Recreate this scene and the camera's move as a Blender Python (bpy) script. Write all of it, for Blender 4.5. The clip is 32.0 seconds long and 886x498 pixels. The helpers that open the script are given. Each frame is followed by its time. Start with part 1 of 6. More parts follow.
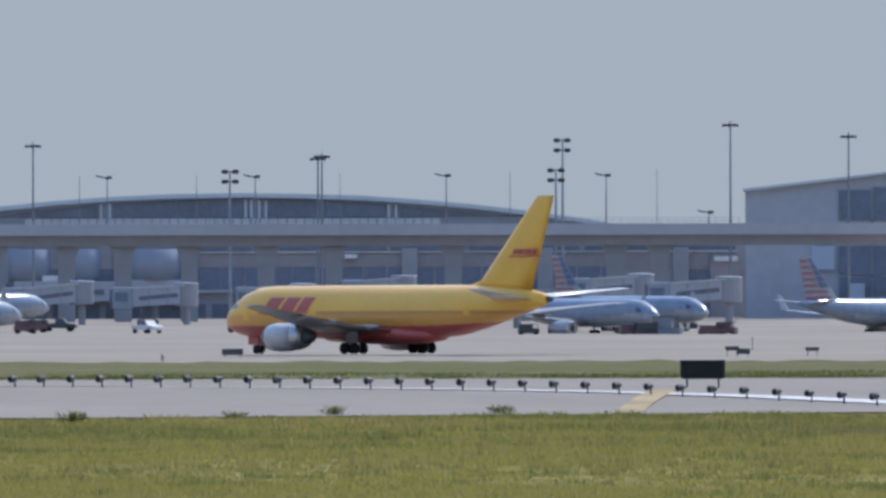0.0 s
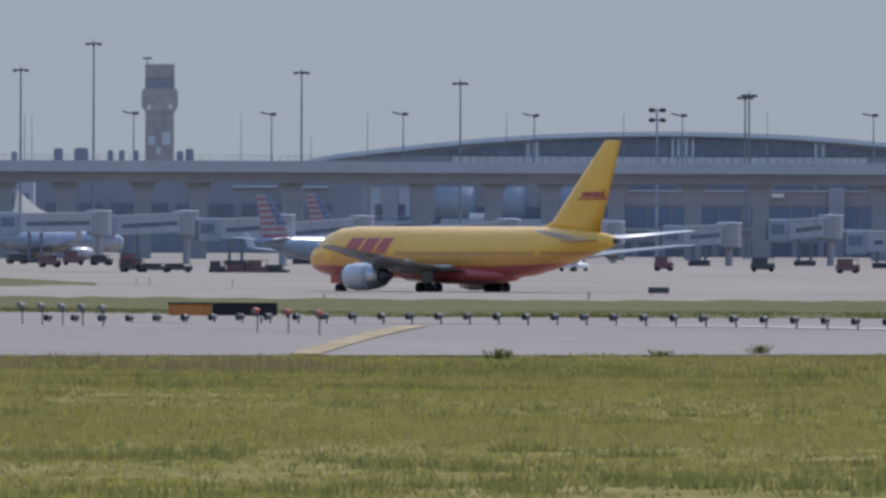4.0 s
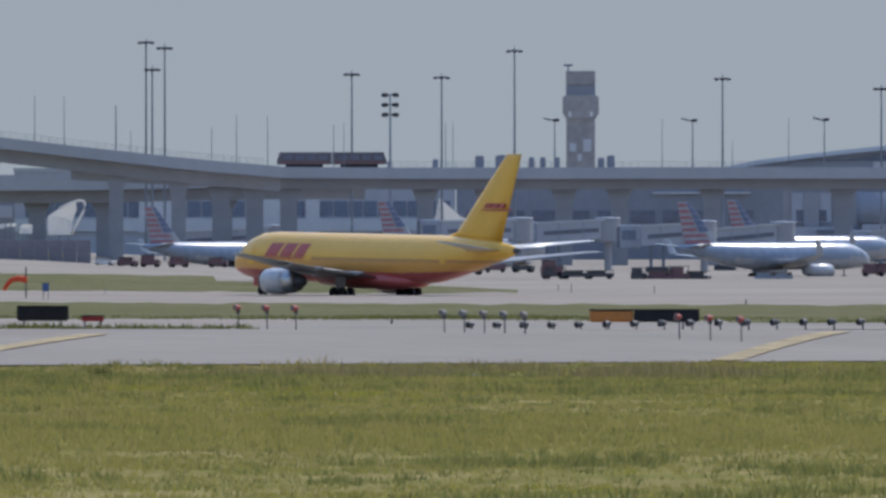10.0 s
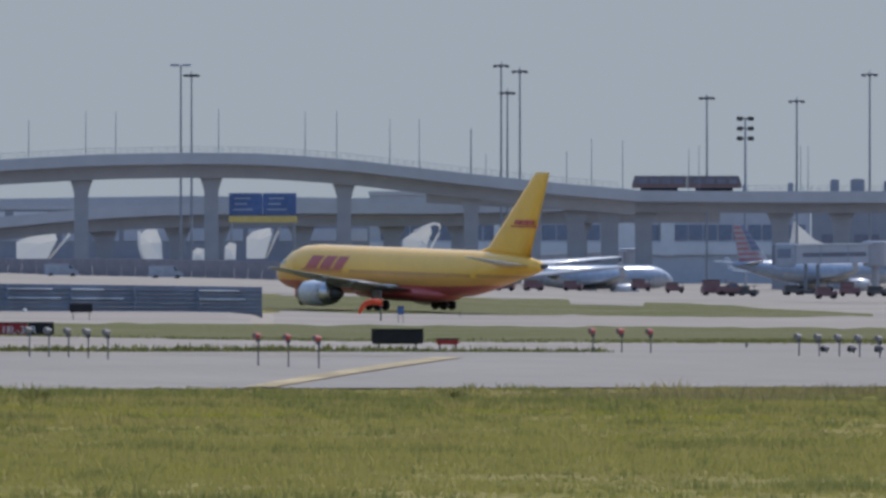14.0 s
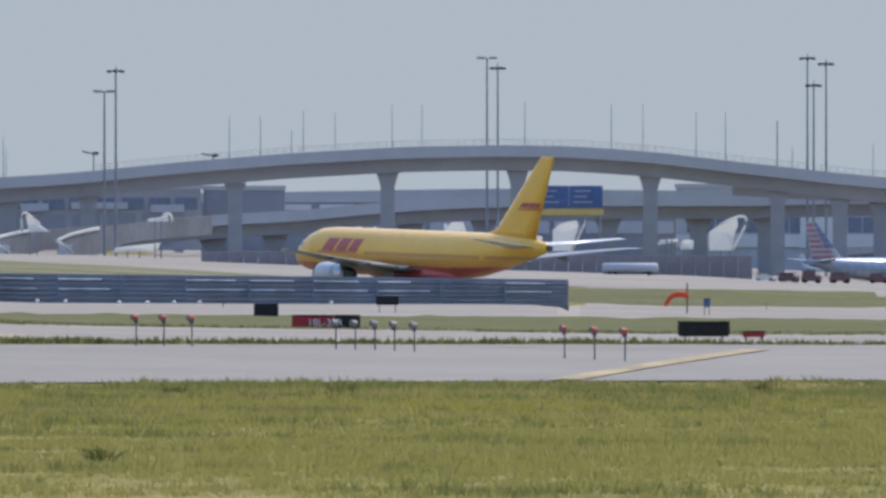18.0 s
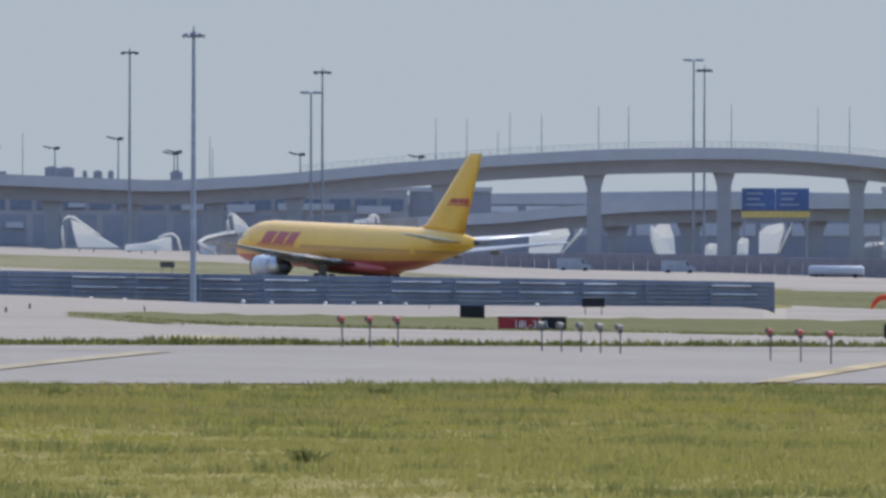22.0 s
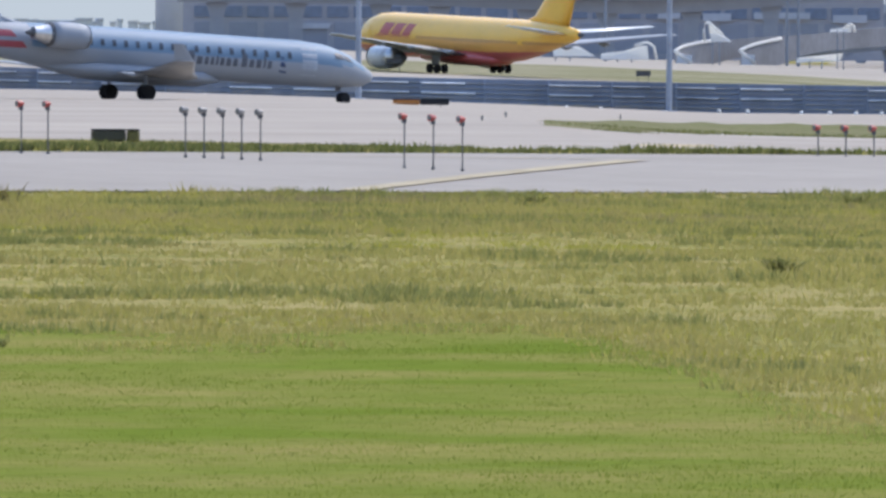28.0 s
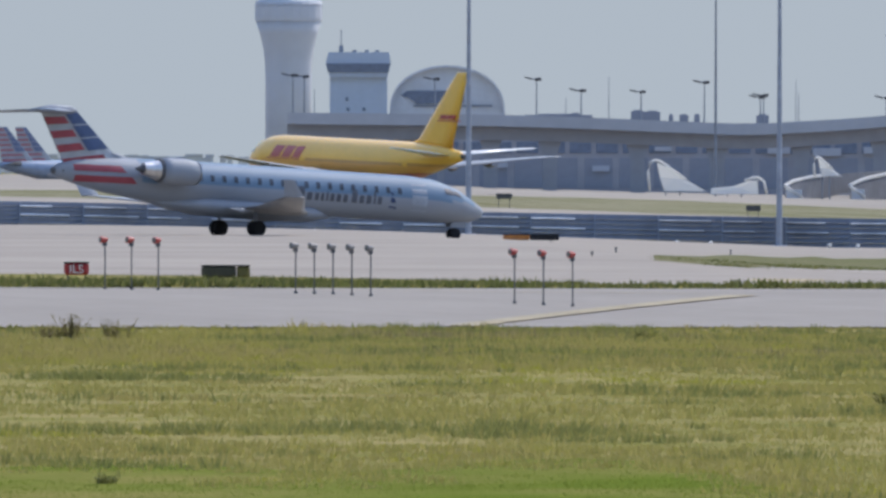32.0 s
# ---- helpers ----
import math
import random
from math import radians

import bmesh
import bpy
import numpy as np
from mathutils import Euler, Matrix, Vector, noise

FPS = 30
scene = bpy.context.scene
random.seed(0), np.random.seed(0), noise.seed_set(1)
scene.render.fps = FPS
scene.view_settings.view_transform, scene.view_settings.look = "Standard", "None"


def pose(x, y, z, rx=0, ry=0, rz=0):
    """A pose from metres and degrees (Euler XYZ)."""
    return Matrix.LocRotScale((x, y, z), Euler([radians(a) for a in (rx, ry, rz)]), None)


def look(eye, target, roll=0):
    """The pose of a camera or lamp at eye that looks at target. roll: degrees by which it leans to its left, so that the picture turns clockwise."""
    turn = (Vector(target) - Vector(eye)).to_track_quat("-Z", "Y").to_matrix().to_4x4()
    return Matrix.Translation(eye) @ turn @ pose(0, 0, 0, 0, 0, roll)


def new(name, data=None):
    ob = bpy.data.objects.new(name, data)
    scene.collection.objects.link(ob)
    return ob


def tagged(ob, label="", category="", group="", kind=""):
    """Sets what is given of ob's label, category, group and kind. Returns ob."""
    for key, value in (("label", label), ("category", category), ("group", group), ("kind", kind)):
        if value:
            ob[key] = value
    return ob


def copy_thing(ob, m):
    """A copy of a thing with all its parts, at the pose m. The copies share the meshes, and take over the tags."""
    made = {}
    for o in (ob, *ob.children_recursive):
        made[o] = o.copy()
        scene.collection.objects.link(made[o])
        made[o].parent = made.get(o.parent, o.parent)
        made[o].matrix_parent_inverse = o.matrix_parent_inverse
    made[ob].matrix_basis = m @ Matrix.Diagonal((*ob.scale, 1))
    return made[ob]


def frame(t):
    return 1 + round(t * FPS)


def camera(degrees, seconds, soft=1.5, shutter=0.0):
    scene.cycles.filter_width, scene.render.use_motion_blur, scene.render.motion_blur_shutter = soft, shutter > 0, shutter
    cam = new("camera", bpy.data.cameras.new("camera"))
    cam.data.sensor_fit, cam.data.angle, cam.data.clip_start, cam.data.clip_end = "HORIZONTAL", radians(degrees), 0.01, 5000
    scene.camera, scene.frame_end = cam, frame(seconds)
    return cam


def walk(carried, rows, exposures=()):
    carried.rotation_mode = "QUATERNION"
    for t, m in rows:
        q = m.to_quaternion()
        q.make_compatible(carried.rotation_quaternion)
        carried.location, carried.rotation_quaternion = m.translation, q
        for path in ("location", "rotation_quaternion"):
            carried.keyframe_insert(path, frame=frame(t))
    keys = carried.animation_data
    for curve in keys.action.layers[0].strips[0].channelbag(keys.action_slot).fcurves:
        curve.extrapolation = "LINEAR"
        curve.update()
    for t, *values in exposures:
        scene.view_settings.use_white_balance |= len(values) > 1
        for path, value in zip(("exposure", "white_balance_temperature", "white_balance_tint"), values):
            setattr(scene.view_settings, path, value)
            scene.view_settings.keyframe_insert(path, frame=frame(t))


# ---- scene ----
# The eye stands still and pans; bearings and levels count in steps of 1 / FOCUS radians,
# bearings clockwise from the line EAST of 0.6753 rad, levels downwards from a datum 350 steps above the horizon.
EYE = Vector((-295.4, -365.6, 4.2))
FOCUS, TURN, LEVEL = 25960.0, 0.6753, 350.0

cam = camera(3.4598, 32.0, 3.0)
# seconds, bearing, level, lean
VIEW = (
    (0, 1539, 332, -0.16), (0.5, 1457, 288, -0.10), (1, 1352, 304, -0.20), (1.5, 1277, 339, -0.18), (2, 1175, 381, -0.20),
    (2.5, 1076, 414, -0.11), (3, 982, 446, 0.04), (3.5, 889, 461, 0.14), (4, 784, 441, 0.18), (4.5, 749, 392, 0.01),
    (6.5, 544, 388, -0.09), (7, 453, 397, -0.03), (7.5, 388, 416, -0.02), (8, 277, 421, -0.08), (8.5, 254, 382, -0.15),
    (9, 200, 365, -0.17), (9.5, 149, 392, -0.14), (10, 38, 430, -0.09), (10.5, -96, 422, 0.01), (11, -258, 416, 0.20),
    (11.5, -448, 388, 0.30), (12, -437, 365, 0.12), (12.5, -439, 372, 0.04), (13, -438, 354, -0.11), (13.5, -457, 364, -0.14),
    (14, -590, 388, -0.00), (14.5, -700, 408, -0.05), (16.5, -917, 479, -0.09), (17, -1031, 397, -0.01), (17.5, -1069, 334, -0.05),
    (18, -1132, 401, -0.03), (18.5, -1183, 426, -0.06), (19, -1229, 430, -0.13), (19.5, -1255, 426, -0.20), (20, -1271, 415, -0.18),
    (20.5, -1353, 414, -0.08), (21, -1443, 410, -0.01), (21.5, -1508, 370, 0.09), (22, -1497, 398, 0.13), (22.5, -1611, 511, -0.01),
    (23, -1812, 492, 0.19), (23.5, -2005, 455, 0.24), (24, -1967, 459, 0.11), (24.5, -1984, 456, 0.12), (26.5, -1979, 455, -0.12),
    (27, -2090, 510, 0.02), (27.5, -2215, 640, 0.07), (28, -2338, 739, 0.25), (28.5, -2418, 725, 0.31), (29, -2566, 575, 0.35),
    (29.5, -2494, 435, 0.08), (30, -2566, 384, 0.04), (30.5, -2550, 395, -0.11), (31, -2523, 398, -0.06), (31.5, -2527, 423, 0.03),
    (32, -2534, 500, 0.11),
)


def sight(b, v, lean):
    a, e = TURN + b / FOCUS, -(v - LEVEL) / FOCUS
    return look(EYE, EYE + 1000 * Vector((math.sin(a) * math.cos(e), math.cos(a) * math.cos(e), math.sin(e))), lean)


# the camera's own exposure wavers by a fraction of a stop
GAIN = ((0, -0.1, 6300, 10), (0.5, -0.28, 6220, 10), (1, -0.28, 6220, 10), (2, -0.26, 6380, 14), (3, -0.28, 6400, 13), (4, -0.26, 6420, 12), (4.5, -0.05, 6450, 10), (7, 0, 6450, 10), (7.5, -0.28, 6430, 10),
        (11.5, -0.27, 6430, 10), (12, -0.08, 6430, 10), (12.5, -0.27, 6430, 10), (14, -0.27, 6430, 10), (14.5, -0.05, 6450, 10), (17, 0.05, 6500, 10), (22, 0.05, 6500, 10), (23, 0.22, 6500, 10),
        (24.5, 0.22, 6500, 10), (26.5, 0.13, 6500, 10), (27, 0.13, 6500, 10), (27.5, 0.2, 6500, 10), (28, 0.4, 6500, 10), (28.5, 0.42, 6500, 10), (29, 0.33, 6500, 10), (29.5, 0.08, 6500, 10), (32, 0.07, 6500, 10))
walk(cam, [(t, sight(b, v, lean)) for t, b, v, lean in VIEW], GAIN)

# ---- light ----
SUN_AZ, SUN_EL = radians(78), radians(49)          # azimuth from +Y towards +X
world = bpy.data.worlds.new("sky")
scene.world = world
world.use_nodes = True
wn = world.node_tree
sky = wn.nodes.new("ShaderNodeTexSky")
sky.sky_type, sky.sun_disc = "NISHITA", False
sky.sun_elevation, sky.sun_rotation = SUN_EL, SUN_AZ
sky.air_density, sky.dust_density, sky.ozone_density, sky.altitude = 1.0, 1.6, 3.0, 180
# a milky haze lies over the horizon and thins out upwards
coord, split, band, veil = (wn.nodes.new("ShaderNode" + k) for k in ("TexCoord", "SeparateXYZ", "MapRange", "Mix"))
veil.data_type = "RGBA"
band.interpolation_type = "SMOOTHSTEP"
band.inputs[1].default_value, band.inputs[2].default_value = 0.02, 0.55
gain = wn.nodes.new("ShaderNodeVectorMath")
gain.operation = "SCALE"
gain.inputs["Scale"].default_value = 0.28
wn.links.new(coord.outputs["Generated"], split.inputs[0])
wn.links.new(split.outputs["Z"], band.inputs[0])
wn.links.new(band.outputs[0], veil.inputs[0])
wn.links.new(sky.outputs[0], gain.inputs[0])
veil.inputs[6].default_value = (0.407, 0.466, 0.535, 1)
wn.links.new(gain.outputs[0], veil.inputs[7])
wn.links.new(veil.outputs[2], wn.nodes["Background"].inputs[0])
wn.nodes["Background"].inputs[1].default_value = 1.0
sun = new("sun", bpy.data.lights.new("sun", "SUN"))
sun.data.energy, sun.data.angle, sun.data.color = 2.3, radians(0.6), (1.0, 0.93, 0.83)
sun.matrix_basis = look((0, 0, 60), Vector((0, 0, 60)) - Vector((math.sin(SUN_AZ) * math.cos(SUN_EL), math.cos(SUN_AZ) * math.cos(SUN_EL), math.sin(SUN_EL))))

# ---- materials ----


def mat(name, colour, rough=0.6, metal=0.0, vary=0.12, size=1.0, bump=0.0, second=None, patch=0.25, coat=0.0, stretch=(1, 1, 1), random_tint=0.0):
    """A surface with fine grain and larger patches, in object metres."""
    m = bpy.data.materials.new(name)
    m.use_nodes = True
    n, l = m.node_tree.nodes, m.node_tree.links
    b = n["Principled BSDF"]
    b.inputs["Roughness"].default_value, b.inputs["Metallic"].default_value = rough, metal
    b.inputs["Coat Weight"].default_value = coat
    if rough >= 0.75:
        b.inputs["Specular IOR Level"].default_value = 0.08 if rough < 0.9 else 0.0
    geo = n.new("ShaderNodeTexCoord")
    mp = n.new("ShaderNodeMapping")
    mp.inputs["Scale"].default_value = stretch
    l.new(geo.outputs["Object"], mp.inputs[0])
    fine, wide = n.new("ShaderNodeTexNoise"), n.new("ShaderNodeTexNoise")
    fine.inputs["Scale"].default_value, fine.inputs["Detail"].default_value = 4.0 / size, 6
    wide.inputs["Scale"].default_value, wide.inputs["Detail"].default_value = 0.35 / size, 4
    for t in (fine, wide):
        l.new(mp.outputs[0], t.inputs["Vector"])
    c1 = n.new("ShaderNodeMix")
    c1.data_type = "RGBA"
    r1 = n.new("ShaderNodeMapRange")
    r1.inputs[1].default_value, r1.inputs[2].default_value = 0.35, 0.65
    l.new(wide.outputs[0], r1.inputs[0])
    l.new(r1.outputs[0], c1.inputs[0])
    other = second or tuple(c * (1 - patch) for c in colour)
    c1.inputs[6].default_value, c1.inputs[7].default_value = (*colour, 1), (*other, 1)
    hsv = n.new("ShaderNodeHueSaturation")
    l.new(c1.outputs[2], hsv.inputs["Color"])
    val = n.new("ShaderNodeMapRange")
    val.inputs[1].default_value, val.inputs[2].default_value = 0.3, 0.7
    val.inputs[3].default_value, val.inputs[4].default_value = 1 - vary, 1 + vary
    l.new(fine.outputs[0], val.inputs[0])
    if random_tint:
        info, mul = n.new("ShaderNodeObjectInfo"), n.new("ShaderNodeMath")
        mul.operation = "MULTIPLY_ADD"
        l.new(info.outputs["Random"], mul.inputs[0])
        mul.inputs[1].default_value = random_tint
        l.new(val.outputs[0], mul.inputs[2])
        l.new(mul.outputs[0], hsv.inputs["Value"])
    else:
        l.new(val.outputs[0], hsv.inputs["Value"])
    l.new(hsv.outputs[0], b.inputs["Base Color"])
    if bump:
        bp = n.new("ShaderNodeBump")
        bp.inputs["Strength"].default_value, bp.inputs["Distance"].default_value = bump, 0.05 * size
        l.new(fine.outputs[0], bp.inputs["Height"])
        l.new(bp.outputs[0], b.inputs["Normal"])
    return m


def leaf(name, colour, other):
    """Thin blades: half of the light passes through them; each clump has its own shade."""
    m = bpy.data.materials.new(name)
    m.use_nodes = True
    n, l = m.node_tree.nodes, m.node_tree.links
    geo, ramp = n.new("ShaderNodeNewGeometry"), n.new("ShaderNodeMix")
    ramp.data_type = "RGBA"
    ramp.inputs[6].default_value, ramp.inputs[7].default_value = (*colour, 1), (*other, 1)
    l.new(geo.outputs["Random Per Island"], ramp.inputs[0])
    through_light, mix = n.new("ShaderNodeBsdfTranslucent"), n.new("ShaderNodeMixShader")
    b = n["Principled BSDF"]
    b.inputs["Roughness"].default_value = 0.7
    b.inputs["Specular IOR Level"].default_value = 0.1
    l.new(ramp.outputs[2], b.inputs["Base Color"])
    l.new(ramp.outputs[2], through_light.inputs[0])
    mix.inputs[0].default_value = 0.55
    l.new(b.outputs[0], mix.inputs[1])
    l.new(through_light.outputs[0], mix.inputs[2])
    l.new(mix.outputs[0], n["Material Output"].inputs[0])
    return m


CONCRETE = mat("concrete", (0.352, 0.308, 0.26), 0.85, size=8, vary=0.06, patch=0.18)
APRON = mat("apron_concrete", (0.36, 0.318, 0.268), 0.85, size=14, vary=0.05, patch=0.2)
PAD = mat("overrun_concrete", (0.315, 0.282, 0.245), 0.8, size=6, vary=0.05, patch=0.12, bump=0.1)
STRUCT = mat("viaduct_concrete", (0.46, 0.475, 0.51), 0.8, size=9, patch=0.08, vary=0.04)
# viaduct concrete again, darkened for the shade on girders and piers
PIER = mat("shade_toned_concrete", (0.36, 0.37, 0.405), 0.85, size=9, patch=0.12, vary=0.05)
DRUM = mat("drum_cladding", (0.32, 0.36, 0.435), 0.75, size=9, patch=0.06, vary=0.03)
BRICK = mat("brown_brick", (0.34, 0.325, 0.345), 0.85, size=5, patch=0.1, vary=0.05)
RETAIN = mat("retaining_wall_concrete", (0.29, 0.275, 0.31), 0.85, size=5, patch=0.2)
FACADE = mat("facade_panel", (0.44, 0.465, 0.525), 0.7, size=6, patch=0.1, vary=0.05)
# dark cladding, and walls whose shade is put into this colour
FACADE_DARK = mat("dark_and_shaded_facade", (0.27, 0.29, 0.345), 0.6, size=6, patch=0.15, vary=0.05)
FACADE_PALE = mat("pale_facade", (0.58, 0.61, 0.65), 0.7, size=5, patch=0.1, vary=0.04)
ROOF = mat("roof_metal", (0.55, 0.62, 0.70), 0.5, 0.0, size=10, patch=0.08, vary=0.03)
CABINGLASS = mat("dark_cabin_glazing", (0.04, 0.052, 0.075), 0.3, 0.0, size=4)
GLASS = mat("tinted_glazing", (0.10, 0.14, 0.20), 0.10, 0.0, size=4, coat=0.3)
WHITE = mat("white_paint", (0.78, 0.78, 0.77), 0.35, size=3, patch=0.12)
GREY = mat("grey_paint", (0.33, 0.37, 0.44), 0.5, size=2)
STEEL = mat("galvanised_steel", (0.25, 0.28, 0.33), 0.5, 0.2, size=2)
SIGNBLACK = mat("sign_black", (0.035, 0.036, 0.04), 0.75, size=1)
TERMFACE = mat("terminal_precast", (0.37, 0.37, 0.405), 0.8, size=7, patch=0.1, vary=0.05)
# shade of recesses and bays as a colour; also dark panes and bellows
TERMDARK = mat("recess_shade_and_dark_trim", (0.19, 0.20, 0.25), 0.7, size=5, patch=0.2)
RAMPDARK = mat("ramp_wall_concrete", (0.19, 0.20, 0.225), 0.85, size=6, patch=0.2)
DARK = mat("dark_metal", (0.075, 0.078, 0.088), 0.5, size=1)
BLACK = mat("black_rubber", (0.03, 0.03, 0.033), 0.75, size=0.5)
# yellow of the lower flank with the ground's reflection mixed in
AMBER = mat("ground_reflection_amber", (0.86, 0.44, 0.11), 0.34, size=3, patch=0.08, vary=0.03, coat=0.2)
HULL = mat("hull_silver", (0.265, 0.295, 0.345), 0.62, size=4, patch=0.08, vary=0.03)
# silver hull with the sky's blue mixed into the colour
HULLBLUE = mat("hull_sky_sheen", (0.13, 0.215, 0.32), 0.6, size=4, patch=0.08, vary=0.03)
OPSBLUE = mat("blue_cladding", (0.43, 0.51, 0.63), 0.5, size=6, patch=0.06, vary=0.03)
YELLOW = mat("yellow_paint", (0.99, 0.565, 0.09), 0.32, size=3, patch=0.08, vary=0.03, coat=0.25)
RED = mat("red_paint", (0.56, 0.115, 0.105), 0.35, size=3, patch=0.12, vary=0.04, coat=0.2)
# the horizon's reflection along the flank, as a colour band
ORANGE = mat("horizon_reflection_orange", (0.68, 0.34, 0.11), 0.35, size=3, patch=0.1, vary=0.04, coat=0.2)
CHROME = mat("polished_metal", (0.66, 0.66, 0.67), 0.32, 1.0, size=1)
TAILGREY = mat("tailplane_grey", (0.74, 0.73, 0.71), 0.3, 0.45, size=3, patch=0.1)
WINGGREY = mat("wing_grey", (0.32, 0.325, 0.34), 0.38, size=3, patch=0.15)
SILVER = mat("silver_paint", (0.38, 0.405, 0.45), 0.24, 0.1, size=4, patch=0.1, coat=0.1)
PALEBLUE = mat("pale_blue_silver", (0.25, 0.315, 0.42), 0.22, 0.1, size=4, patch=0.1, coat=0.1)
BLUE = mat("navy_blue_paint", (0.03, 0.06, 0.16), 0.35, size=2)
SIGNBLUE = mat("sign_blue", (0.06, 0.12, 0.29), 0.5, size=2)
SIGNYELLOW = mat("sign_yellow", (0.62, 0.48, 0.16), 0.6, size=2)
SIGNRED = mat("sign_red", (0.36, 0.02, 0.03), 0.5, size=1)
SIGNORANGE = mat("sign_orange", (0.55, 0.20, 0.04), 0.55, size=1)
WINDSOCK = mat("orange_red_paint", (0.75, 0.08, 0.02), 0.6, size=1)
LINE = mat("worn_yellow_line", (0.50, 0.395, 0.23), 0.75, size=1.2, patch=0.35, vary=0.15)
WORN = mat("faded_yellow_line", (0.40, 0.335, 0.225), 0.75, size=1.2, patch=0.2, vary=0.12)
MARK = mat("worn_white_line", (0.72, 0.72, 0.70), 0.7, size=1.2, patch=0.2, vary=0.1)
FENCE = mat("blast_fence_blue_steel", (0.165, 0.185, 0.22), 0.4, 0.4, size=6, patch=0.3)
# pale colour that stands for sun glints on the fence
FENCE_GLINT = mat("slat_glint_pale", (0.80, 0.82, 0.85), 0.4, 0.2, size=6, patch=0.6, vary=0.3)
LAMP_RED = mat("red_lamp_housing", (0.42, 0.05, 0.04), 0.5, size=0.3)
LAMP_PALE = mat("pale_lamp_housing", (0.24, 0.225, 0.215), 0.5, size=0.3)
LENS = mat("lamp_lens", (0.16, 0.16, 0.165), 0.1, size=0.3, coat=0.5)
GRASS = mat("dry_meadow", (0.205, 0.195, 0.062), 0.9, size=1.6, second=(0.315, 0.26, 0.115), vary=0.2, bump=0.2)
FARGRASS = mat("infield_grass", (0.13, 0.14, 0.066), 0.9, size=3, second=(0.195, 0.178, 0.105), vary=0.3, stretch=(1, 0.35, 1))
BLADE = leaf("grass_blade", (0.30, 0.285, 0.078), (0.37, 0.32, 0.115))
PALEFIELD = mat("bleached_infield", (0.27, 0.245, 0.17), 0.9, size=5, second=(0.165, 0.165, 0.085), vary=0.2, stretch=(1, 0.4, 1))
SKYGLASS = mat("sky_reflecting_glazing", (0.165, 0.205, 0.285), 0.2, 0.0, size=4, patch=0.15)
COWL = mat("grey_cowl_paint", (0.58, 0.59, 0.61), 0.28, 0.1, size=2, patch=0.2, coat=0.4)
DRY = leaf("dry_blade", (0.355, 0.30, 0.115), (0.335, 0.29, 0.10))
TAN = leaf("tan_blade", (0.29, 0.26, 0.085), (0.33, 0.28, 0.10))
STALK = leaf("brown_stalk", (0.215, 0.185, 0.085), (0.29, 0.25, 0.13))
LUSH = leaf("lush_grass_blade", (0.175, 0.22, 0.032), (0.20, 0.235, 0.04))
STRAW = leaf("straw_blade", (0.365, 0.31, 0.15), (0.32, 0.275, 0.115))
DARKBLADE = leaf("dark_grass_blade", (0.185, 0.20, 0.064), (0.245, 0.24, 0.085))
VERGE = leaf("verge_blade", (0.105, 0.125, 0.035), (0.20, 0.195, 0.075))
BRIGHT = leaf("fresh_grass_blade", (0.31, 0.315, 0.045), (0.345, 0.32, 0.07))
LUSHGROUND = mat("mown_lawn", (0.125, 0.163, 0.026), 0.9, size=2.2, second=(0.215, 0.195, 0.062), vary=0.12, bump=0.1)
TRAINMAT = mat("dark_train_paint", (0.17, 0.155, 0.175), 0.35, size=2)
TRAINRED = mat("train_red_trim", (0.24, 0.13, 0.12), 0.4, size=2)
CANVAS = leaf("white_membrane", (0.86, 0.86, 0.84), (0.80, 0.79, 0.76))
FINRED = mat("fin_red", (0.31, 0.05, 0.07), 0.4, size=2, patch=0.1)
FINBLUE = mat("fin_blue", (0.05, 0.085, 0.19), 0.4, size=2, patch=0.1)
# fin red and blue with distance haze mixed into the colours
HAZERED = mat("hazed_fin_red", (0.36, 0.15, 0.18), 0.5, size=2, patch=0.15)
HAZENAVY = mat("hazed_fin_blue", (0.13, 0.165, 0.28), 0.5, size=2, patch=0.15)
TITLE = mat("title_grey", (0.09, 0.105, 0.14), 0.45, size=1)
CARTRED = mat("dull_red_paint", (0.20, 0.11, 0.12), 0.6, size=1)
RAMPT = mat("brown_grey_concrete", (0.40, 0.385, 0.385), 0.85, size=6, patch=0.2)
TOWERC = mat("tower_concrete", (0.53, 0.555, 0.60), 0.85, size=12, patch=0.06, vary=0.03)

# ---- building helpers ----


def part(name, bm, material, parent=None, label="", smooth=False):
    me = bpy.data.meshes.new(name)
    bmesh.ops.recalc_face_normals(bm, faces=bm.faces)
    bm.to_mesh(me)
    bm.free()
    for m in material if isinstance(material, (list, tuple)) else (material,):
        me.materials.append(m)
    if smooth:
        me.shade_smooth()
    ob = new(name, me)
    ob.parent = parent
    if label:
        ob["label"] = label
    return ob


def thing(name, m, label, category, group="", kind=""):
    ob = new(name)
    ob.matrix_basis = m
    return tagged(ob, label, category, group, kind)


def slab(x0, x1, y0, y1, z0, z1, bevel=0.0, bm=None):
    bm = bm or bmesh.new()
    vs = bmesh.ops.create_cube(bm, size=1)["verts"]
    for v in vs:
        v.co = Vector(((x0 + x1) / 2 + v.co.x * (x1 - x0), (y0 + y1) / 2 + v.co.y * (y1 - y0), (z0 + z1) / 2 + v.co.z * (z1 - z0)))
    if bevel:
        bmesh.ops.bevel(bm, geom=list({e for v in vs for e in v.link_edges}), offset=bevel, segments=1, affect="EDGES")
    return bm


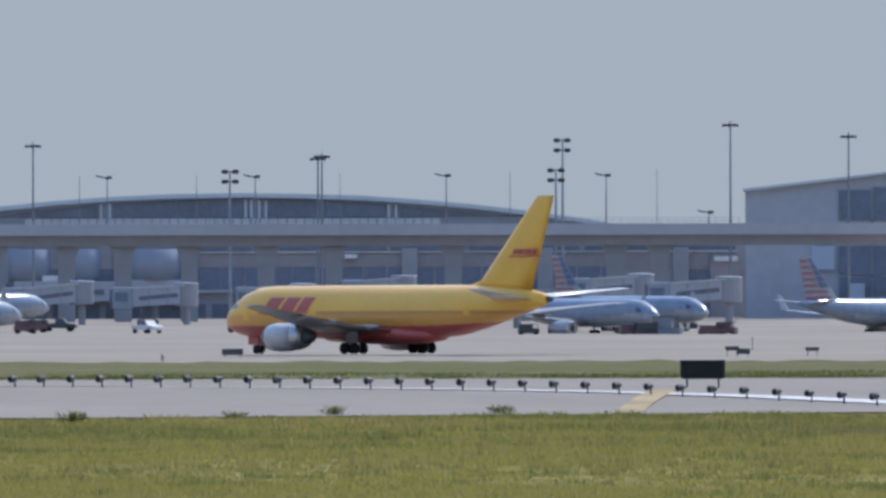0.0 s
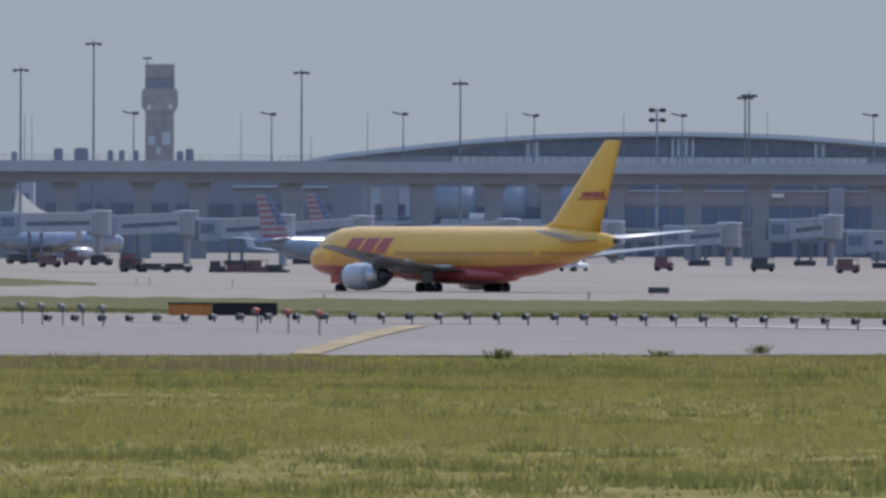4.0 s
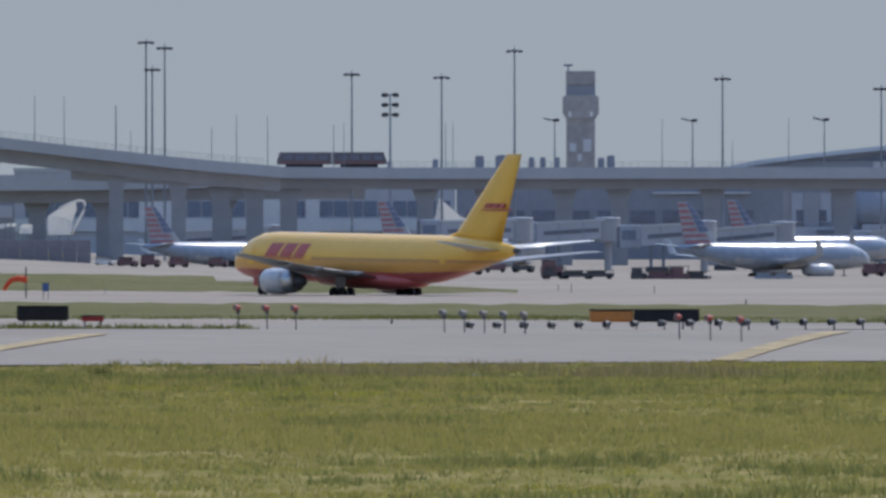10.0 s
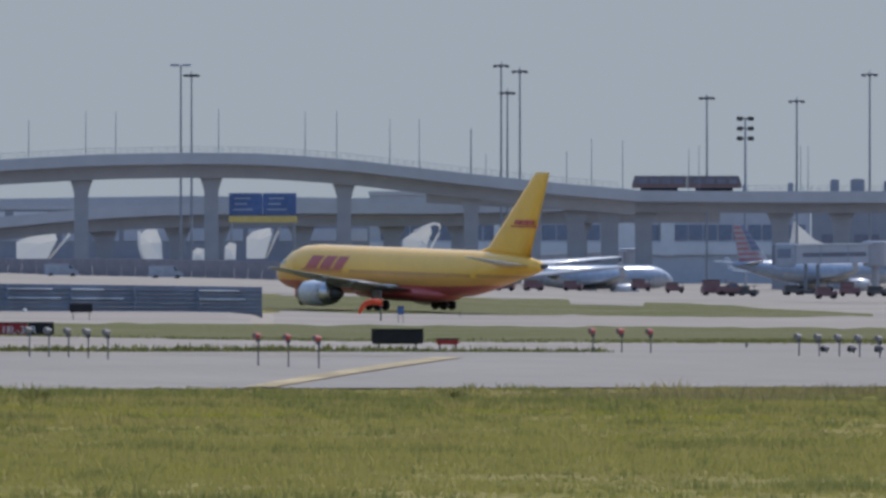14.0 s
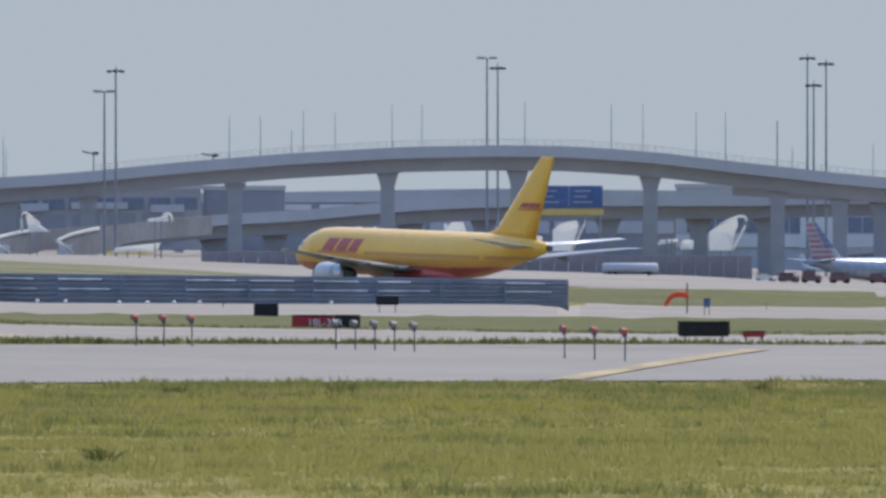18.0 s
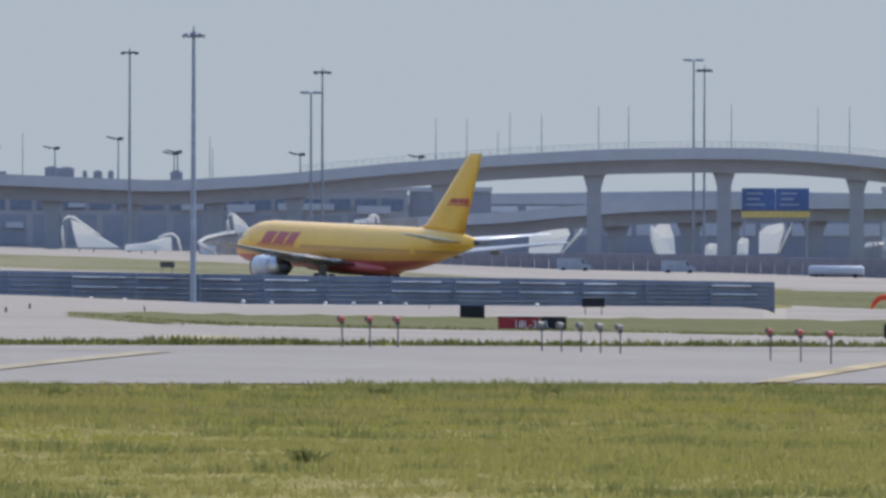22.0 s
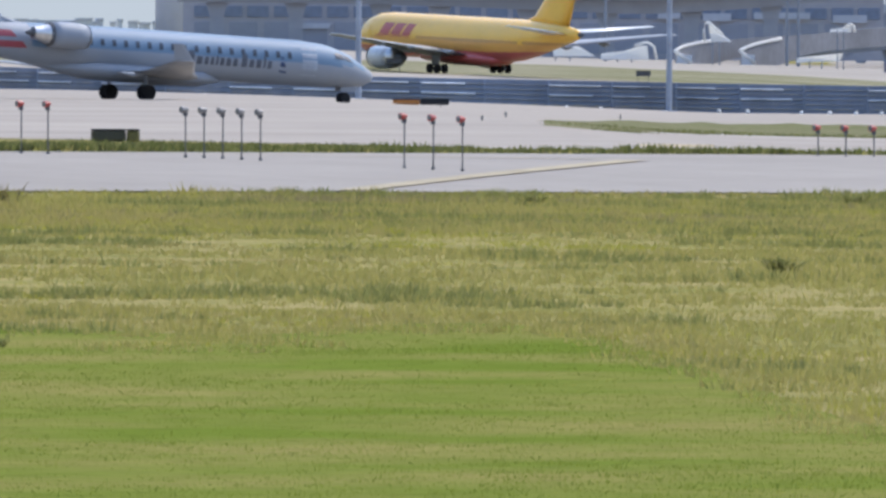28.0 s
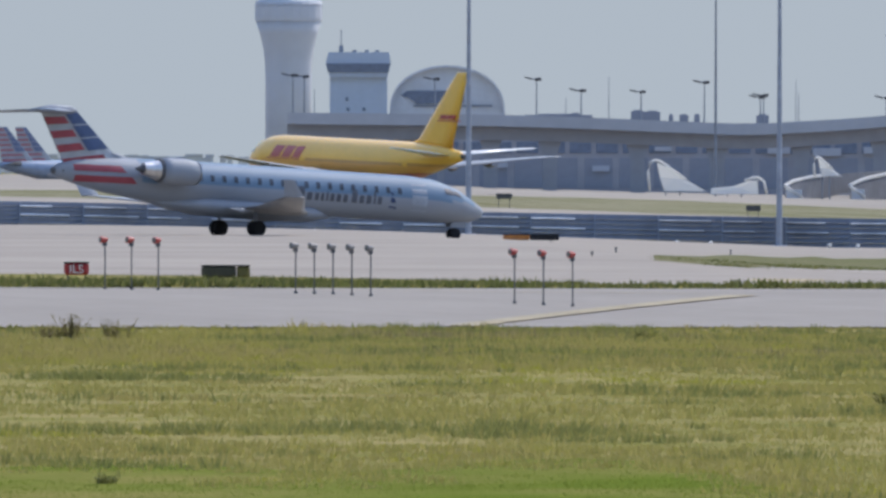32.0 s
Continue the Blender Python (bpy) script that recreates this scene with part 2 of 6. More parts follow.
def tube(points, radii, seg=10, bm=None, cap=True):
    """A round bar through the points, with a radius at each."""
    bm = bm or bmesh.new()
    rings = []
    pts = [Vector(p) for p in points]
    for i, p in enumerate(pts):
        d = (pts[min(i + 1, len(pts) - 1)] - pts[max(i - 1, 0)]).normalized()
        side = d.cross(Vector((0, 0, 1)) if abs(d.z) < 0.95 else Vector((1, 0, 0))).normalized()
        up = side.cross(d)
        r = radii[i] if isinstance(radii, (list, tuple)) else radii
        rings.append([bm.verts.new(p + r * (math.cos(2 * math.pi * k / seg) * side + math.sin(2 * math.pi * k / seg) * up)) for k in range(seg)])
    skin(bm, rings, cap)
    return bm


def skin(bm, rings, cap=True, mat_of=None):
    for a, b in zip(rings, rings[1:]):
        n = len(a)
        for k in range(n):
            f = bm.faces.new((a[k], a[(k + 1) % n], b[(k + 1) % n], b[k]))
            if mat_of:
                f.material_index = mat_of(f.calc_center_median())
    if cap:
        for r in (rings[0], rings[-1]):
            bm.faces.new(r)


def extrude_outline(outline, depth, axis="y", bm=None):
    """A flat outline of (a, b) pairs, thickened: axis y takes (x, z), axis x takes (y, z), axis z takes (x, y)."""
    bm = bm or bmesh.new()
    def place(a, b, c):
        return {"y": (a, c, b), "x": (c, a, b), "z": (a, b, c)}[axis]
    lo, hi = depth
    f0 = [bm.verts.new(place(a, b, lo)) for a, b in outline]
    f1 = [bm.verts.new(place(a, b, hi)) for a, b in outline]
    n = len(outline)
    for k in range(n):
        bm.faces.new((f0[k], f0[(k + 1) % n], f1[(k + 1) % n], f1[k]))
    bm.faces.new(f0), bm.faces.new(f1)
    return bm


# ---- the plan ----


def ease(a, b, x):
    t = min(1.0, max(0.0, (x - a) / (b - a)))
    return t * t * (3 - 2 * t)


def spot(b, d):
    a = TURN + b / FOCUS
    return EYE.x + d * math.sin(a), EYE.y + d * math.cos(a)


def bearing(x, y):
    return FOCUS * (math.atan2(x - EYE.x, y - EYE.y) - TURN), math.hypot(x - EYE.x, y - EYE.y)


def rise(v, d):
    return EYE.z - (v - LEVEL) * d / FOCUS


FENCE_FOOT = [(-4300, 455), (-3250, 463), (-2700, 478), (-2300, 489), (-1850, 497), (-1300, 499), (-909, 500)]       # levels

CLIMB = [(-1750, 1.0), (-1270, 0.775), (-1000, 0.737), (-700, 0.55), (-300, 0.0)]       # how far the land beyond the taxiway rises


def ground_z(x, y):
    """The airfield falls gently to the south-east, with a crowned runway overrun in front and a rise to the east."""
    b, d = bearing(x, y)
    b = min(3500, max(-4500, b))
    south = ease(-30, 30, x)
    if y >= 0:
        near = 0.15 + 0.008 * min(34, y) - 0.0003 * min(34, y) ** 2
    else:
        near = 0.15 + (0.0165 - 0.0105 * south) * max(-34, y) - (0.15 + 0.3 * south) * (min(36.0, -y) / 31) ** 2
    near -= 0.0045 * (min(70, max(-150, x)) + 30) * (1 - ease(520, 700, d))
    fall = 5.5 - 3.6 * ease(-700, -3300, b)
    start = 480 + 370 * ease(-1700, -2700, b)
    z = near * (1 - ease(520, 900, d)) - fall * min(1.0, max(0.0, (d - start) / (1450 - start)))
    climb = between(CLIMB, b)[0]
    z += (0.0045 * climb - 0.0019 * (1 - climb)) * min(400, max(0.0, d - 1450))
    z += 0.75 * ease(-2300, -2700, b) * ease(1500, 1750, d)
    # the taxiway shoulder rises to the foot of the blast fence
    if 1150 < d < 1480 and b < -895:
        z += max(0.0, rise(between(FENCE_FOOT, b)[0], 1450) - z) * ease(1150, 1435, d) * (1 - ease(1452, 1478, d)) * ease(-895, -945, b)
    z += (0.0024 * climb - 0.0012) * min(500, max(0.0, d - 1850))
    return z


def reach(b, v, lo=90.0):
    """How far off the ground lies that is seen at that bearing and level."""
    d = lo
    while d < 2600:
        x, y = spot(b, d)
        if LEVEL + FOCUS * (EYE.z - ground_z(x, y)) / d <= v:
            return d
        d *= 1.004
    return d


def stand(b, d, turn=0.0, z=None, lift=0.0):
    """A pose on the ground at bearing b: x to the right, y away from the eye, then turned."""
    x, y = spot(b, d)
    return pose(x, y, (ground_z(x, y) if z is None else z) + lift, 0, 0, -math.degrees(TURN + b / FOCUS) + turn)


def between(knots, b):
    """Values along bearings, from rows of (bearing, value, ...)."""
    if b <= knots[0][0]:
        return knots[0][1:]
    for p, q in zip(knots, knots[1:]):
        if b <= q[0]:
            t = (b - p[0]) / (q[0] - p[0])
            return [u + (w - u) * t for u, w in zip(p[1:], q[1:])]
    return knots[-1][1:]


def sheet(name, knots, material, lift, step=40, deep=44, wobble=0.0, stop=None):
    """A paved or grown strip over the ground between two levels; knots are (bearing, near level, far level)."""
    bm = bmesh.new()
    rows = []
    b0, b1 = knots[0][0], knots[-1][0]
    n = max(2, int((b1 - b0) / step))
    for i in range(n + 1):
        b = b0 + (b1 - b0) * i / n
        v0, v1 = between(knots, b)
        v1 += wobble * noise.noise((b * 0.02, v0 * 0.1, 3.0))
        v0 += wobble * noise.noise((b * 0.02, v0 * 0.1, 9.0))
        d0, d1 = reach(b, v0), reach(b, v1)
        if stop and b < stop[0]:
            d1 = min(d1, stop[1])
        row = []
        for k in range(deep + 1):
            x, y = spot(b, d0 * (d1 / d0) ** (k / deep))
            row.append(bm.verts.new((x, y, ground_z(x, y) + lift * min(1.0, 0.3 + k / 5))))
        rows.append(row)
    for a, c in zip(rows, rows[1:]):
        for k in range(deep):
            bm.faces.new((a[k], c[k], c[k + 1], a[k + 1]))
    ob = part(name, bm, material, None)
    return ob

# ---- ground ----


def ground_sheet():
    bm = bmesh.new()
    rows = []
    dist = [0.4, 6, 30, 60, 90]
    while dist[-1] < 330:
        dist.append(dist[-1] * 1.025)
    while dist[-1] < 560:
        dist.append(dist[-1] + 2.4)
    while dist[-1] < 1120:
        dist.append(dist[-1] * 1.03)
    while dist[-1] < 1520:
        dist.append(dist[-1] + 8)
    while dist[-1] < 4900:
        dist.append(dist[-1] * 1.04)
    span = [-81555, -70000, -60000, -45000, -30000, -15000, -9000] + list(range(-6000, 5001, 100)) + [8000, 14000, 26000, 40000, 55000, 70000]
    for b in span:
        row = []
        for d in dist:
            x, y = spot(b, d)
            row.append(bm.verts.new((x, y, ground_z(x, y))))
        rows.append(row)
    for a, c in zip(rows, rows[1:] + rows[:1]):
        for k in range(len(dist) - 1):
            bm.faces.new((a[k], c[k], c[k + 1], a[k + 1]))
    bm.faces.new([r[0] for r in rows])
    ob = part("ground", bm, GRASS, None, smooth=True)
    tagged(ob, "dry green and straw-coloured mown grass of an airfield", "ground", kind="structure")


ground_sheet()


def paved(name, label, category, knots, material, lift, **kw):
    return tagged(sheet(name, knots, material, lift, **kw), label, category, kind="structure")


def overrun():
    """The paved overrun ahead of the runway end: 61 m wide, along x."""
    bm = bmesh.new()
    xs = [-420 + 10 * i for i in range(70)]
    ys = [-30.5, -29.5, -28.5, -27.5, -26.5, -24.4] + [-18.3 + 6.1 * i for i in range(9)]
    grid = [[bm.verts.new((x, y + (0.5 * noise.noise((x * 0.15, y, 0)) if abs(y) > 30 else 0), ground_z(x, y) + 0.05)) for y in ys] for x in xs]
    for a, c in zip(grid, grid[1:]):
        for k in range(len(ys) - 1):
            bm.faces.new((a[k], c[k], c[k + 1], a[k + 1]))
    tagged(part("overrun", bm, PAD), "grey concrete runway overrun with yellow chevrons", "overrun", kind="structure")


overrun()
paved("taxiway", "wide pale concrete taxiway between grass strips", "taxiway",
      [(-4300, 546, 446), (-3300, 546, 452), (-2860, 550, 464), (-2500, 556, 472), (-2200, 563, 483), (-1850, 567, 493), (-1300, 565, 497), (-909, 569, 502), (-400, 571, 506), (0, 568, 512), (800, 560, 520), (2600, 556, 524)], CONCRETE, 0.06, deep=110, stop=(-895, 1449))
paved("infield_grass", "dry infield grass strip between two pavements", "grass",
      [(-2160, 522, 516), (-2050, 532, 514), (-1700, 540, 518), (-1250, 546, 521), (-1013, 551, 522), (-700, 556, 525), (-400, 557, 527), (0, 559, 529), (400, 562, 531), (800, 564, 533), (2600, 564, 533)], FARGRASS, 0.1, wobble=4)
paved("apron", "sun-bleached concrete apron in front of the terminal", "apron",
      [(-880, 506, 440), (-500, 509, 455), (0, 515, 462), (500, 520, 470), (1000, 524, 474), (2600, 528, 478)], APRON, 0.03)
paved("infield_patch", "dry olive infield grass between taxiway and apron", "grass",
      [(-1050, 488, 468), (-905, 497, 471), (-746, 503, 474), (-400, 506, 477), (-100, 509, 488), (0, 509, 496), (170, 507, 504)], FARGRASS, 0.09, wobble=3)
paved("far_infield", "bleached olive infield grass behind the blast fence", "grass",
      [(-4300, 446, 396), (-2860, 458, 400), (-2300, 474, 410), (-1700, 488, 426), (-1000, 492, 448)], PALEFIELD, 0.12)
paved("runway_shoulder", "grey concrete shoulder at the runway end", "pavement",
      [(-340, 582, 575), (-300, 582, 568), (-200, 582, 561), (100, 582, 562), (400, 582, 565), (2600, 582, 565)], PAD, 0.07, deep=12)
paved("taxi_line", "faded orange taxi line near the pavement edge", "pavement marking",
      [(-1990, 559, 557.5), (-1925, 560, 557), (-1860, 559, 557.5)], LINE, 0.1, step=20, deep=4)


def terminal_apron():
    bm = bmesh.new()
    rows = [[bm.verts.new((*spot(-5200 + 200 * i, 1960 + 120 * k), 0)) for k in range(18)] for i in range(43)]
    for r in rows:
        for v in r:
            v.co.z = ground_z(v.co.x, v.co.y) + 0.02
    for a, c in zip(rows, rows[1:]):
        for k in range(17):
            bm.faces.new((a[k], c[k], c[k + 1], a[k + 1]))
    tagged(part("terminal_apron", bm, APRON), "pale concrete around and behind the terminals", "apron", kind="structure")


terminal_apron()
paved("service_road", "pale concrete service road", "road",
      [(-4300, 398, 378), (-2900, 398, 380), (-2384, 405, 386), (-1984, 421, 401), (-1700, 433, 411), (-1400, 452, 428), (-1270, 461, 436), (-1000, 466, 441), (-700, 474, 449), (-400, 477, 453), (-100, 481, 460), (200, 485, 466), (300, 480, 472)], APRON, 0.2)
paved("fence_strip", "narrow pale concrete strip behind the blast fence", "pavement",
      [(-4300, 430, 409), (-3300, 432, 412), (-2900, 437, 421), (-2384, 446, 432), (-1984, 455, 445), (-1760, 458, 452)], APRON, 0.2)

# ---- approach lights ----


def approach_lamp(name, label, housing, height):
    ob = thing(name, Matrix(), label, "approach light")
    part("pole", tube([(0, 0, 0), (0, 0, height)], 0.022, 8), DARK, ob)
    part("base_collar", tube([(0, 0, 0), (0, 0, 0.12)], [0.07, 0.05], 8), DARK, ob)
    head = part("lamp_head", tube([(0.07, 0.02, height + 0.06), (-0.02, 0.0, height + 0.05), (-0.15, -0.02, height + 0.05), (-0.18, -0.02, height + 0.05)], [0.06, 0.09, 0.105, 0.10], 12), housing, ob)
    part("lens", tube([(-0.18, -0.02, height + 0.05), (-0.195, -0.02, height + 0.05)], [0.085, 0.07], 12), LENS, head)
    part("bracket", slab(-0.08, 0.05, -0.03, 0.03, height - 0.14, height + 0.0), DARK, head)
    return ob


def approach_lights():
    red = approach_lamp("approach_lamp", "red-headed approach light on a thin dark pole", LAMP_RED, 1.50)
    white = approach_lamp("approach_lamp", "pale-headed approach light on a thin dark pole", LAMP_PALE, 1.42)
    red["group"], white["group"] = "red side row approach lights", "white centreline approach lights"
    used = set()

    def put(proto, x, y, drop=0.0):
        m = pose(x, y, ground_z(x, y) - drop, 0, 0, random.uniform(-8, 8))
        if proto in used:
            copy_thing(proto, m)
        else:
            proto.matrix_basis = m
            used.add(proto)

    for k, tall in ((0, 0.80), (1, 0.60), (2, 0.0)):
        x = -30.48 * k
        for i in range(5):
            put(white, x, -2.058 + 1.029 * i, tall)
        for i in range(3):
            put(red, x, -9.77 - 1.524 * i, tall)
            put(red, x, 9.77 + 1.524 * i, tall)


approach_lights()


def threshold_lights():
    proto = thing("threshold_light", Matrix(), "dark elevated threshold light on a short stub at the pavement edge", "runway light", "threshold light bar")
    part("stub", tube([(0, 0, 0), (0, 0, 0.22)], 0.03, 8), DARK, proto)
    head = part("lamp_head", tube([(0.07, 0.0, 0.32), (-0.04, 0, 0.32), (-0.18, 0, 0.30), (-0.22, 0, 0.30)], [0.06, 0.11, 0.125, 0.11], 12), DARK, proto)
    part("lens", tube([(-0.22, 0, 0.30), (-0.235, 0, 0.30)], [0.11, 0.09], 10), BLACK, head)
    first = True
    for i in range(-14, 30):
        x, y = 30.6, 17.24 - 1.524 * i
        m = pose(x, y, ground_z(x, y) + 0.03, 0, 0, random.uniform(-25, 10))
        if first:
            proto.matrix_basis, first = m, False
        else:
            copy_thing(proto, m)


threshold_lights()


def chevrons():
    """Yellow chevron arms on the overrun, one pair of arms a station."""
    for k in range(-1, 5):
        tip = -30.48 * k + 15
        ob = thing("chevron_marking", Matrix(), "worn yellow chevron painted on the overrun", "pavement marking", "overrun chevrons")
        ob["kind"] = "structure"
        for side in (-1, 1):
            bm = bmesh.new()
            n = 40
            prev = None
            for i in range(n + 1):
                y = side * (1 + 29.2 * i / n)
                x = tip - abs(y) * 1.0
                pair = [bm.verts.new((x + o, y, ground_z(x + o, y) + 0.08)) for o in (-0.6, 0.6)]
                if prev:
                    bm.faces.new((prev[0], prev[1], pair[1], pair[0]))
                prev = pair
            part("arm", bm, LINE if k < 2 else WORN, ob)


def threshold_line():
    """The white line across the pavement at the runway end."""
    bm = bmesh.new()
    prev = None
    for i in range(31):
        y = -30 + 2 * i
        pair = [bm.verts.new((x, y, ground_z(x, y) + 0.08)) for x in (31.6, 34.6)]
        if prev:
            bm.faces.new((prev[0], prev[1], pair[1], pair[0]))
        prev = pair
    tagged(part("threshold_line", bm, MARK), "worn white line across the runway end", "pavement marking", kind="structure")


threshold_line()
chevrons()

# ---- aircraft ----


def fuselage(stations, seg=28, paint=None):
    """Rings along y; stations are (y, half width, half height, centre height)."""
    bm = bmesh.new()
    rings = []
    for y, w, h, z in stations:
        rings.append([bm.verts.new((w * math.cos(2 * math.pi * k / seg), y, z + h * math.sin(2 * math.pi * k / seg))) for k in range(seg)])
    skin(bm, rings, True, paint)
    return bm


def blade(sections, seg=7):
    """A wing or fin skinned over sections of (leading point, trailing point, thickness, up)."""
    bm = bmesh.new()
    rings = []
    for lead, trail, thick, up in sections:
        lead, trail, up = Vector(lead), Vector(trail), Vector(up)
        ring = []
        prof = ((0.0, 0.0), (0.08, 0.5), (0.3, 1.0), (0.65, 0.6), (1.0, 0.04), (0.65, -0.45), (0.3, -0.7), (0.08, -0.45))
        for t, s in prof:
            ring.append(bm.verts.new(lead.lerp(trail, t) + up * s * thick * 0.5))
        rings.append(ring)
    skin(bm, rings)
    return bm


def wheels(parent, x, y, r, w, gap):
    for s in (-1, 1):
        c = x + s * gap
        wheel = part("wheel", tube([(c - w / 2, y, r), (c - w / 2 + 0.05, y, r), (c + w / 2 - 0.05, y, r), (c + w / 2, y, r)], [r * 0.85, r, r, r * 0.85], 18), BLACK, parent, "", False)


def side_w(st, y, z):
    """Half width of a hull at that station and height."""
    for p, q in zip(st, st[1:]):
        if min(p[0], q[0]) <= y <= max(p[0], q[0]):
            t = (y - p[0]) / (q[0] - p[0])
            w, h, c = (p[i] + (q[i] - p[i]) * t for i in (1, 2, 3))
            k = (z - c) / h
            return w * math.sqrt(max(0.0, 1 - k * k))
    return 0.0


def decal(st, corners, material, parent, name, label="", side=-1, n=6, proud=0.03):
    """A painted patch that follows the hull: corners (y, z) as a quad, bottom edge then top edge."""
    bm = bmesh.new()
    (a, b, c, d) = corners          # bottom fore, bottom aft, top aft, top fore
    rows = []
    for i in range(n + 1):
        row = []
        for k in range(n + 1):
            s, t = i / n, k / n
            y = (a[0] * (1 - s) + b[0] * s) * (1 - t) + (d[0] * (1 - s) + c[0] * s) * t
            z = (a[1] * (1 - s) + b[1] * s) * (1 - t) + (d[1] * (1 - s) + c[1] * s) * t
            row.append(bm.verts.new((side * (side_w(st, y, z) + proud), y, z)))
        rows.append(row)
    for p, q in zip(rows, rows[1:]):
        for k in range(n):
            bm.faces.new((p[k], q[k], q[k + 1], p[k + 1]))
    return part(name, bm, material, parent, label)


def freighter():
    """A twin-engined wide-body freighter, 48.5 m long, nose towards +y."""
    ob = thing("cargo_aircraft", Matrix(), "yellow wide-body cargo aircraft with red belly taxiing past the terminal", "aircraft")
    st = [(24.25, 0.10, 0.10, 3.35), (24.0, 0.55, 0.55, 3.38), (23.3, 1.10, 1.12, 3.48), (22.2, 1.62, 1.72, 3.72), (20.6, 2.1, 2.25, 4.0),
          (18.8, 2.4, 2.6, 4.18), (16.5, 2.51, 2.7, 4.25), (8, 2.515, 2.705, 4.25), (-2, 2.515, 2.705, 4.25), (-8, 2.5, 2.70, 4.25), (-11.5, 2.42, 2.55, 4.40),
          (-15, 2.15, 2.15, 4.72), (-18.5, 1.68, 1.62, 5.08), (-21.5, 1.12, 1.12, 5.32), (-23.4, 0.66, 0.70, 5.42), (-24.25, 0.35, 0.38, 5.45)]
    fine = []
    for p, q in zip(st, st[1:]):
        n = max(1, int((p[0] - q[0]) / 0.5))
        for i in range(n):
            fine.append(tuple(p[k] + (q[k] - p[k]) * i / n for k in range(4)))
    fine.append(st[-1])

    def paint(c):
        # amber and orange zones paint in the ground and horizon reflections
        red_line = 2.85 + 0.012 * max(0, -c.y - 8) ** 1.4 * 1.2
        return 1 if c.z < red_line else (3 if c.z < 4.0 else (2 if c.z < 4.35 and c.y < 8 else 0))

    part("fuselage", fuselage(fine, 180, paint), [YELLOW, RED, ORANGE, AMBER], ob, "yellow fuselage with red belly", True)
    part("tail_cone", tube([(0, -24.2, 5.45), (0, -24.9, 5.48)], [0.34, 0.2], 14), DARK, ob)
    # red emblem: slanted blocks and lines
    for i, (f, a) in enumerate(((16.2, 14.0), (13.6, 11.5), (11.1, 9.3))):
        decal(st, ((f, 4.30), (a, 4.30), (a - 1.0, 5.75), (f - 1.0, 5.75)), RED, ob, "emblem_block", "red painted emblem block")
        decal(st, ((-f + 25.6, 4.30), (-a + 25.6, 4.30), (-a + 24.6, 5.75), (-f + 24.6, 5.75)), RED, ob, "emblem_block", side=1)
    for z in (4.02, 4.18):
        decal(st, ((17.0, z), (9.4, z), (9.3, z + 0.09), (16.9, z + 0.09)), RED, ob, "emblem_line")
    decal(st, ((22.6, 4.62), (21.7, 4.62), (21.2, 5.12), (22.0, 5.05)), GLASS, ob, "cockpit_window")
    decal(st, ((21.6, 4.66), (20.9, 4.66), (20.7, 5.16), (21.15, 5.14)), GLASS, ob, "cockpit_window")
    decal(st, ((19.4, 3.4), (18.3, 3.4), (18.3, 5.3), (19.4, 5.3)), YELLOW, ob, "entry_door", proud=0.05)
    decal(st, ((-14.0, 3.9), (-14.9, 3.9), (-14.9, 5.5), (-14.0, 5.5)), YELLOW, ob, "rear_door", proud=0.05)
    # wing box fairing
    part("wing_fairing", fuselage([(9.5, 0.4, 0.3, 1.9), (7.5, 2.2, 0.75, 1.95), (2, 2.75, 1.0, 1.95), (-4, 2.75, 1.0, 1.95), (-7.5, 1.9, 0.7, 1.9), (-9.0, 0.4, 0.3, 1.9)], 24), RED, ob, "", True)
    for s in (-1, 1):
        up = Vector((-s * 0.1, 0, 1))
        wing = part("wing", blade([((s * 2.0, 8.6, 2.45), (s * 2.0, -3.6, 2.25), 1.5, up), ((s * 8.0, 4.6, 3.05), (s * 8.0, -3.9, 2.95), 0.95, up),
                                   ((s * 16.0, -0.8, 4.0), (s * 16.0, -5.8, 3.95), 0.62, up), ((s * 24.0, -5.8, 4.9), (s * 24.0, -8.6, 4.9), 0.3, up), ((s * 24.9, -7.6, 5.0), (s * 24.9, -9.3, 5.0), 0.12, up)]), WINGGREY, ob, "grey swept wing", True)
        part("leading_edge_slat", tube([(s * 3.0, 7.95, 2.5), (s * 8.0, 4.65, 3.02), (s * 16.0, -0.75, 3.97), (s * 23.9, -5.7, 4.87)], [0.18, 0.15, 0.12, 0.08], 8), CHROME, wing, "bare metal leading edge")
        for fx in (5.5, 11.5, 16.5):
            fy = -3.7 - max(0, (fx - 8)) * 0.19
            part("flap_fairing", tube([(s * fx, fy + 1.6, 2.35 + fx * 0.09), (s * fx, fy, 2.2 + fx * 0.09), (s * fx, fy - 1.3, 2.35 + fx * 0.09)], [0.1, 0.28, 0.06], 8), WINGGREY, wing)
        ey = 8.7
        eng = part("engine_cowl", tube([(s * 7.9, ey, 1.72), (s * 7.9, ey - 0.15, 1.72), (s * 7.9, ey - 1.2, 1.72), (s * 7.9, ey - 3.0, 1.72), (s * 7.9, ey - 3.9, 1.74)], [1.20, 1.33, 1.46, 1.42, 1.30], 28), COWL, ob, "pale grey engine cowl", True)
        part("intake_lip", tube([(s * 7.9, ey + 0.02, 1.72), (s * 7.9, ey + 0.18, 1.72), (s * 7.9, ey + 0.03, 1.72), (s * 7.9, ey - 0.9, 1.72)], [1.33, 1.24, 1.12, 1.08], 28, cap=False), CHROME, eng, "", True)
        part("fan", tube([(s * 7.9, ey - 0.7, 1.72), (s * 7.9, ey - 0.4, 1.72), (s * 7.9, ey - 0.1, 1.72)], [1.1, 0.35, 0.02], 20), DARK, eng)
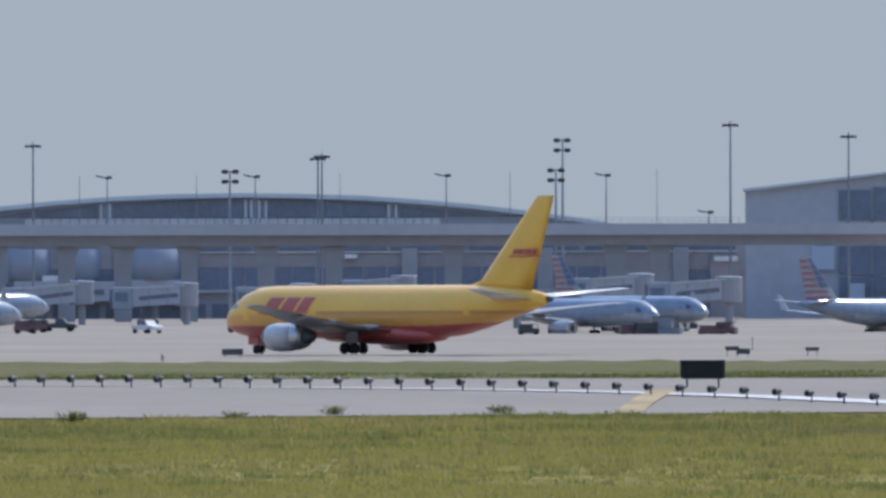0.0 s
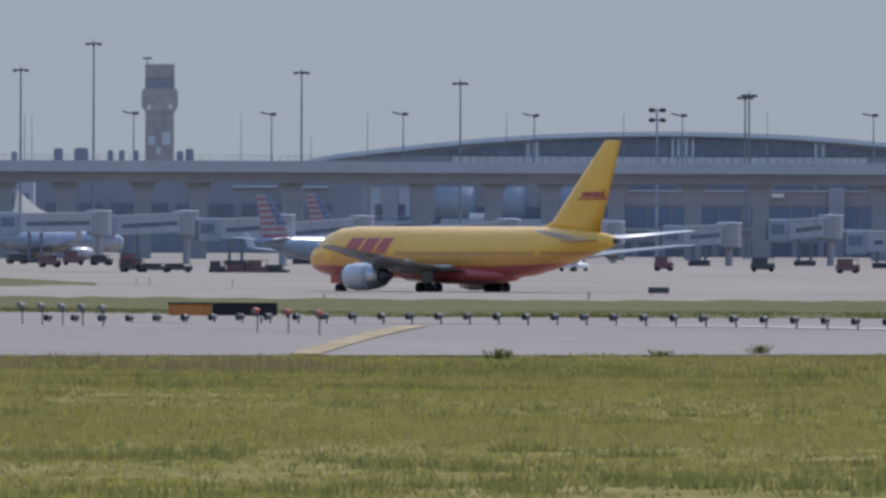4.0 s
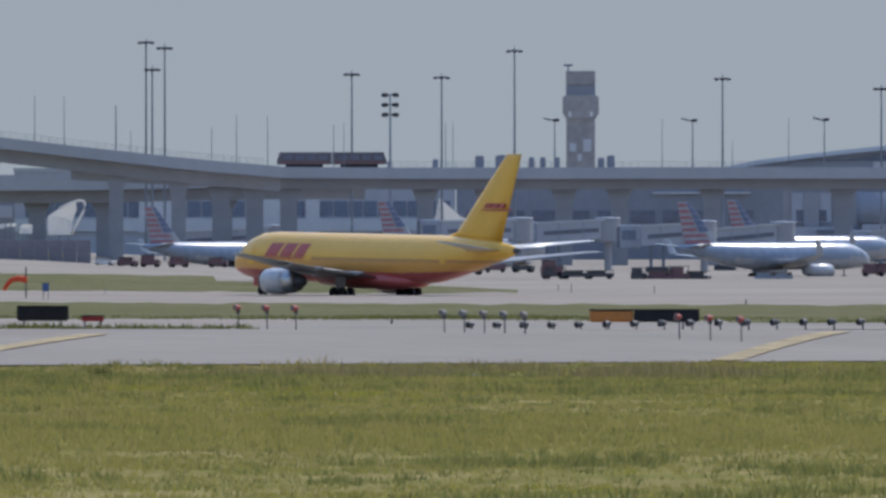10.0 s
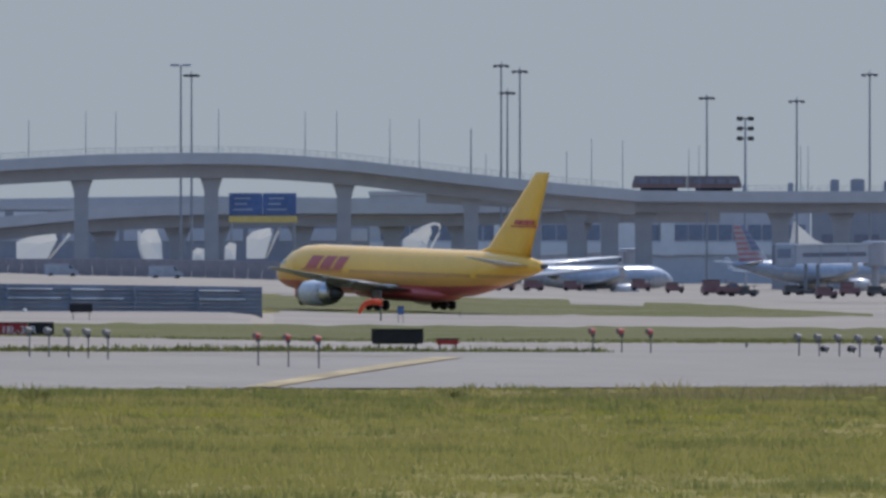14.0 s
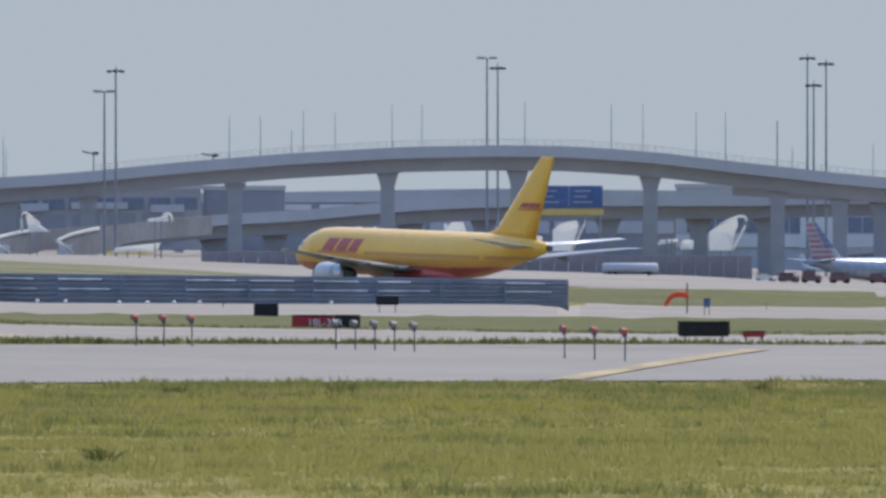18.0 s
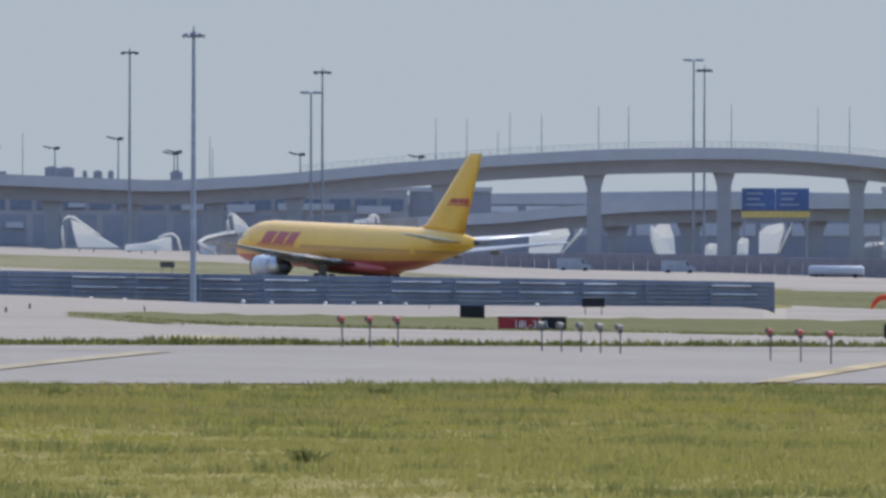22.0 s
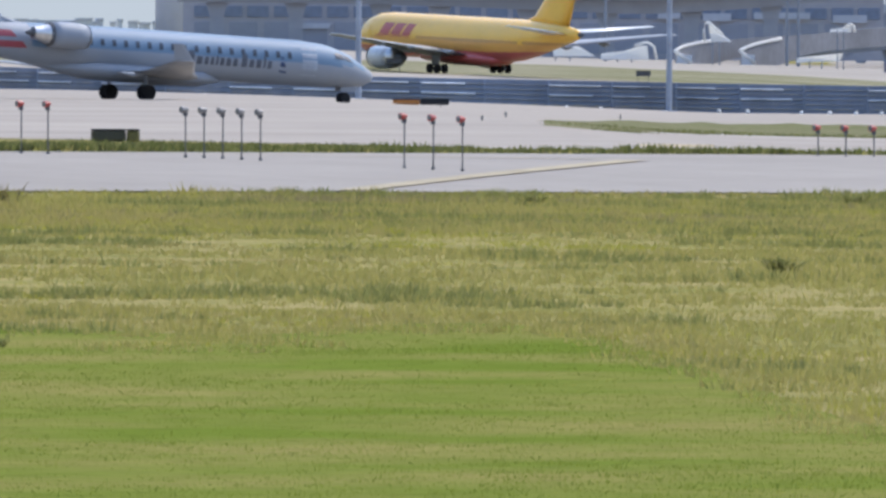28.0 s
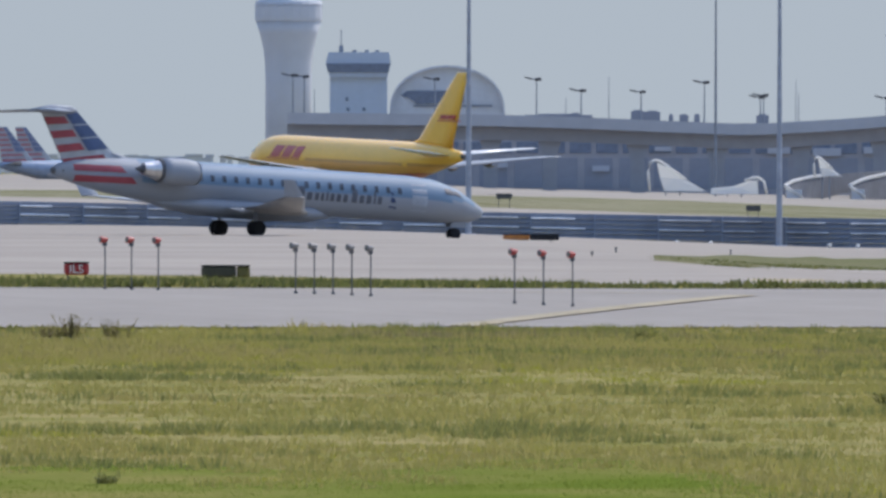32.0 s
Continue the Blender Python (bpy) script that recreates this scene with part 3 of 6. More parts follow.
        part("thrust_reverser", tube([(s * 7.9, ey - 3.9, 1.74), (s * 7.9, ey - 4.2, 1.75), (s * 7.9, ey - 5.1, 1.78), (s * 7.9, ey - 5.2, 1.78)], [1.32, 1.31, 1.12, 1.0], 28), CHROME, eng, "polished metal engine sleeve", True)
        part("exhaust_nozzle", tube([(s * 7.9, ey - 5.0, 1.78), (s * 7.9, ey - 6.1, 1.8), (s * 7.9, ey - 6.9, 1.82)], [0.75, 0.62, 0.12], 18), DARK, eng, "", True)
        part("pylon", blade([((s * 7.9, ey - 1.4, 3.05), (s * 7.9, ey - 7.5, 2.4), 0.4, (1, 0, 0)), ((s * 7.9, ey - 4.0, 3.5), (s * 7.9, ey - 9.5, 3.0), 0.4, (1, 0, 0))]), WINGGREY, eng)
        part("tailplane", blade([((s * 0.8, -16.6, 5.45), (s * 0.8, -22.6, 5.45), 0.95, up), ((s * 2.4, -18.2, 5.7), (s * 2.4, -23.1, 5.65), 0.6, up), ((s * 10.3, -23.4, 6.5), (s * 10.3, -25.4, 6.5), 0.16, up)]), TAILGREY, ob, "pale grey tailplane", True)
        # main gear
        gear = part("main_gear", tube([(s * 4.4, -0.2, 2.3), (s * 4.65, -0.2, 0.62)], [0.24, 0.18], 12), STEEL, ob)
        part("bogie", tube([(s * 4.65, 0.75, 0.58), (s * 4.65, -1.15, 0.58)], 0.13, 8), STEEL, gear)
        part("gear_door", slab(s * 4.85 - 0.04, s * 4.85 + 0.04, -1.0, 0.7, 0.95, 2.3, 0.02), WINGGREY, gear)
        part("drag_strut", tube([(s * 4.6, -0.2, 1.0), (s * 3.6, 1.4, 2.2)], 0.09, 8), STEEL, gear)
        for y in (0.62, -0.98):
            wheels(gear, s * 4.65, y, 0.58, 0.42, 0.55)
    nose = part("nose_gear", tube([(0, 19.5, 1.9), (0, 19.6, 0.5)], [0.16, 0.12], 10), STEEL, ob)
    wheels(nose, 0, 19.6, 0.47, 0.32, 0.32)
    for s in (-1, 1):
        part("gear_door", slab(s * 0.55 - 0.03, s * 0.55 + 0.03, 19.0, 20.6, 0.95, 1.9, 0.02), RED, nose)
    fin = part("fin", blade([((0, -12.2, 6.75), (0, -22.0, 6.2), 0.3, (1, 0, 0)), ((0, -14.3, 7.35), (0, -22.1, 7.0), 0.6, (1, 0, 0)), ((0, -22.4, 15.5), (0, -25.1, 15.4), 0.3, (1, 0, 0)), ((0, -22.8, 15.85), (0, -25.2, 15.85), 0.12, (1, 0, 0))]), YELLOW, ob, "tall yellow swept fin", True)
    for f, a in ((-19.2, -20.2), (-20.4, -21.4), (-21.6, -22.4)):
        part("emblem_block", extrude_outline([(f, 10.0), (a, 10.0), (a - 0.35, 10.5), (f - 0.35, 10.5)], (-0.30, 0.30), "x"), RED, fin)
    part("emblem_line", slab(-0.29, 0.29, -23.3, -18.7, 9.72, 9.84), RED, fin)
    return ob


def airliner(name, label, length=37.5, parts=True):
    """A parked single-aisle airliner with a striped fin, nose towards +y."""
    ob = thing(name, Matrix(), label, "aircraft")
    k = length / 2
    st = [(k, 0.1, 0.1, 3.1), (k - 0.4, 0.6, 0.6, 3.12), (k - 1.6, 1.25, 1.25, 3.3), (k - 3.4, 1.75, 1.8, 3.55), (k - 5.5, 1.96, 2.02, 3.65), (k - 12, 1.97, 2.05, 3.65), (-k + 15, 1.97, 2.05, 3.65),
          (-k + 10, 1.75, 1.75, 3.95), (-k + 5, 1.1, 1.15, 4.5), (-k + 1.5, 0.5, 0.55, 4.9), (-k, 0.2, 0.2, 5.0)]
    part("fuselage", fuselage(st, 26, lambda c: 1 if c.z > 3.4 else 0), [SILVER, PALEBLUE], ob, "silver-blue fuselage", True)
    for s in (-1, 1):
        decal(st, ((k - 2.0, 3.75), (k - 3.0, 3.75), (k - 3.3, 4.45), (k - 2.7, 4.35)), GLASS, ob, "cockpit_window", side=s, n=3)
        up = (-s * 0.1, 0, 1)
        part("wing", blade([((s * 1.5, 5.0, 2.3), (s * 1.5, -2.6, 2.2), 0.9, up), ((s * 6.5, 1.9, 2.8), (s * 6.5, -2.6, 2.75), 0.55, up), ((s * 16.9, -4.2, 3.9), (s * 16.9, -5.9, 3.9), 0.2, up)]), SILVER, ob, "", True)
        part("winglet", blade([((s * 16.9, -4.3, 3.85), (s * 16.9, -5.9, 3.85), 0.2, (1, 0, 0)), ((s * 17.3, -5.6, 6.2), (s * 17.3, -6.5, 6.2), 0.1, (1, 0, 0))]), SILVER, ob)
        e = part("engine_cowl", tube([(s * 5.75, 6.2, 1.45), (s * 5.75, 6.0, 1.45), (s * 5.75, 4.5, 1.45), (s * 5.75, 2.6, 1.5), (s * 5.75, 1.2, 1.55)], [0.92, 1.05, 1.15, 1.0, 0.6], 20), SILVER, ob, "", True)
        part("intake_lip", tube([(s * 5.75, 6.15, 1.45), (s * 5.75, 6.3, 1.45), (s * 5.75, 6.2, 1.45)], [1.04, 0.97, 0.88], 20), CHROME, e)
        part("fan", tube([(s * 5.75, 6.22, 1.45), (s * 5.75, 6.3, 1.45)], [0.86, 0.2], 16), DARK, e)
        part("tailplane", blade([((s * 0.4, -k + 5.6, 4.9), (s * 0.4, -k + 1.8, 4.9), 0.35, up), ((s * 6.2, -k + 2.2, 5.5), (s * 6.2, -k + 0.7, 5.5), 0.12, up)]), SILVER, ob, "", True)
        g = part("main_gear", tube([(s * 3.6, -0.6, 2.2), (s * 3.8, -0.6, 0.5)], [0.18, 0.13], 8), STEEL, ob)
        wheels(g, s * 3.8, -0.6, 0.58, 0.38, 0.45)
    g = part("nose_gear", tube([(0, k - 5.0, 1.8), (0, k - 5.0, 0.4)], 0.1, 8), STEEL, ob)
    wheels(g, 0, k - 5.0, 0.38, 0.22, 0.25)
    # the stripe colours carry the haze of the far gates
    striped_fin(ob, (-k + 8.2, 5.55), (-k + 1.7, 5.4), (-k + 2.6, 11.7), (-k + 0.3, 11.7), 0.4, 7, HAZERED, HAZENAVY)
    return ob


def striped_fin(ob, root_lead, root_trail, top_lead, top_trail, thick, depth=7, red=FINRED, blue=FINBLUE):
    """A fin with red and white bands behind and dark blue ones in front."""
    fin = part("fin", blade([((0, root_lead[0], root_lead[1]), (0, root_trail[0], root_trail[1]), thick, (1, 0, 0)), ((0, top_lead[0], top_lead[1]), (0, top_trail[0], top_trail[1]), thick * 0.4, (1, 0, 0))]), SILVER, ob, "fin with red, white and blue stripes")

    def band(t0, t1, lo, hi, m, name, s):
        bm = bmesh.new()
        rows = []
        for t in (t0, t1):
            row = []
            for a in (lo, lo + (hi - lo) * 0.3, lo + (hi - lo) * 0.65, hi):
                le = [p + (q - p) * t for p, q in zip(root_lead, top_lead)]
                tr = [p + (q - p) * t for p, q in zip(root_trail, top_trail)]
                th = thick * (1 - 0.6 * t) * 0.5 * min(1.0, 0.25 + 3 * a, 1.15 * (1.06 - a) * 1.6) + 0.04
                row.append(bm.verts.new((s * th, le[0] + (tr[0] - le[0]) * a, le[1] + (tr[1] - le[1]) * a)))
            rows.append(row)
        for k in range(3):
            bm.faces.new((rows[0][k], rows[0][k + 1], rows[1][k + 1], rows[1][k]))
        part(name, bm, m, fin)

    for s in (-1, 1):
        for i in range(depth):
            t0 = (i + 0.12) / depth
            low = i < depth * 0.2
            band(t0, t0 + 0.52 / depth, 0.22 if low else 0.52 - 0.02 * i, 0.99, red, "red_stripe", s)
            if not low:
                band(t0 - 0.1 / depth, t0 + 0.78 / depth, 0.03, 0.46 - 0.02 * i, blue, "blue_stripe", s)
    return fin


def regional_jet():
    """A rear-engined regional jet, 32 m long, nose towards +y, a T-tail with red, white and blue stripes."""
    ob = thing("regional_jet", Matrix(), "silver-blue regional jet with striped T-tail standing on the taxiway", "aircraft")
    st = [(15.35, 0.06, 0.06, 2.12), (15.1, 0.33, 0.34, 2.13), (14.4, 0.72, 0.68, 2.17), (13.3, 1.05, 1.0, 2.40), (12.4, 1.25, 1.16, 2.52), (11.6, 1.32, 1.27, 2.60), (10, 1.345, 1.345, 2.65), (2, 1.345, 1.345, 2.65), (-5, 1.345, 1.345, 2.65),
          (-8.0, 1.25, 1.24, 2.70), (-11, 0.95, 1.0, 2.85), (-13.0, 0.58, 0.7, 2.94), (-14.1, 0.34, 0.40, 2.95), (-14.35, 0.22, 0.24, 2.92)]
    fine = []
    for p, q in zip(st, st[1:]):
        n = max(1, int((p[0] - q[0]) / 0.8))
        for i in range(n):
            fine.append(tuple(p[k] + (q[k] - p[k]) * i / n for k in range(4)))
    fine.append(st[-1])
    # the upper hull's sky sheen is a separate bluer colour
    part("fuselage", fuselage(fine, 36, lambda c: 1 if c.z > 2.62 and c.y > -9 else 0), [HULL, HULLBLUE], ob, "silver fuselage, sky sheen above put in as blue", True)
    part("tail_nozzle", tube([(0, -13.9, 2.94), (0, -14.5, 2.92)], [0.40, 0.16], 12), DARK, ob)
    part("belly_fairing", fuselage([(4.5, 0.3, 0.2, 1.35), (3.0, 1.15, 0.5, 1.4), (0, 1.45, 0.62, 1.42), (-4.5, 1.4, 0.6, 1.45), (-7, 0.6, 0.3, 1.5), (-8, 0.2, 0.1, 1.55)], 22), HULL, ob, "", True)
    for s in (-1, 1):
        for i in range(18):
            y = 8.65 - 0.81 * i
            decal(st, ((y + 0.13, 2.84), (y - 0.13, 2.84), (y - 0.13, 3.22), (y + 0.13, 3.22)), CABINGLASS, ob, "cabin_window", side=s, n=2, proud=0.022)
        decal(st, ((12.7, 2.98), (11.95, 3.0), (11.9, 3.36), (12.4, 3.33)), CABINGLASS, ob, "cockpit_window", side=s, n=3)
        decal(st, ((13.35, 2.86), (12.8, 2.96), (12.5, 3.32), (13.0, 3.2)), CABINGLASS, ob, "cockpit_window", side=s, n=3)
        decal(st, ((10.6, 1.9), (9.55, 1.9), (9.55, 3.5), (10.6, 3.5)), GREY, ob, "entry_door", side=s, n=4, proud=0.012)
        # dark title bars along the cabin side
        x = 6.9
        for w, h in ((0.42, 0.44), (0.36, 0.26), (0.26, 0.26), (0.2, 0.26), (0.14, 0.3), (0.26, 0.26), (0.3, 0.26), (0.28, 0.26), (0.0, 0), (0.36, 0.44), (0.3, 0.26), (0.32, 0.28), (0.14, 0.42), (0.28, 0.26)):
            if w:
                decal(st, ((x - 5.3 + w, 2.17), (x - 5.3, 2.17), (x - 5.3, 2.17 + h * 1.7), (x - 5.3 + w, 2.17 + h * 1.7)), TITLE, ob, "title_bar", side=s, n=3, proud=0.03)
            x += (w + 0.11) * 1.16
        decal(st, ((8.55, 1.95), (8.0, 2.0), (8.05, 2.95), (8.2, 2.9)), BLUE, ob, "emblem_block", side=s, n=2, proud=0.016)
        up = (-s * 0.05, 0, 1)
        wing = part("wing", blade([((s * 1.0, 2.6, 1.35), (s * 1.0, -3.4, 1.3), 0.6, up), ((s * 4.0, 0.4, 1.5), (s * 4.0, -3.1, 1.45), 0.38, up), ((s * 11.2, -4.2, 1.95), (s * 11.2, -5.5, 1.95), 0.14, up)]), WINGGREY, ob, "grey wing", True)
        part("winglet", blade([((s * 11.1, -4.15, 1.9), (s * 11.1, -5.55, 1.9), 0.14, (1, 0, 0)), ((s * 11.5, -5.2, 2.9), (s * 11.5, -5.9, 2.9), 0.06, (1, 0, 0))]), HULL, wing)
        eng = part("engine_cowl", tube([(s * 2.1, -6.0, 3.24), (s * 2.1, -6.12, 3.24), (s * 2.1, -6.8, 3.24), (s * 2.1, -7.9, 3.25), (s * 2.1, -8.5, 3.26)], [0.60, 0.70, 0.78, 0.76, 0.70], 26), HULL, ob, "silver rear engine cowl", True)
        part("intake_lip", tube([(s * 2.1, -6.02, 3.24), (s * 2.1, -5.92, 3.24), (s * 2.1, -6.05, 3.24)], [0.70, 0.63, 0.55], 26), CHROME, eng)
        part("cowl_ring", tube([(s * 2.1, -8.45, 3.26), (s * 2.1, -8.62, 3.26)], [0.72, 0.66], 26), DARK, eng, "dark ring behind the engine cowl")
        part("exhaust_nozzle", tube([(s * 2.1, -8.6, 3.26), (s * 2.1, -9.1, 3.27), (s * 2.1, -9.6, 3.28)], [0.60, 0.46, 0.36], 20), CHROME, eng)
        part("exhaust_cone", tube([(s * 2.1, -9.5, 3.28), (s * 2.1, -10.1, 3.28)], [0.3, 0.05], 12), DARK, eng)
        part("pylon", slab(min(s * 0.9, s * 1.6), max(s * 0.9, s * 1.6), -8.4, -6.6, 3.1, 3.38, 0.05), HULL, eng)
        g = part("main_gear", tube([(s * 1.9, -1.7, 1.75), (s * 2.06, -1.7, 0.46)], [0.14, 0.1], 10), STEEL, ob)
        wheels(g, s * 2.06, -1.7, 0.46, 0.28, 0.24)
        part("tailplane", blade([((s * 0.1, -13.6, 6.42), (s * 0.1, -16.0, 6.36), 0.3, up), ((s * 4.25, -15.7, 6.2), (s * 4.25, -16.9, 6.2), 0.1, up)]), HULL, ob, "", True)
        part("flap_fairing", tube([(s * 3.2, -2.6, 1.25), (s * 3.2, -3.4, 1.2), (s * 3.2, -4.2, 1.3)], [0.06, 0.16, 0.04], 8), WINGGREY, wing)
    part("bullet_fairing", tube([(0, -12.95, 6.45), (0, -13.4, 6.45), (0, -14.6, 6.44), (0, -16.3, 6.28)], [0.06, 0.24, 0.28, 0.06], 12), HULL, ob, "", True)
    g = part("nose_gear", tube([(0, 13.25, 1.6), (0, 13.3, 0.35)], 0.08, 8), STEEL, ob)
    wheels(g, 0, 13.3, 0.36, 0.18, 0.2)
    for s in (-1, 1):
        part("gear_door", slab(s * 0.3 - 0.02, s * 0.3 + 0.02, 12.9, 14.0, 0.75, 1.3), HULL, g)
    striped_fin(ob, (-9.9, 3.72), (-13.6, 3.1), (-12.95, 6.42), (-15.4, 6.22), 0.36, 4)
    for z, fore, aft in ((2.40, -9.3, -13.2), (3.02, -10.0, -13.3)):
        for s in (-1, 1):
            decal(st, ((fore, z), (aft, z - 0.04), (aft, z + 0.34), (fore - 0.35, z + 0.38)), FINRED, ob, "tail_stripe", side=s, n=6, proud=0.025)
    part("dorsal_fillet", blade([((0, -8.6, 3.75), (0, -11.2, 3.75), 0.24, (1, 0, 0)), ((0, -10.2, 4.15), (0, -11.2, 4.15), 0.14, (1, 0, 0))]), HULL, ob)
    # the hull rests nose-low on its gear
    pivot = Vector((0, 3.0, 2.4))
    tip = Matrix.Translation(pivot) @ Matrix.Rotation(radians(-2.2), 4, "X") @ Matrix.Translation(-pivot)
    for o in ob.children:
        if "gear" not in o.name:
            o.matrix_basis = tip @ o.matrix_basis
    return ob


crj = regional_jet()
cx, cy = 162.4, 356.0
crj.matrix_basis = pose(cx, cy, -0.03, -1.0, 0, -90)
crj["group"] = "regional jets"
freight = freighter()

# ---- far structures ----


def girder(name, label, knots, d, thick, width, material, piers, pier_w, step=60):
    """An elevated carriageway along the bearings; knots (bearing, top level). Piers stand at the bearings given."""
    ob = thing(name, Matrix(), label, "viaduct", kind="structure")
    b0, b1 = knots[0][0], knots[-1][0]
    n = int((b1 - b0) / step)
    bm, par = bmesh.new(), bmesh.new()
    rings, prings = [], []
    for i in range(n + 1):
        b = b0 + (b1 - b0) * i / n
        z = rise(between(knots, b)[0], d) - 0.9
        m = stand(b, d, 0, z)
        def ring(bmx, prof):
            return [bmx.verts.new(m @ Vector((0, y, zz))) for y, zz in prof]
        rings.append(ring(bm, ((0, 0), (0, -1.05), (2.0, -1.25), (2.5, -thick), (width - 2.5, -thick), (width - 2.0, -1.25), (width, -1.05), (width, 0))))
        prings.append(ring(par, ((-0.25, 0.9), (-0.25, -1.1), (0.0, -1.1), (0.0, 0.9))))
    skin(bm, rings), skin(par, prings)
    # same concrete as the parapet; the recessed girder's shade is in its colour
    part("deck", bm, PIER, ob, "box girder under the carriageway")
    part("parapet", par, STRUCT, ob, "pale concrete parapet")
    for b in piers:
        z = rise(between(knots, b)[0], d) - 0.9 - thick
        x, y = spot(b, d + width * 0.5)
        g = ground_z(x, y) - 0.3
        m = stand(b, d + width * 0.5, 0, 0)
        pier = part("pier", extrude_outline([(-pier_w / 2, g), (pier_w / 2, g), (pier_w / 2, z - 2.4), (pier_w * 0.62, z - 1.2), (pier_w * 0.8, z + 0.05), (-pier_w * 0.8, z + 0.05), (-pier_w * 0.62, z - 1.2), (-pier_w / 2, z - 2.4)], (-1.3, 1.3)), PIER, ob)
        pier.matrix_basis = m
    return ob


VIADUCT = [(-620, 268), (-450, 277), (-260, 284), (0, 286), (2350, 288)]           # bearing, level of the parapet
FLYOVER = [(-2810, 259), (-2450, 262), (-2300, 266), (-2150, 272), (-1990, 278), (-1800, 267), (-1600, 247), (-1400, 231), (-1200, 220), (-1030, 217), (-900, 219), (-760, 229), (-600, 248), (-400, 270), (-250, 283)]
girder("viaduct", "long level concrete viaduct in front of the terminal", VIADUCT, 2620, 3.0, 11, STRUCT,
       [-355, -295, -235, 7, 115, 252, 350, 514, 745, 873, 973, 1090, 1226, 1346, 1557, 1680, 1843, 1922], 3.1)
girder("flyover_ramp", "curved concrete flyover rising over the roads", FLYOVER, 2560, 3.5, 10, STRUCT,
       [-2740, -2600, -2450, -2345, -2190, -2050, -1900, -1760, -1500, -1230, -1000, -765, -540, -430], 2.5)
girder("lower_roadway", "lower concrete roadway passing under the flyover", [(-1811, 386), (-1800, 380), (-1786, 375), (-1750, 367), (-1716, 361), (-1616, 347), (-1516, 339), (-1381, 332), (-1281, 322), (-1180, 314), (-1081, 309), (-900, 306), (-600, 306), (-300, 300), (-100, 300)], 2680, 3.4, 12, STRUCT,
       [-1540, -1430, -1190, -1060, -990, -840, -680, -560, -350], 3.2, 30)

girder("distant_overpass", "hazy overpass seen through the gap below the flyover", [(-1700, 304), (-1300, 298), (-1050, 294), (-800, 297), (-500, 300)], 3000, 2.6, 10, STRUCT, [-1600, -1450, -1300, -1180, -1050, -920, -800, -650], 2.0)


def block(name, label, category, b0, b1, v0, v1, d, depth, material, kind="structure", foot=None):
    """A plain building mass seen between two bearings, with its roof at level v0; v1 None: down to the ground."""
    m = stand((b0 + b1) / 2, d, 0, 0)
    x, y = spot((b0 + b1) / 2, d)
    w = (b1 - b0) * d / FOCUS
    z1 = rise(v0, d)
    z0 = ground_z(x, y) - 0.5 if v1 is None else rise(v1, d)
    ob = thing(name, m, label, category, kind=kind)
    part("wall", slab(-w / 2, w / 2, 0, depth, z0, z1), material, ob)
    part("roof_edge", slab(-w / 2 - 0.2, w / 2 + 0.2, -0.25, 0.3, z1 - 0.7, z1 + 0.15), STRUCT, ob)
    return ob, w, z0, z1


def panes(ob, d, mid, boxes, material, name="window", proud=0.25, frame_mat=None):
    """Glazing set on a front: boxes (b0, b1, v0, v1). Each pane is its own part, sunk in a frame."""
    made = {}
    for b0, b1, v0, v1 in boxes:
        w, h = (b1 - b0) * d / FOCUS, (v1 - v0) * d / FOCUS
        key = (round(w, 2), round(h, 2))
        if key not in made:
            made[key] = part(name, slab(-w / 2, w / 2, -proud, 0.1, 0, h, 0.04), material, ob)
            o = made[key]
        else:
            o = made[key].copy()
            scene.collection.objects.link(o)
            o.parent = ob
        o.location = (((b0 + b1) / 2 - mid) * d / FOCUS, 0, rise(v1, d))
        if frame_mat:
            fr = part("window_frame", slab(-w / 2 - 0.12, w / 2 + 0.12, -proud - 0.12, -proud + 0.02, -0.22, 0.0), frame_mat, o)


# terminal behind the viaduct
D = 2760
term, w, z0, z1 = block("terminal", "grey-brown terminal building with strip windows behind the viaduct", "terminal", 640, 2080, 318, None, D, 30, TERMFACE)
TX = lambda b: (b - 1360) * D / FOCUS


def front(name, b0, b1, v0, v1, out, material, label="", bevel=0.0):
    """A piece on the terminal's front, between two bearings and two levels, standing out by so much."""
    return part(name, slab(TX(b0), TX(b1), -out, 0.05, rise(v1, D), rise(v0, D), bevel), material, term, label)


panes(term, D, 1360, [(b0, b1, 327, 335) for b0, b1 in ((1108, 1200), (1250, 1330), (1365, 1440), (1446, 1540), (1585, 1680), (1690, 1780), (1790, 1828), (1860, 1905), (1942, 2056))], TERMDARK, "slot_window")
front("sill", 1100, 2060, 335.5, 338, 0.7, FACADE_PALE, "pale sill below the slot windows")
panes(term, D, 1360, [(1106 + 42 * i, 1106 + 42 * i + 38, 364, 402) for i in range(18)], SKYGLASS, "window", 0.2, STEEL)
panes(term, D, 1360, [(1945 + 24 * i, 1945 + 24 * i + 22, 371, 402) for i in range(3)], SKYGLASS, "window", 0.2, STEEL)
front("ledge", 1100, 2060, 403, 408, 1.4, STRUCT, "pale ledge below the windows")
# rounded stair drums and the pale lower storey of the older end
for b, r in ((805, 4.3), (905, 3.2), (1030, 5.0)):
    drum = part("glazed_drum", tube([(0, 0, rise(386, D)), (0, 0, rise(331, D))], r, 32), DRUM, term, "rounded blue-grey clad drum", True)
    drum.location = (TX(b), 1.2, 0)
for b0, b1 in ((655, 725), (735, 790)):
    front("wall_panel", b0, b1, 332, 384, 0.5, FACADE)
    # a dark plate standing proud, coloured as a recess in shade
    front("recess_shade", b0 + 8, b1 - 8, 362, 382, 0.55, TERMDARK)
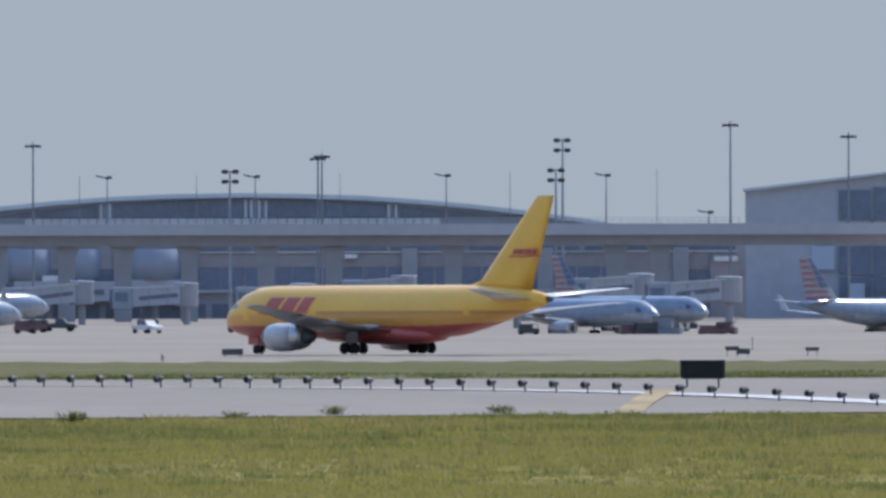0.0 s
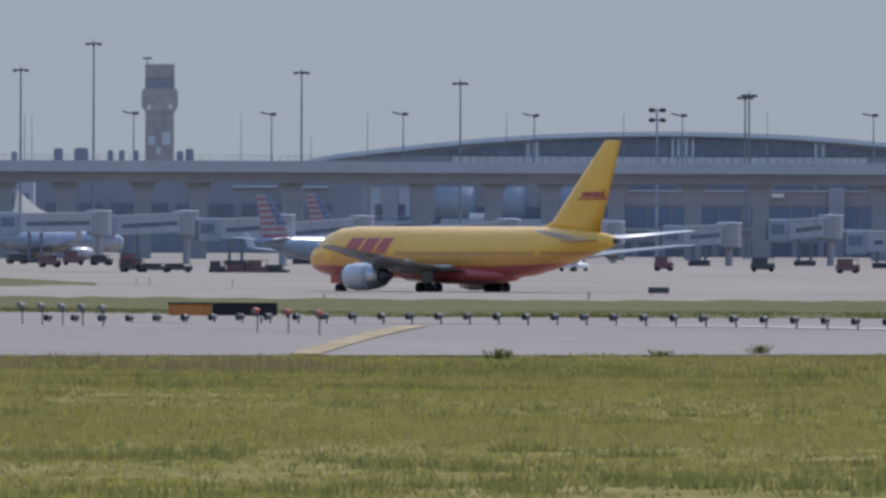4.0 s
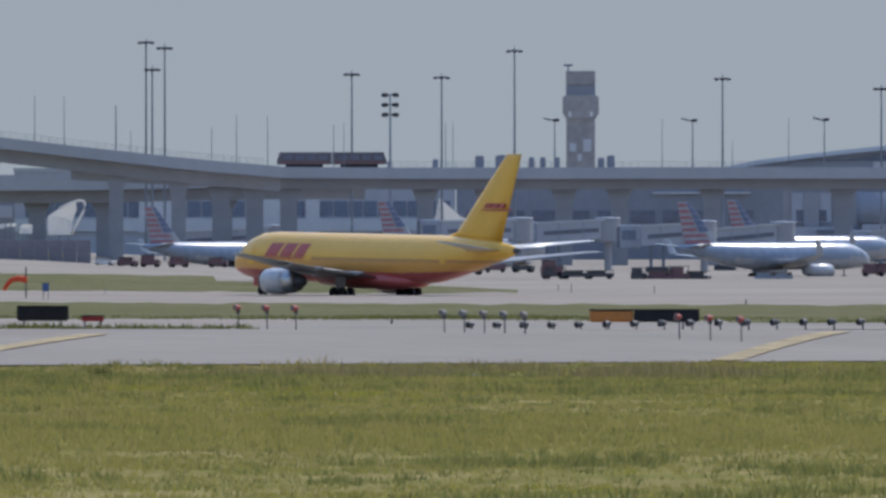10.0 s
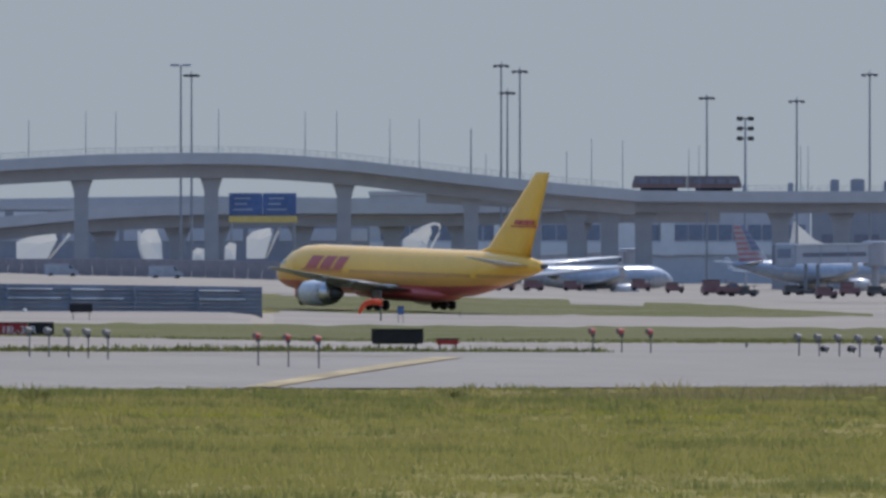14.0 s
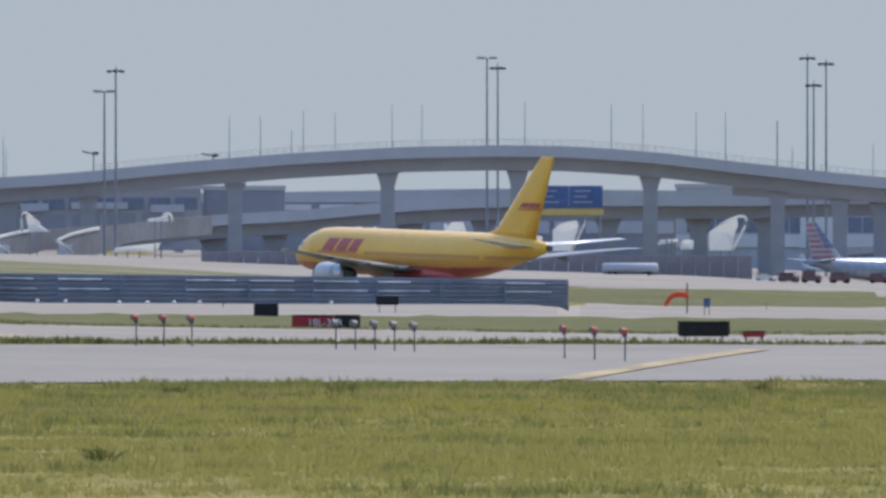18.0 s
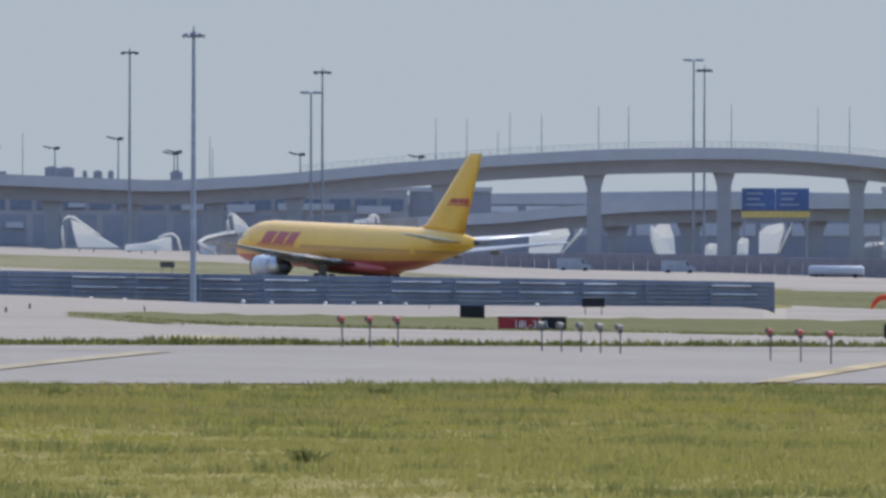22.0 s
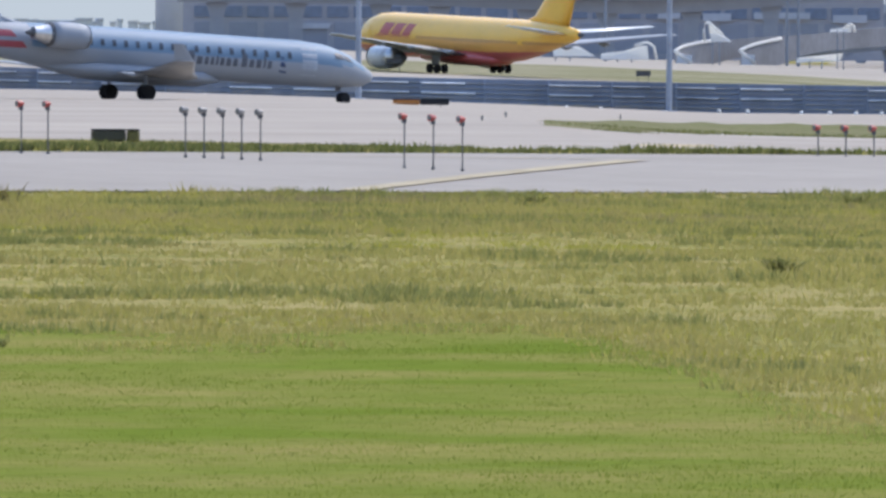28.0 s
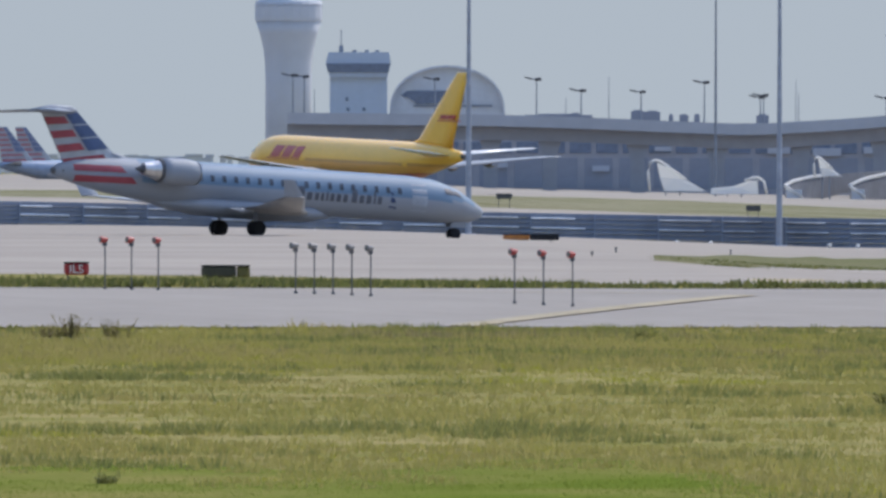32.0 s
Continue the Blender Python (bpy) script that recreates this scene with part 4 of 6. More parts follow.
# bay shade put on as dark plates
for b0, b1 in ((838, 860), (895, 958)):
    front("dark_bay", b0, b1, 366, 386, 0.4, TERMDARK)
front("lower_storey", 780, 962, 387, 423, 3.2, FACADE, "pale projecting lower storey")
front("lower_storey", 985, 1082, 385, 424, 3.2, FACADE, "pale projecting lower storey")
front("lower_storey", 655, 765, 392, 424, 2.6, FACADE, "pale projecting lower storey")
for b0, b1, v in ((700, 830, 397), (860, 940, 402), (1000, 1060, 399)):
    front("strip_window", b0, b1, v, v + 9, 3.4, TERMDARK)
for b0, b1, v0, v1 in ((830, 857, 377, 388), (1365, 1387, 341, 348), (2018, 2060, 346, 355), (1660, 1690, 341, 347)):
    front("white_fascia", b0, b1, v0, v1, 2.4, WHITE, "small white fascia panel")
front("brown_bay", 2012, 2062, 356, 386, 1.8, BRICK, "brown brick bay under a white canopy")
front("brown_wall", 1106, 1830, 339, 362, 0.12, BRICK, "brown-grey brick wall band")
front("brown_wall", 1860, 2010, 339, 369, 0.12, BRICK, "brown-grey brick wall band")
for b in (690, 770, 875, 970, 1090, 1480, 1720, 1960):
    part("pilaster", slab(-1.5, 1.5, -0.9, 0.05, z0, rise(330, D), 0.1), PIER, term).location = (TX(b), 0, 0)
# flat dark panes: the undercroft's shade is in their colour
panes(term, D, 1360, [(660 + 47 * i, 660 + 47 * i + 36, 428, 476) for i in range(29)], TERMDARK, "undercroft_shade", 0.1)


def arched_roof():
    """A long low curved roof with glazing between pale frames, far behind."""
    d = 3050
    mid = 1190
    ob = thing("arched_hall", stand(mid, d, 0, 0), "long hall with a low curved metal roof and dark glazing", "terminal", kind="structure")
    knots = [(536, 286), (592, 274), (642, 268), (692, 262), (755, 255), (805, 250), (855, 245), (955, 238), (1055, 234), (1185, 232), (1292, 234), (1392, 237), (1492, 244), (1592, 253), (1692, 265), (1792, 279), (1836, 287)]
    base = rise(300, d)
    bs = list(range(536, 1837, 20))
    level = lambda b: between(knots, b)[0]
    x = lambda b: (b - mid) * d / FOCUS
    top = [(x(b), rise(level(b), d)) for b in bs]
    part("wall", extrude_outline([(top[0][0], base - 22)] + [(p, z - 0.8) for p, z in top] + [(top[-1][0], base - 22)], (0, 60)), DRUM, ob)
    part("roof", extrude_outline([(p, z - 0.9) for p, z in top] + [(p, z) for p, z in reversed(top)], (-2.5, 62)), ROOF, ob, "curved pale metal roof")
    for b0, b1 in ((640, 927), (958, 1068), (1073, 1184), (1231, 1332), (1337, 1437), (1464, 1690)):
        seg = [b0 + (b1 - b0) * i / 8 for i in range(9)]
        prof = [(x(b), rise(min(274.6, level(b) + 10 + abs(b - 1190) * 0.018), d)) for b in seg]
        lo = rise(275, d)
        part("glazing", extrude_outline([(prof[0][0], lo)] + prof + [(prof[-1][0], lo)], (-0.35, 0.1)), SKYGLASS, ob, "dark blue glazing")
    for b in (934, 950, 1190, 1200, 1214, 1226, 1443, 1456):
        part("mullion", slab(-0.25, 0.25, -0.6, 0.1, rise(276, d), rise(level(b) + 12, d)), ROOF, ob).location.x = x(b)
    for i in range(46):
        b = 800 + 16 * i
        part("balustrade_panel", slab(x(b), x(b + 14), -0.9, -0.7, rise(288, d), rise(277, d)), FACADE_PALE, ob)


arched_roof()


def south_hall():
    d = 2700
    mid = 2330
    ob = thing("concourse_hall", stand(mid, d, 0, 0), "tall grey concourse hall with sloping roof and dark glass", "terminal", kind="structure")
    k = d / FOCUS
    x = lambda b: (b - mid) * k
    g = -9.0
    part("wall", extrude_outline([(x(2074), g), (x(2074), rise(230, d)), (x(2330), rise(199, d)), (x(2600), rise(190, d)), (x(2600), g)], (0, 40)), FACADE, ob)
    part("roof", extrude_outline([(x(2070), rise(232, d)), (x(2330), rise(201, d)), (x(2604), rise(192, d)), (x(2604), rise(188, d)), (x(2330), rise(197, d)), (x(2070), rise(227, d))], (-1.5, 42)), ROOF, ob)
    part("pale_wall", slab(x(2076), x(2196), -0.8, 0.05, g, rise(318, d)), FACADE, ob)
    for i in range(6):
        b = 2240 + 60 * i
        part("glass_pane", slab(x(b), x(b + 56), -0.4, 0.05, rise(283, d), rise(230 - i * 5, d)), SKYGLASS, ob)
        part("glass_pane", slab(x(b), x(b + 56), -0.4, 0.05, rise(380, d), rise(328, d)), SKYGLASS, ob)
        part("glass_pane", slab(x(b), x(b + 56), -0.4, 0.05, rise(440, d), rise(383, d)), SKYGLASS, ob)
        part("mullion", slab(x(b + 56), x(b + 60), -0.55, 0.05, rise(440, d), rise(230 - i * 5, d)), STEEL, ob)
    part("pale_panel", slab(x(2190), x(2232), -1.4, 0, rise(371, d), rise(328, d), 0.1), OPSBLUE, ob, "pale blue wall panel")
    part("dark_slot", slab(x(2202), x(2224), -0.9, 0, rise(327, d), rise(308, d)), TERMDARK, ob)
    part("plant_box", slab(x(2255), x(2285), -4, 0, rise(430, d), rise(395, d), 0.1), OPSBLUE, ob, "pale blue plant box")
    part("low_wall", slab(x(2240), x(2600), -1.0, 0, g, rise(440, d)), FACADE_DARK, ob)


south_hall()

# concourse to the north of it, and the low blocks behind the roads
D2 = 2900
con, w, z0, z1 = block("concourse", "grey concourse with long blue-tinted strip windows", "terminal", -720, 60, 287, None, D2, 30, FACADE)
panes(con, D2, -330, [(-700 + 26 * i, -700 + 26 * i + 23, 345, 372) for i in range(29)], SKYGLASS, "window", 0.2)
# the concourse front goes on; the viaduct's shade is this darker colour
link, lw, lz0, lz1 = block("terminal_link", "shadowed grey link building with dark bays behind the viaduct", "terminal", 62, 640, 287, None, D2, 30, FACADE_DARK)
# the bays' inner shade is the panes' darker colour
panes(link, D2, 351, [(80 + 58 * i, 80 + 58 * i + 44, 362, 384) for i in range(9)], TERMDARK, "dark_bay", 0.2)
for b0, b1 in ((410, 492), (530, 582)):
    part("pale_sill", slab((b0 - 351) * D2 / FOCUS, (b1 - 351) * D2 / FOCUS, -1.0, 0.05, rise(333, D2), rise(330, D2)), FACADE_PALE, link)
part("spandrel", slab(-w / 2, w / 2 - 4, -0.6, 0.05, rise(398, D2), rise(376, D2)), FACADE_PALE, con, "pale spandrel band")
for b0, b1 in ((-500, -420), (-300, -245), (-205, -180)):
    part("white_panel", slab((b0 + 330) * D2 / FOCUS, (b1 + 330) * D2 / FOCUS, -0.7, 0.05, rise(400, D2), rise(340, D2)), FACADE_PALE, con, "pale wall panel")
for b0, b1, v in ((95, 111, 266), (131, 156, 265), (190, 200, 269), (210, 220, 269), (237, 245, 269), (328, 342, 266), (312, 324, 270), (20, 30, 272), (-60, -52, 275)):
    u = thing("rooftop_unit", stand((b0 + b1) / 2, D2 + 4, 0, rise(287, D2)), "dark grey rooftop ventilation unit on the concourse roof", "ventilation unit", "rooftop units")
    h, hw = (287 - v) * D2 / FOCUS, (b1 - b0) * D2 / FOCUS / 2
    part("casing", slab(-hw, hw, -1, 1, 0, h, 0.06), FACADE_DARK, u)
    part("cowl", slab(-hw * 0.7, hw * 0.7, -0.7, 0.7, h - 0.02, h + 0.15, 0.04), STEEL, u)

nb, w, z0, z1 = block("north_terminal", "long grey terminal wing in shadow behind the flyover", "terminal", -2800, -1560, 288, None, 2760, 25, TERMFACE)
panes(nb, 2760, -2180, [(-2780 + 47 * i, -2780 + 47 * i + 38, 310, 330) for i in range(26)], SKYGLASS, "window")
# flat panes, coloured like the shade inside the undercroft
panes(nb, 2760, -2180, [(-2780 + 62 * i, -2780 + 62 * i + 50, 338, 392) for i in range(19)], FACADE_DARK, "bay_shade", 0.1)
for b0, b1, v0, v1 in ((-2270, -2240, 352, 362), (-2160, -2130, 318, 326), (-1960, -1920, 318, 330), (-1880, -1830, 320, 334), (-1790, -1690, 318, 330), (-2600, -2540, 340, 350), (-2450, -2420, 346, 356), (-1650, -1590, 322, 336)):
    part("pale_panel", slab((b0 + 2180) * 2760 / FOCUS, (b1 + 2180) * 2760 / FOCUS, -0.8, 0.05, rise(v1, 2760), rise(v0, 2760)), FACADE, nb, "grey wall panel")
for b0, b1, v in ((-2390, -2270, 262), (-2202, -2178, 255), (-2178, -2150, 256), (-2135, -2127, 262), (-2116, -2100, 262), (-2090, -2080, 262), (-1980, -1958, 262), (-2310, -2290, 260)):
    u = thing("rooftop_unit", stand((b0 + b1) / 2, 2764, 0, rise(288, 2760)), "dark grey rooftop ventilation unit on the terminal roof", "ventilation unit", "rooftop units")
    h, hw = (288 - v) * 2760 / FOCUS, (b1 - b0) * 2760 / FOCUS / 2
    part("casing", slab(-hw, hw, -1.2, 1.2, 0, h, 0.06), FACADE_DARK, u)
    part("cowl", slab(-hw * 0.6, hw * 0.6, -0.7, 0.7, h - 0.02, h + 0.2, 0.04), STEEL, u)
# both blocks carry the flyover's shade in their wall colour
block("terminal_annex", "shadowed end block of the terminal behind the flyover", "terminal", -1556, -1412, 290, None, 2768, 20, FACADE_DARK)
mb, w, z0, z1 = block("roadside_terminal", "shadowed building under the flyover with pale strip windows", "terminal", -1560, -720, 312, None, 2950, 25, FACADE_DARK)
panes(mb, 2950, -1140, [(-1540 + 55 * i, -1540 + 55 * i + 46, 352, 374) for i in range(15)], FACADE, "window_band")
panes(mb, 2950, -1140, [(-1500 + 75 * i, -1500 + 75 * i + 60, 322, 332) for i in range(10)], FACADE_PALE, "pale_band")


def control_tower():
    d = 3700
    m = stand(-2808, d, 0, 0)
    ob = thing("control_tower", m, "tall pale concrete control tower with flared head and dark cab", "control tower")
    k = d / FOCUS
    def ringed(prof, seg=8):
        bm = bmesh.new()
        skin(bm, [[bm.verts.new((r * k * math.cos(2 * math.pi * (i + 0.5) / seg), r * k * math.sin(2 * math.pi * (i + 0.5) / seg), rise(v, d))) for i in range(seg)] for v, r in prof])
        return bm
    part("shaft", ringed([(420, 41), (200, 41), (170, 42), (145, 45), (120, 51), (98, 58)], 24), TOWERC, ob, "", True)
    part("gallery", ringed([(98, 59), (92, 60), (72, 60), (68, 58)], 24), TOWERC, ob, "grey ring gallery")
    part("shoulder", ringed([(68, 61), (62, 58), (57, 40)], 24), TOWERC, ob)
    part("cab", ringed([(57, 36), (50, 37), (28, 42), (24, 42)], 12), SKYGLASS, ob, "dark glass cab")
    part("cab_roof", ringed([(24, 43), (19, 42), (12, 30), (8, 28)], 12), STEEL, ob)
    part("antenna_dome", ringed([(8, 12), (4, 11), (1, 5)], 12), TOWERC, ob)
    for i in range(12):
        a = 2 * math.pi * i / 12
        part("mullion", tube([(37 * k * math.cos(a), 37 * k * math.sin(a), rise(50, d)), (42.6 * k * math.cos(a), 42.6 * k * math.sin(a), rise(25, d))], 0.18, 6), STEEL, ob)


control_tower()


def ramp_tower():
    d = 3200
    k = d / FOCUS
    ob = thing("ramp_tower", stand(282, d, 0, 0), "old square brown concrete ramp tower with overhanging storey", "control tower")
    z = lambda v: rise(v, d)
    part("shaft", slab(-25.5 * k, 25.5 * k, 0, 51 * k, z(420), z(192), 0.3), RAMPT, ob)
    part("overhang", extrude_outline([(-26 * k, z(200)), (-32 * k, z(190)), (-32 * k, z(162)), (-27 * k, z(158)), (27 * k, z(158)), (32 * k, z(162)), (32 * k, z(190)), (26 * k, z(200))], (-3 * k, 54 * k)), RAMPT, ob, "overhanging storey")
    part("cab", slab(-26 * k, 26 * k, 0, 52 * k, z(160), z(140), 0.1), FACADE_DARK, ob, "dark glazed cab")
    part("cap", slab(-26 * k, 26 * k, -0.2, 52 * k, z(140), z(115), 0.15), RAMPT, ob)
    for x in (-19, 19):
        part("light_slot", slab((x - 2.5) * k, (x + 2.5) * k, -4 * k, -2.5 * k, z(196), z(187)), WHITE, ob)
    for x0, x1, v0, v1 in ((-20, -8, 258, 243), (4, 19, 258, 236), (-6, 2, 275, 262)):
        part("panel", slab(x0 * k, x1 * k, -0.25, 0.05, z(v0), z(v1)), FACADE_PALE, ob, "pale patch panel")
    part("beacon_mast", tube([(-22 * k, 10 * k, z(116)), (-22 * k, 10 * k, z(104))], 0.15, 8), STEEL, ob)
    part("beacon", slab(-30 * k, -14 * k, 8 * k, 12 * k, z(107), z(103), 0.1), STEEL, ob)


ramp_tower()


def cab_building():
    """A blue-grey office block with an angled control room, beside a domed hall."""
    d = 3500
    k = d / FOCUS
    ob = thing("operations_building", stand(-2685, d, 0, 0), "blue-grey block with an angled dark control room on top", "building")
    z = lambda v: rise(v, d)
    part("wall", slab(-50 * k, 52 * k, 0, 12, z(380), z(190), 0.1), OPSBLUE, ob)
    part("control_room", extrude_outline([(-50 * k, z(196)), (-57 * k, z(170)), (-52 * k, z(152)), (55 * k, z(152)), (58 * k, z(172)), (52 * k, z(196))], (-1.5, 12)), OPSBLUE, ob)
    part("window_band", extrude_outline([(-53 * k, z(188)), (-57.5 * k, z(172)), (57 * k, z(172)), (53 * k, z(188))], (-1.9, -1.4)), SKYGLASS, ob, "dark ribbon window")
    part("antenna", tube([(-30 * k, 3, z(152)), (-30 * k, 3, z(112))], 0.14, 6), STEEL, ob)
    part("antenna_rack", slab(-34 * k, -26 * k, 2, 4, z(152), z(140)), STEEL, ob)
    for x in (-10, 12, 30):
        part("vent", slab(x * k, (x + 7) * k, 2, 4, z(152), z(148)), STEEL, ob)
    for x, v in ((-22, 232), (-20, 250), (8, 250)):
        part("window", slab(x * k, (x + 5) * k, -0.2, 0.05, z(v + 6), z(v)), SKYGLASS, ob)
    hall = thing("domed_hall", stand(-2527, d + 20, 0, 0), "pale hall with a half-round vaulted roof", "building")
    arc = [(100 * math.cos(math.pi * i / 20) * k, z(262) + (84 * math.sin(math.pi * i / 20) ** 0.8) * k) for i in range(21)]
    part("vault", extrude_outline([(100 * k, z(380))] + arc + [(-100 * k, z(380))], (0, 30)), FACADE_PALE, hall, "pale grey vaulted roof and gable")
    rim = [(103 * math.cos(math.pi * i / 20) * k, z(262) + (88 * math.sin(math.pi * i / 20) ** 0.8) * k) for i in range(21)]
    part("roof_rim", extrude_outline(arc + list(reversed(rim)), (-1.5, 0.2)), FACADE_PALE, hall)
    part("dark_window", extrude_outline([(-82 * k, z(227)), (-70 * k, z(219)), (30 * k, z(219)), (30 * k, z(240)), (-55 * k, z(243)), (-62 * k, z(236))], (-0.4, 0.1)), SKYGLASS, hall)
    part("louvre_band", slab(-60 * k, 80 * k, -0.3, 0.1, z(248), z(244)), STEEL, hall)


cab_building()


def far_ridge():
    """Blocks on the skyline, very far off; their haze is put in as a pale colour."""
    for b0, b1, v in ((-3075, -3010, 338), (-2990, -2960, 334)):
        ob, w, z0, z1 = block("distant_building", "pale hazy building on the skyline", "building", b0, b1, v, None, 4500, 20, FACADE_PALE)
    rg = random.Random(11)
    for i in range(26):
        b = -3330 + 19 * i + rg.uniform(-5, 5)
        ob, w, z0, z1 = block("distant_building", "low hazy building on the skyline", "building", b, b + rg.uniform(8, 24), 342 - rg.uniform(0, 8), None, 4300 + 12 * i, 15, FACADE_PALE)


far_ridge()

# ---- masts ----


def base_z(b, d):
    x, y = spot(b, d)
    return ground_z(x, y) - 0.2


def on_deck(b):
    """Where a pole on the elevated road stands: its distance and the height of the deck."""
    knots, d = (VIADUCT, 2620) if b > -260 else (FLYOVER, 2560)
    return d + 1.2, rise(between(knots, b)[0], d) - 0.95


def mast(name, label, b, v, d, head, r, group):
    d, g = on_deck(b) if d is None else (d, base_z(b, d))
    h = rise(v, d) - g
    ob = thing(name, stand(b, d, random.uniform(-15, 15), g), label, "light mast", group)
    part("pole", tube([(0, 0, 0), (0, 0, h * 0.5), (0, 0, h)], [r, r * 0.8, r * 0.55], 12), STEEL if r < 0.3 else GREY, ob)
    part("base_plate", slab(-r * 2, r * 2, -r * 2, r * 2, 0, 0.35, 0.03), STRUCT, ob)
    if head == "ring":
        wide = 0.85 if d > 2000 else 0.62
        part("ring", tube([(0, 0, h - 0.35), (0, 0, h + 0.1)], [0.5, 0.35], 14), STEEL, ob)
        part("finial", tube([(0, 0, h), (0, 0, h + 0.7)], [0.12, 0.04], 6), STEEL, ob)
        for i in range(8):
            a = 2 * math.pi * i / 8
            c, s = math.cos(a), math.sin(a)
            part("luminaire", tube([(0.4 * c * wide, 0.4 * s * wide, h - 0.1), (1.1 * c * wide, 1.1 * s * wide, h - 0.12), (1.75 * c * wide, 1.75 * s * wide, h - 0.3)], [0.10 * wide, 0.2 * wide, 0.28 * wide], 8), DARK if d > 2000 else STEEL, ob)
    elif head in ("flood4", "flood6"):
        for row in range(2 if head == "flood4" else 3):
            z = h - 0.2 - 1.8 * row
            part("crossarm", slab(-1.3, 1.3, -0.08, 0.08, z - 0.08, z + 0.08), DARK, ob)
            for x in (-1.2, -0.75, 0.75, 1.2):
                part("floodlight", tube([(x, 0.15, z), (x, -0.15, z), (x, -0.4, z - 0.05)], [0.2, 0.38, 0.42], 10), DARK, ob)
    elif head == "arm":
        part("bracket_arm", tube([(-1.9, 0, h + 0.2), (0.7, 0, h - 0.1)], 0.09, 6), STEEL, ob)
        part("luminaire", extrude_outline([(-2.1, h + 0.45), (-1.95, h + 0.2), (-0.75, h - 0.15), (-0.6, h + 0.1)], (-0.4, 0.4)), DARK, ob)
        part("luminaire", extrude_outline([(-0.5, h + 0.05), (-0.2, h - 0.3), (0.75, h - 0.3), (0.85, h + 0.2), (0.3, h + 0.28)], (-0.4, 0.4)), DARK, ob)
    elif head == "twin":
        for s in (-1, 1):
            part("luminaire", slab(min(s * 0.3, s * 1.9), max(s * 0.3, s * 1.9), -0.4, 0.4, h - 0.1, h + 0.25, 0.08), GREY, ob)
        part("crossarm", slab(-1.6, 1.6, -0.08, 0.08, h - 0.2, h - 0.05), GREY, ob)
    return ob


for b, v in ((814, 146), (1325, 166), (1318, 170), (2048, 112), (2257, 133), (36, 125), (165, 78), (533, 128), (-487, 62), (-454, 72), (-476, 110), (-123, 119), (-1711, 84), (-1035, 79), (-2052, 50)):
    mast("high_mast", "tall thin steel light mast with a ring of lamps", b, v, 2450 if b < -1500 else 2668, "ring", 0.26, "high light masts")
for b, v in ((-1054, 63), (-1731, 122)):
    mast("high_mast", "tall thin steel mast with two wide lamp arms", b, v, 2450 if b < -1500 else 2668, "twin", 0.26, "high light masts")
for b, v in ((-1939, 17), (-2489, 19)):
    mast("high_mast", "tall stout grey light mast beside the blast fence", b, v, 1400, "ring", 0.30, "near light masts")
for b, v, hd in ((1162, 192, "flood4"), (1751, 138, "flood4"), (1739, 191, "flood4"), (-55, 155, "flood6")):
    mast("floodlight_mast", "steel mast with stacked round floodlights", b, v, 2664, hd, 0.3, "floodlight masts")
for b, v in ((945, 204), (1207, 203), (1545, 202), (1828, 202), (236, 202), (480, 203), (713, 202), (2010, 268), (-1750, 231), (-1973, 230), (-1538, 235), (-2369, 199), (-2290, 219), (-2184, 221), (-2072, 204), (-1967, 227), (-2549, 199), (-2800, 193), (-2780, 195)):
    mast("street_lamp", "short street lamp with a bracket arm on the elevated road", b, v, None, "arm", 0.16, "street lamps along the roadway")
for b, v in ((896, 201), (1103, 200), (1357, 198), (1658, 195), (1918, 192), (426, 200), (650, 200), (56, 205), (-541, 176), (-371, 215), (-327, 193), (-272, 195), (-155, 210), (-137, 205), (-1169, 145), (-1222, 145), (-987, 141), (-834, 145), (-778, 145),
             (-684, 158), (-632, 158), (-540, 173), (-1510, 167), (-1455, 167), (-1379, 156), (-1323, 159), (-2241, 195), (-1910, 200), (-2762, 217), (550, 240), (43, 205), (-514, 220), (-1905, 222), (-2317, 232), (-1400, 190)):
    mast("flag_pole", "thin bare pole along the elevated road", b, v, None, "none", 0.085, "thin poles along the roadway")


def railing(name, label, knots, d, b0, b1):
    ob = thing(name, Matrix(), label, "railing", kind="structure")
    bm = bmesh.new()
    pts = []
    for i in range(int((b1 - b0) / 14) + 1):
        b = b0 + 14 * i
        m = stand(b, d - 0.1, 0, rise(between(knots, b)[0], d) - 0.1)
        p = m.translation
        pts.append(p + Vector((0, 0, 1.1)))
        tube([p, p + Vector((0, 0, 1.15))], 0.035, 4, bm, False)
    for a, c in zip(pts, pts[1:]):
        tube([a, c], 0.03, 4, bm, False)
        tube([a - Vector((0, 0, 0.5)), c - Vector((0, 0, 0.5))], 0.02, 4, bm, False)
    o = part("rail_posts", bm, STEEL, ob)
    o["kind"] = "stuff"


railing("viaduct_railing", "thin steel railing on the viaduct parapet", VIADUCT, 2620, -50, 2070)
railing("flyover_railing", "thin steel railing on the flyover parapet", FLYOVER, 2560, -1750, -270)


